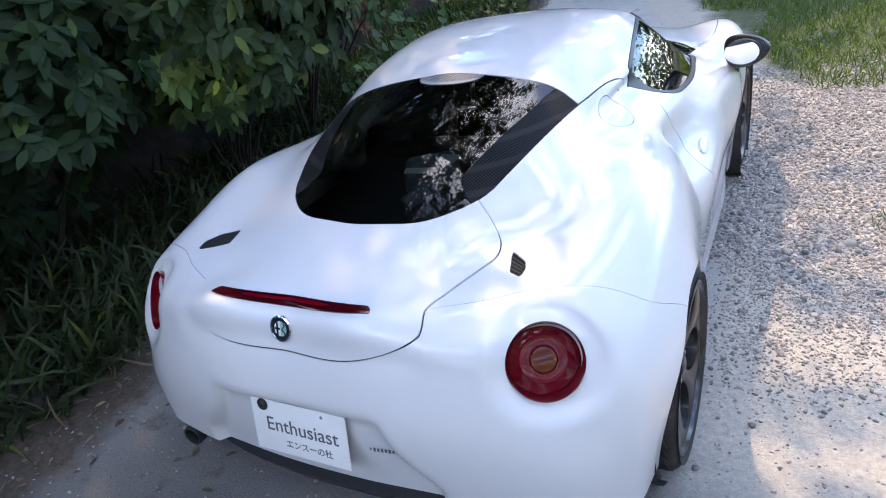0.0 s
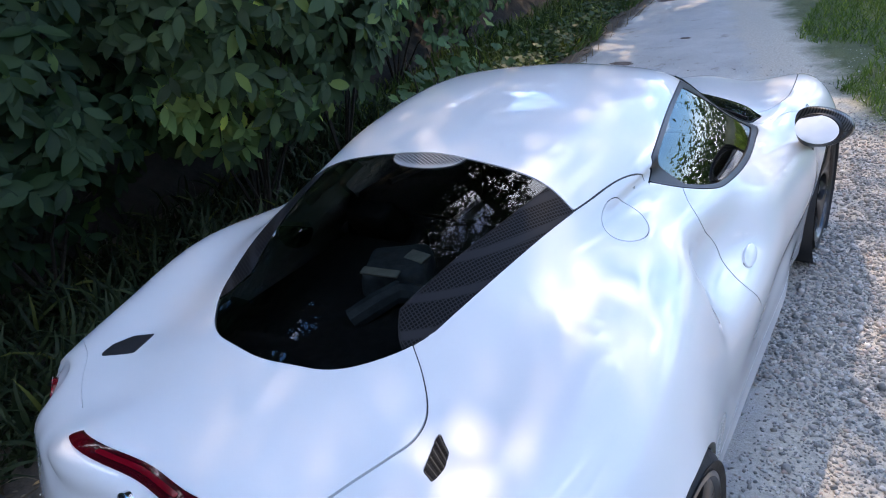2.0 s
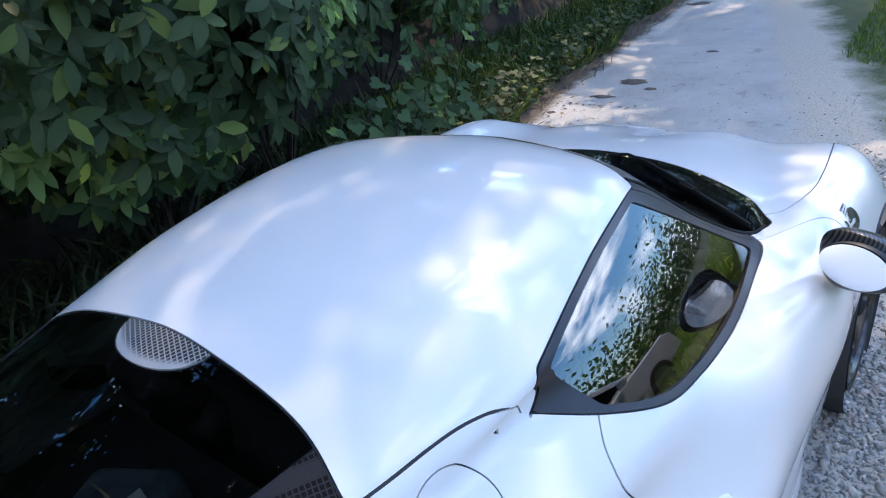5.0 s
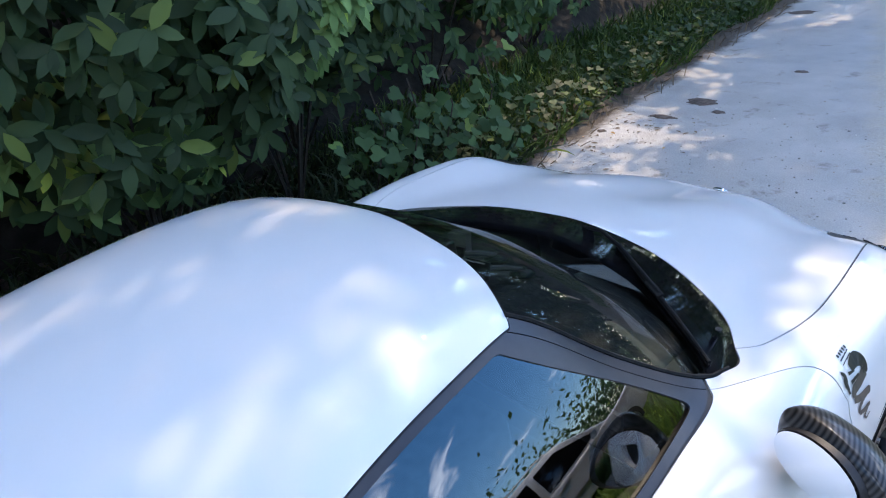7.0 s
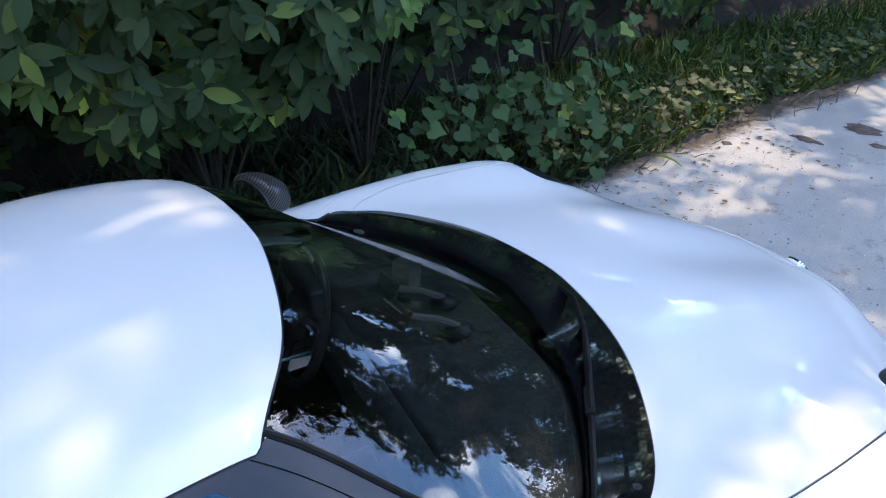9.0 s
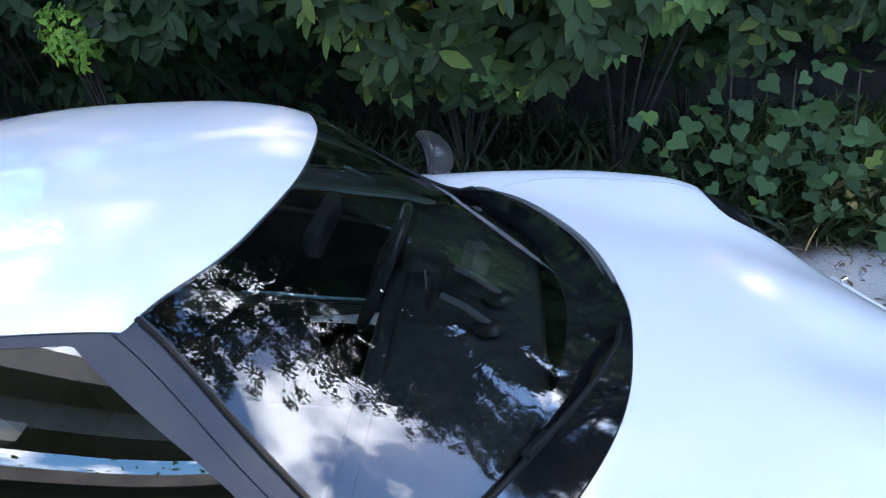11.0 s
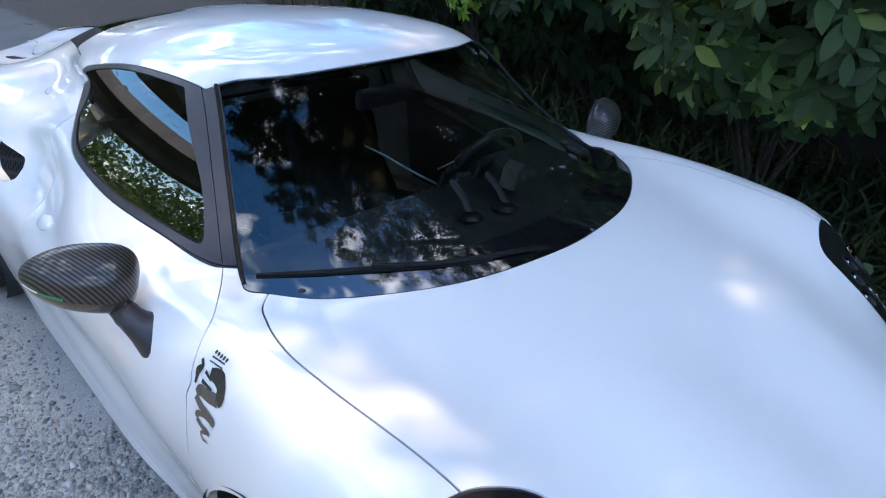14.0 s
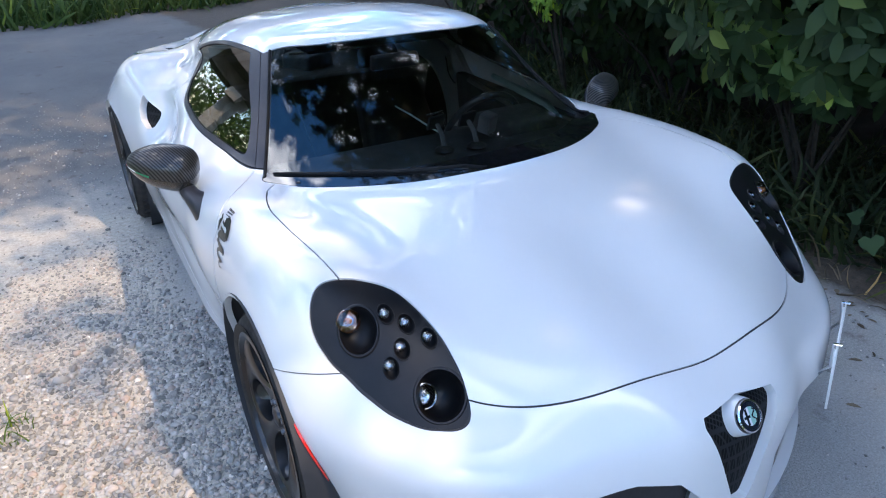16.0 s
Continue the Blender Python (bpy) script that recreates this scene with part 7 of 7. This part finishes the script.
def parked_suv(at):
    ob = thing("parked_car", "silver estate car with dark side windows parked across the field edge", "car", at)
    part("body", slab([(-2.2, 0.35), (-2.25, 0.75), (-2.15, 1.02), (0.95, 1.04), (2.0, 0.95), (2.22, 0.75), (2.25, 0.35)], 0.90, 0.05, 0.05), SILVER, ob)
    part("cabin", slab([(-2.15, 1.0), (-1.95, 1.62), (-1.7, 1.70), (0.10, 1.70), (0.32, 1.62), (1.15, 1.0)], 0.84, 0.14, 0.04), SILVER, ob)
    for sgn in (-1, 1):
        for pts in ([(-1.9, 1.08), (-1.8, 1.55), (-1.35, 1.57), (-1.35, 1.08)], [(-1.22, 1.08), (-1.22, 1.57), (-0.38, 1.58), (-0.38, 1.08)], [(-0.26, 1.08), (-0.26, 1.58), (0.18, 1.56), (0.82, 1.12), (0.80, 1.08)]):
            bm = bmesh.new()
            vs = [bm.verts.new((sgn * (0.846 - 0.14 * (z - 1.0) / 0.7), y, z)) for y, z in pts]
            bm.faces.new(vs)
            part("side_pane", bm, DARKGLASS, ob)
        part("roof_rail", tube_bm([(sgn * 0.66, -1.7, 1.71), (sgn * 0.66, -1.5, 1.75), (sgn * 0.66, -0.1, 1.75), (sgn * 0.66, 0.1, 1.71)], 0.016, 8), STEEL, ob)
        part("wing_mirror", soft_block(0.20, 0.10, 0.14, 0.9, 0.03), SILVER, ob, at=Matrix.Translation((sgn * 0.97, 0.72, 1.08)))
        for yy in (-1.0, 0.10):
            part("door_handle", box_bm(0.03, 0.20, 0.035, 0.01), STEEL, ob, at=Matrix.Translation((sgn * 0.885, yy - 0.15, 0.93)))
        part("side_moulding", box_bm(0.02, 2.2, 0.06, 0.006), STEEL, ob, at=Matrix.Translation((sgn * 0.895, -0.2, 0.60)))
        for yy in (-1.38, 1.38):
            w = part("wheel", lathe_bm([(0.34, 0.10), (0.33, 0.115), (0.25, 0.12), (0.24, 0.10), (0.24, -0.1), (0.34, -0.1), (0.345, 0.0), (0.34, 0.10)], 40), TYRE, ob, at=Matrix.Translation((sgn * 0.80, yy, 0.34)) @ pose(0, 0, 0, 0, 90 * sgn, 0))
            part("rim", lathe_bm([(0.0, 0.11), (0.08, 0.105), (0.2, 0.09), (0.245, 0.11)], 32), STEEL, w)
    part("windscreen", box_bm(1.25, 0.02, 0.92, 0.005), DARKGLASS, ob, at=Matrix.Translation((0, 0.77, 1.32)) @ pose(0, 0, 0, 54, 0, 0))
    return ob


parked_suv(Matrix.Translation((6.6, 3.4, 0)) @ pose(0, 0, 0, 0, 0, 4))
# bushes below the viaduct
n = 60000
bp_ = np.column_stack([RNG.uniform(9.5, 13.5, n), RNG.uniform(-20, 12, n), np.zeros(n)])
bp_[:, 2] = RNG.uniform(0.1, 1, n) * (0.7 + 0.35 * np.sin(1.3 * bp_[:, 1]) + 0.25 * np.sin(3.1 * bp_[:, 1] + bp_[:, 0]))
ax_, ay_, az_ = axes(RNG.normal(0, 1, (n, 3)), RNG.normal(0, 1, (n, 3)) + np.array((0, 0, 1)))
tagged(scatter("field_bushes", DIAM_V, DIAM_T, bp_, ax_, ay_, az_, RNG.uniform(0.06, 0.12, n), LEAF_BUSH), "dark green bushes along the field edge", "bushes", kind="stuff")
# far woods
n = 14000
fx = np.concatenate([RNG.uniform(50, 75, n), RNG.uniform(-60, 60, n), RNG.uniform(-60, 60, n)])
fy = np.concatenate([RNG.uniform(-90, 90, n), RNG.uniform(60, 90, n), RNG.uniform(-90, -50, n)])
fz = np.abs(RNG.normal(0, 1, 3 * n)) * 5.5 + 0.6
fp_ = np.column_stack([fx, fy, fz])
ax_, ay_, az_ = axes(RNG.normal(0, 1, (3 * n, 3)), RNG.normal(0, 1, (3 * n, 3)) + np.array((0, 0, 1)))
tagged(scatter("far_woods", DIAM_V, DIAM_T, fp_, ax_, ay_, az_, RNG.uniform(0.7, 1.5, 3 * n), LEAF_BUSH), "distant wooded edge of the field", "woods", kind="stuff")
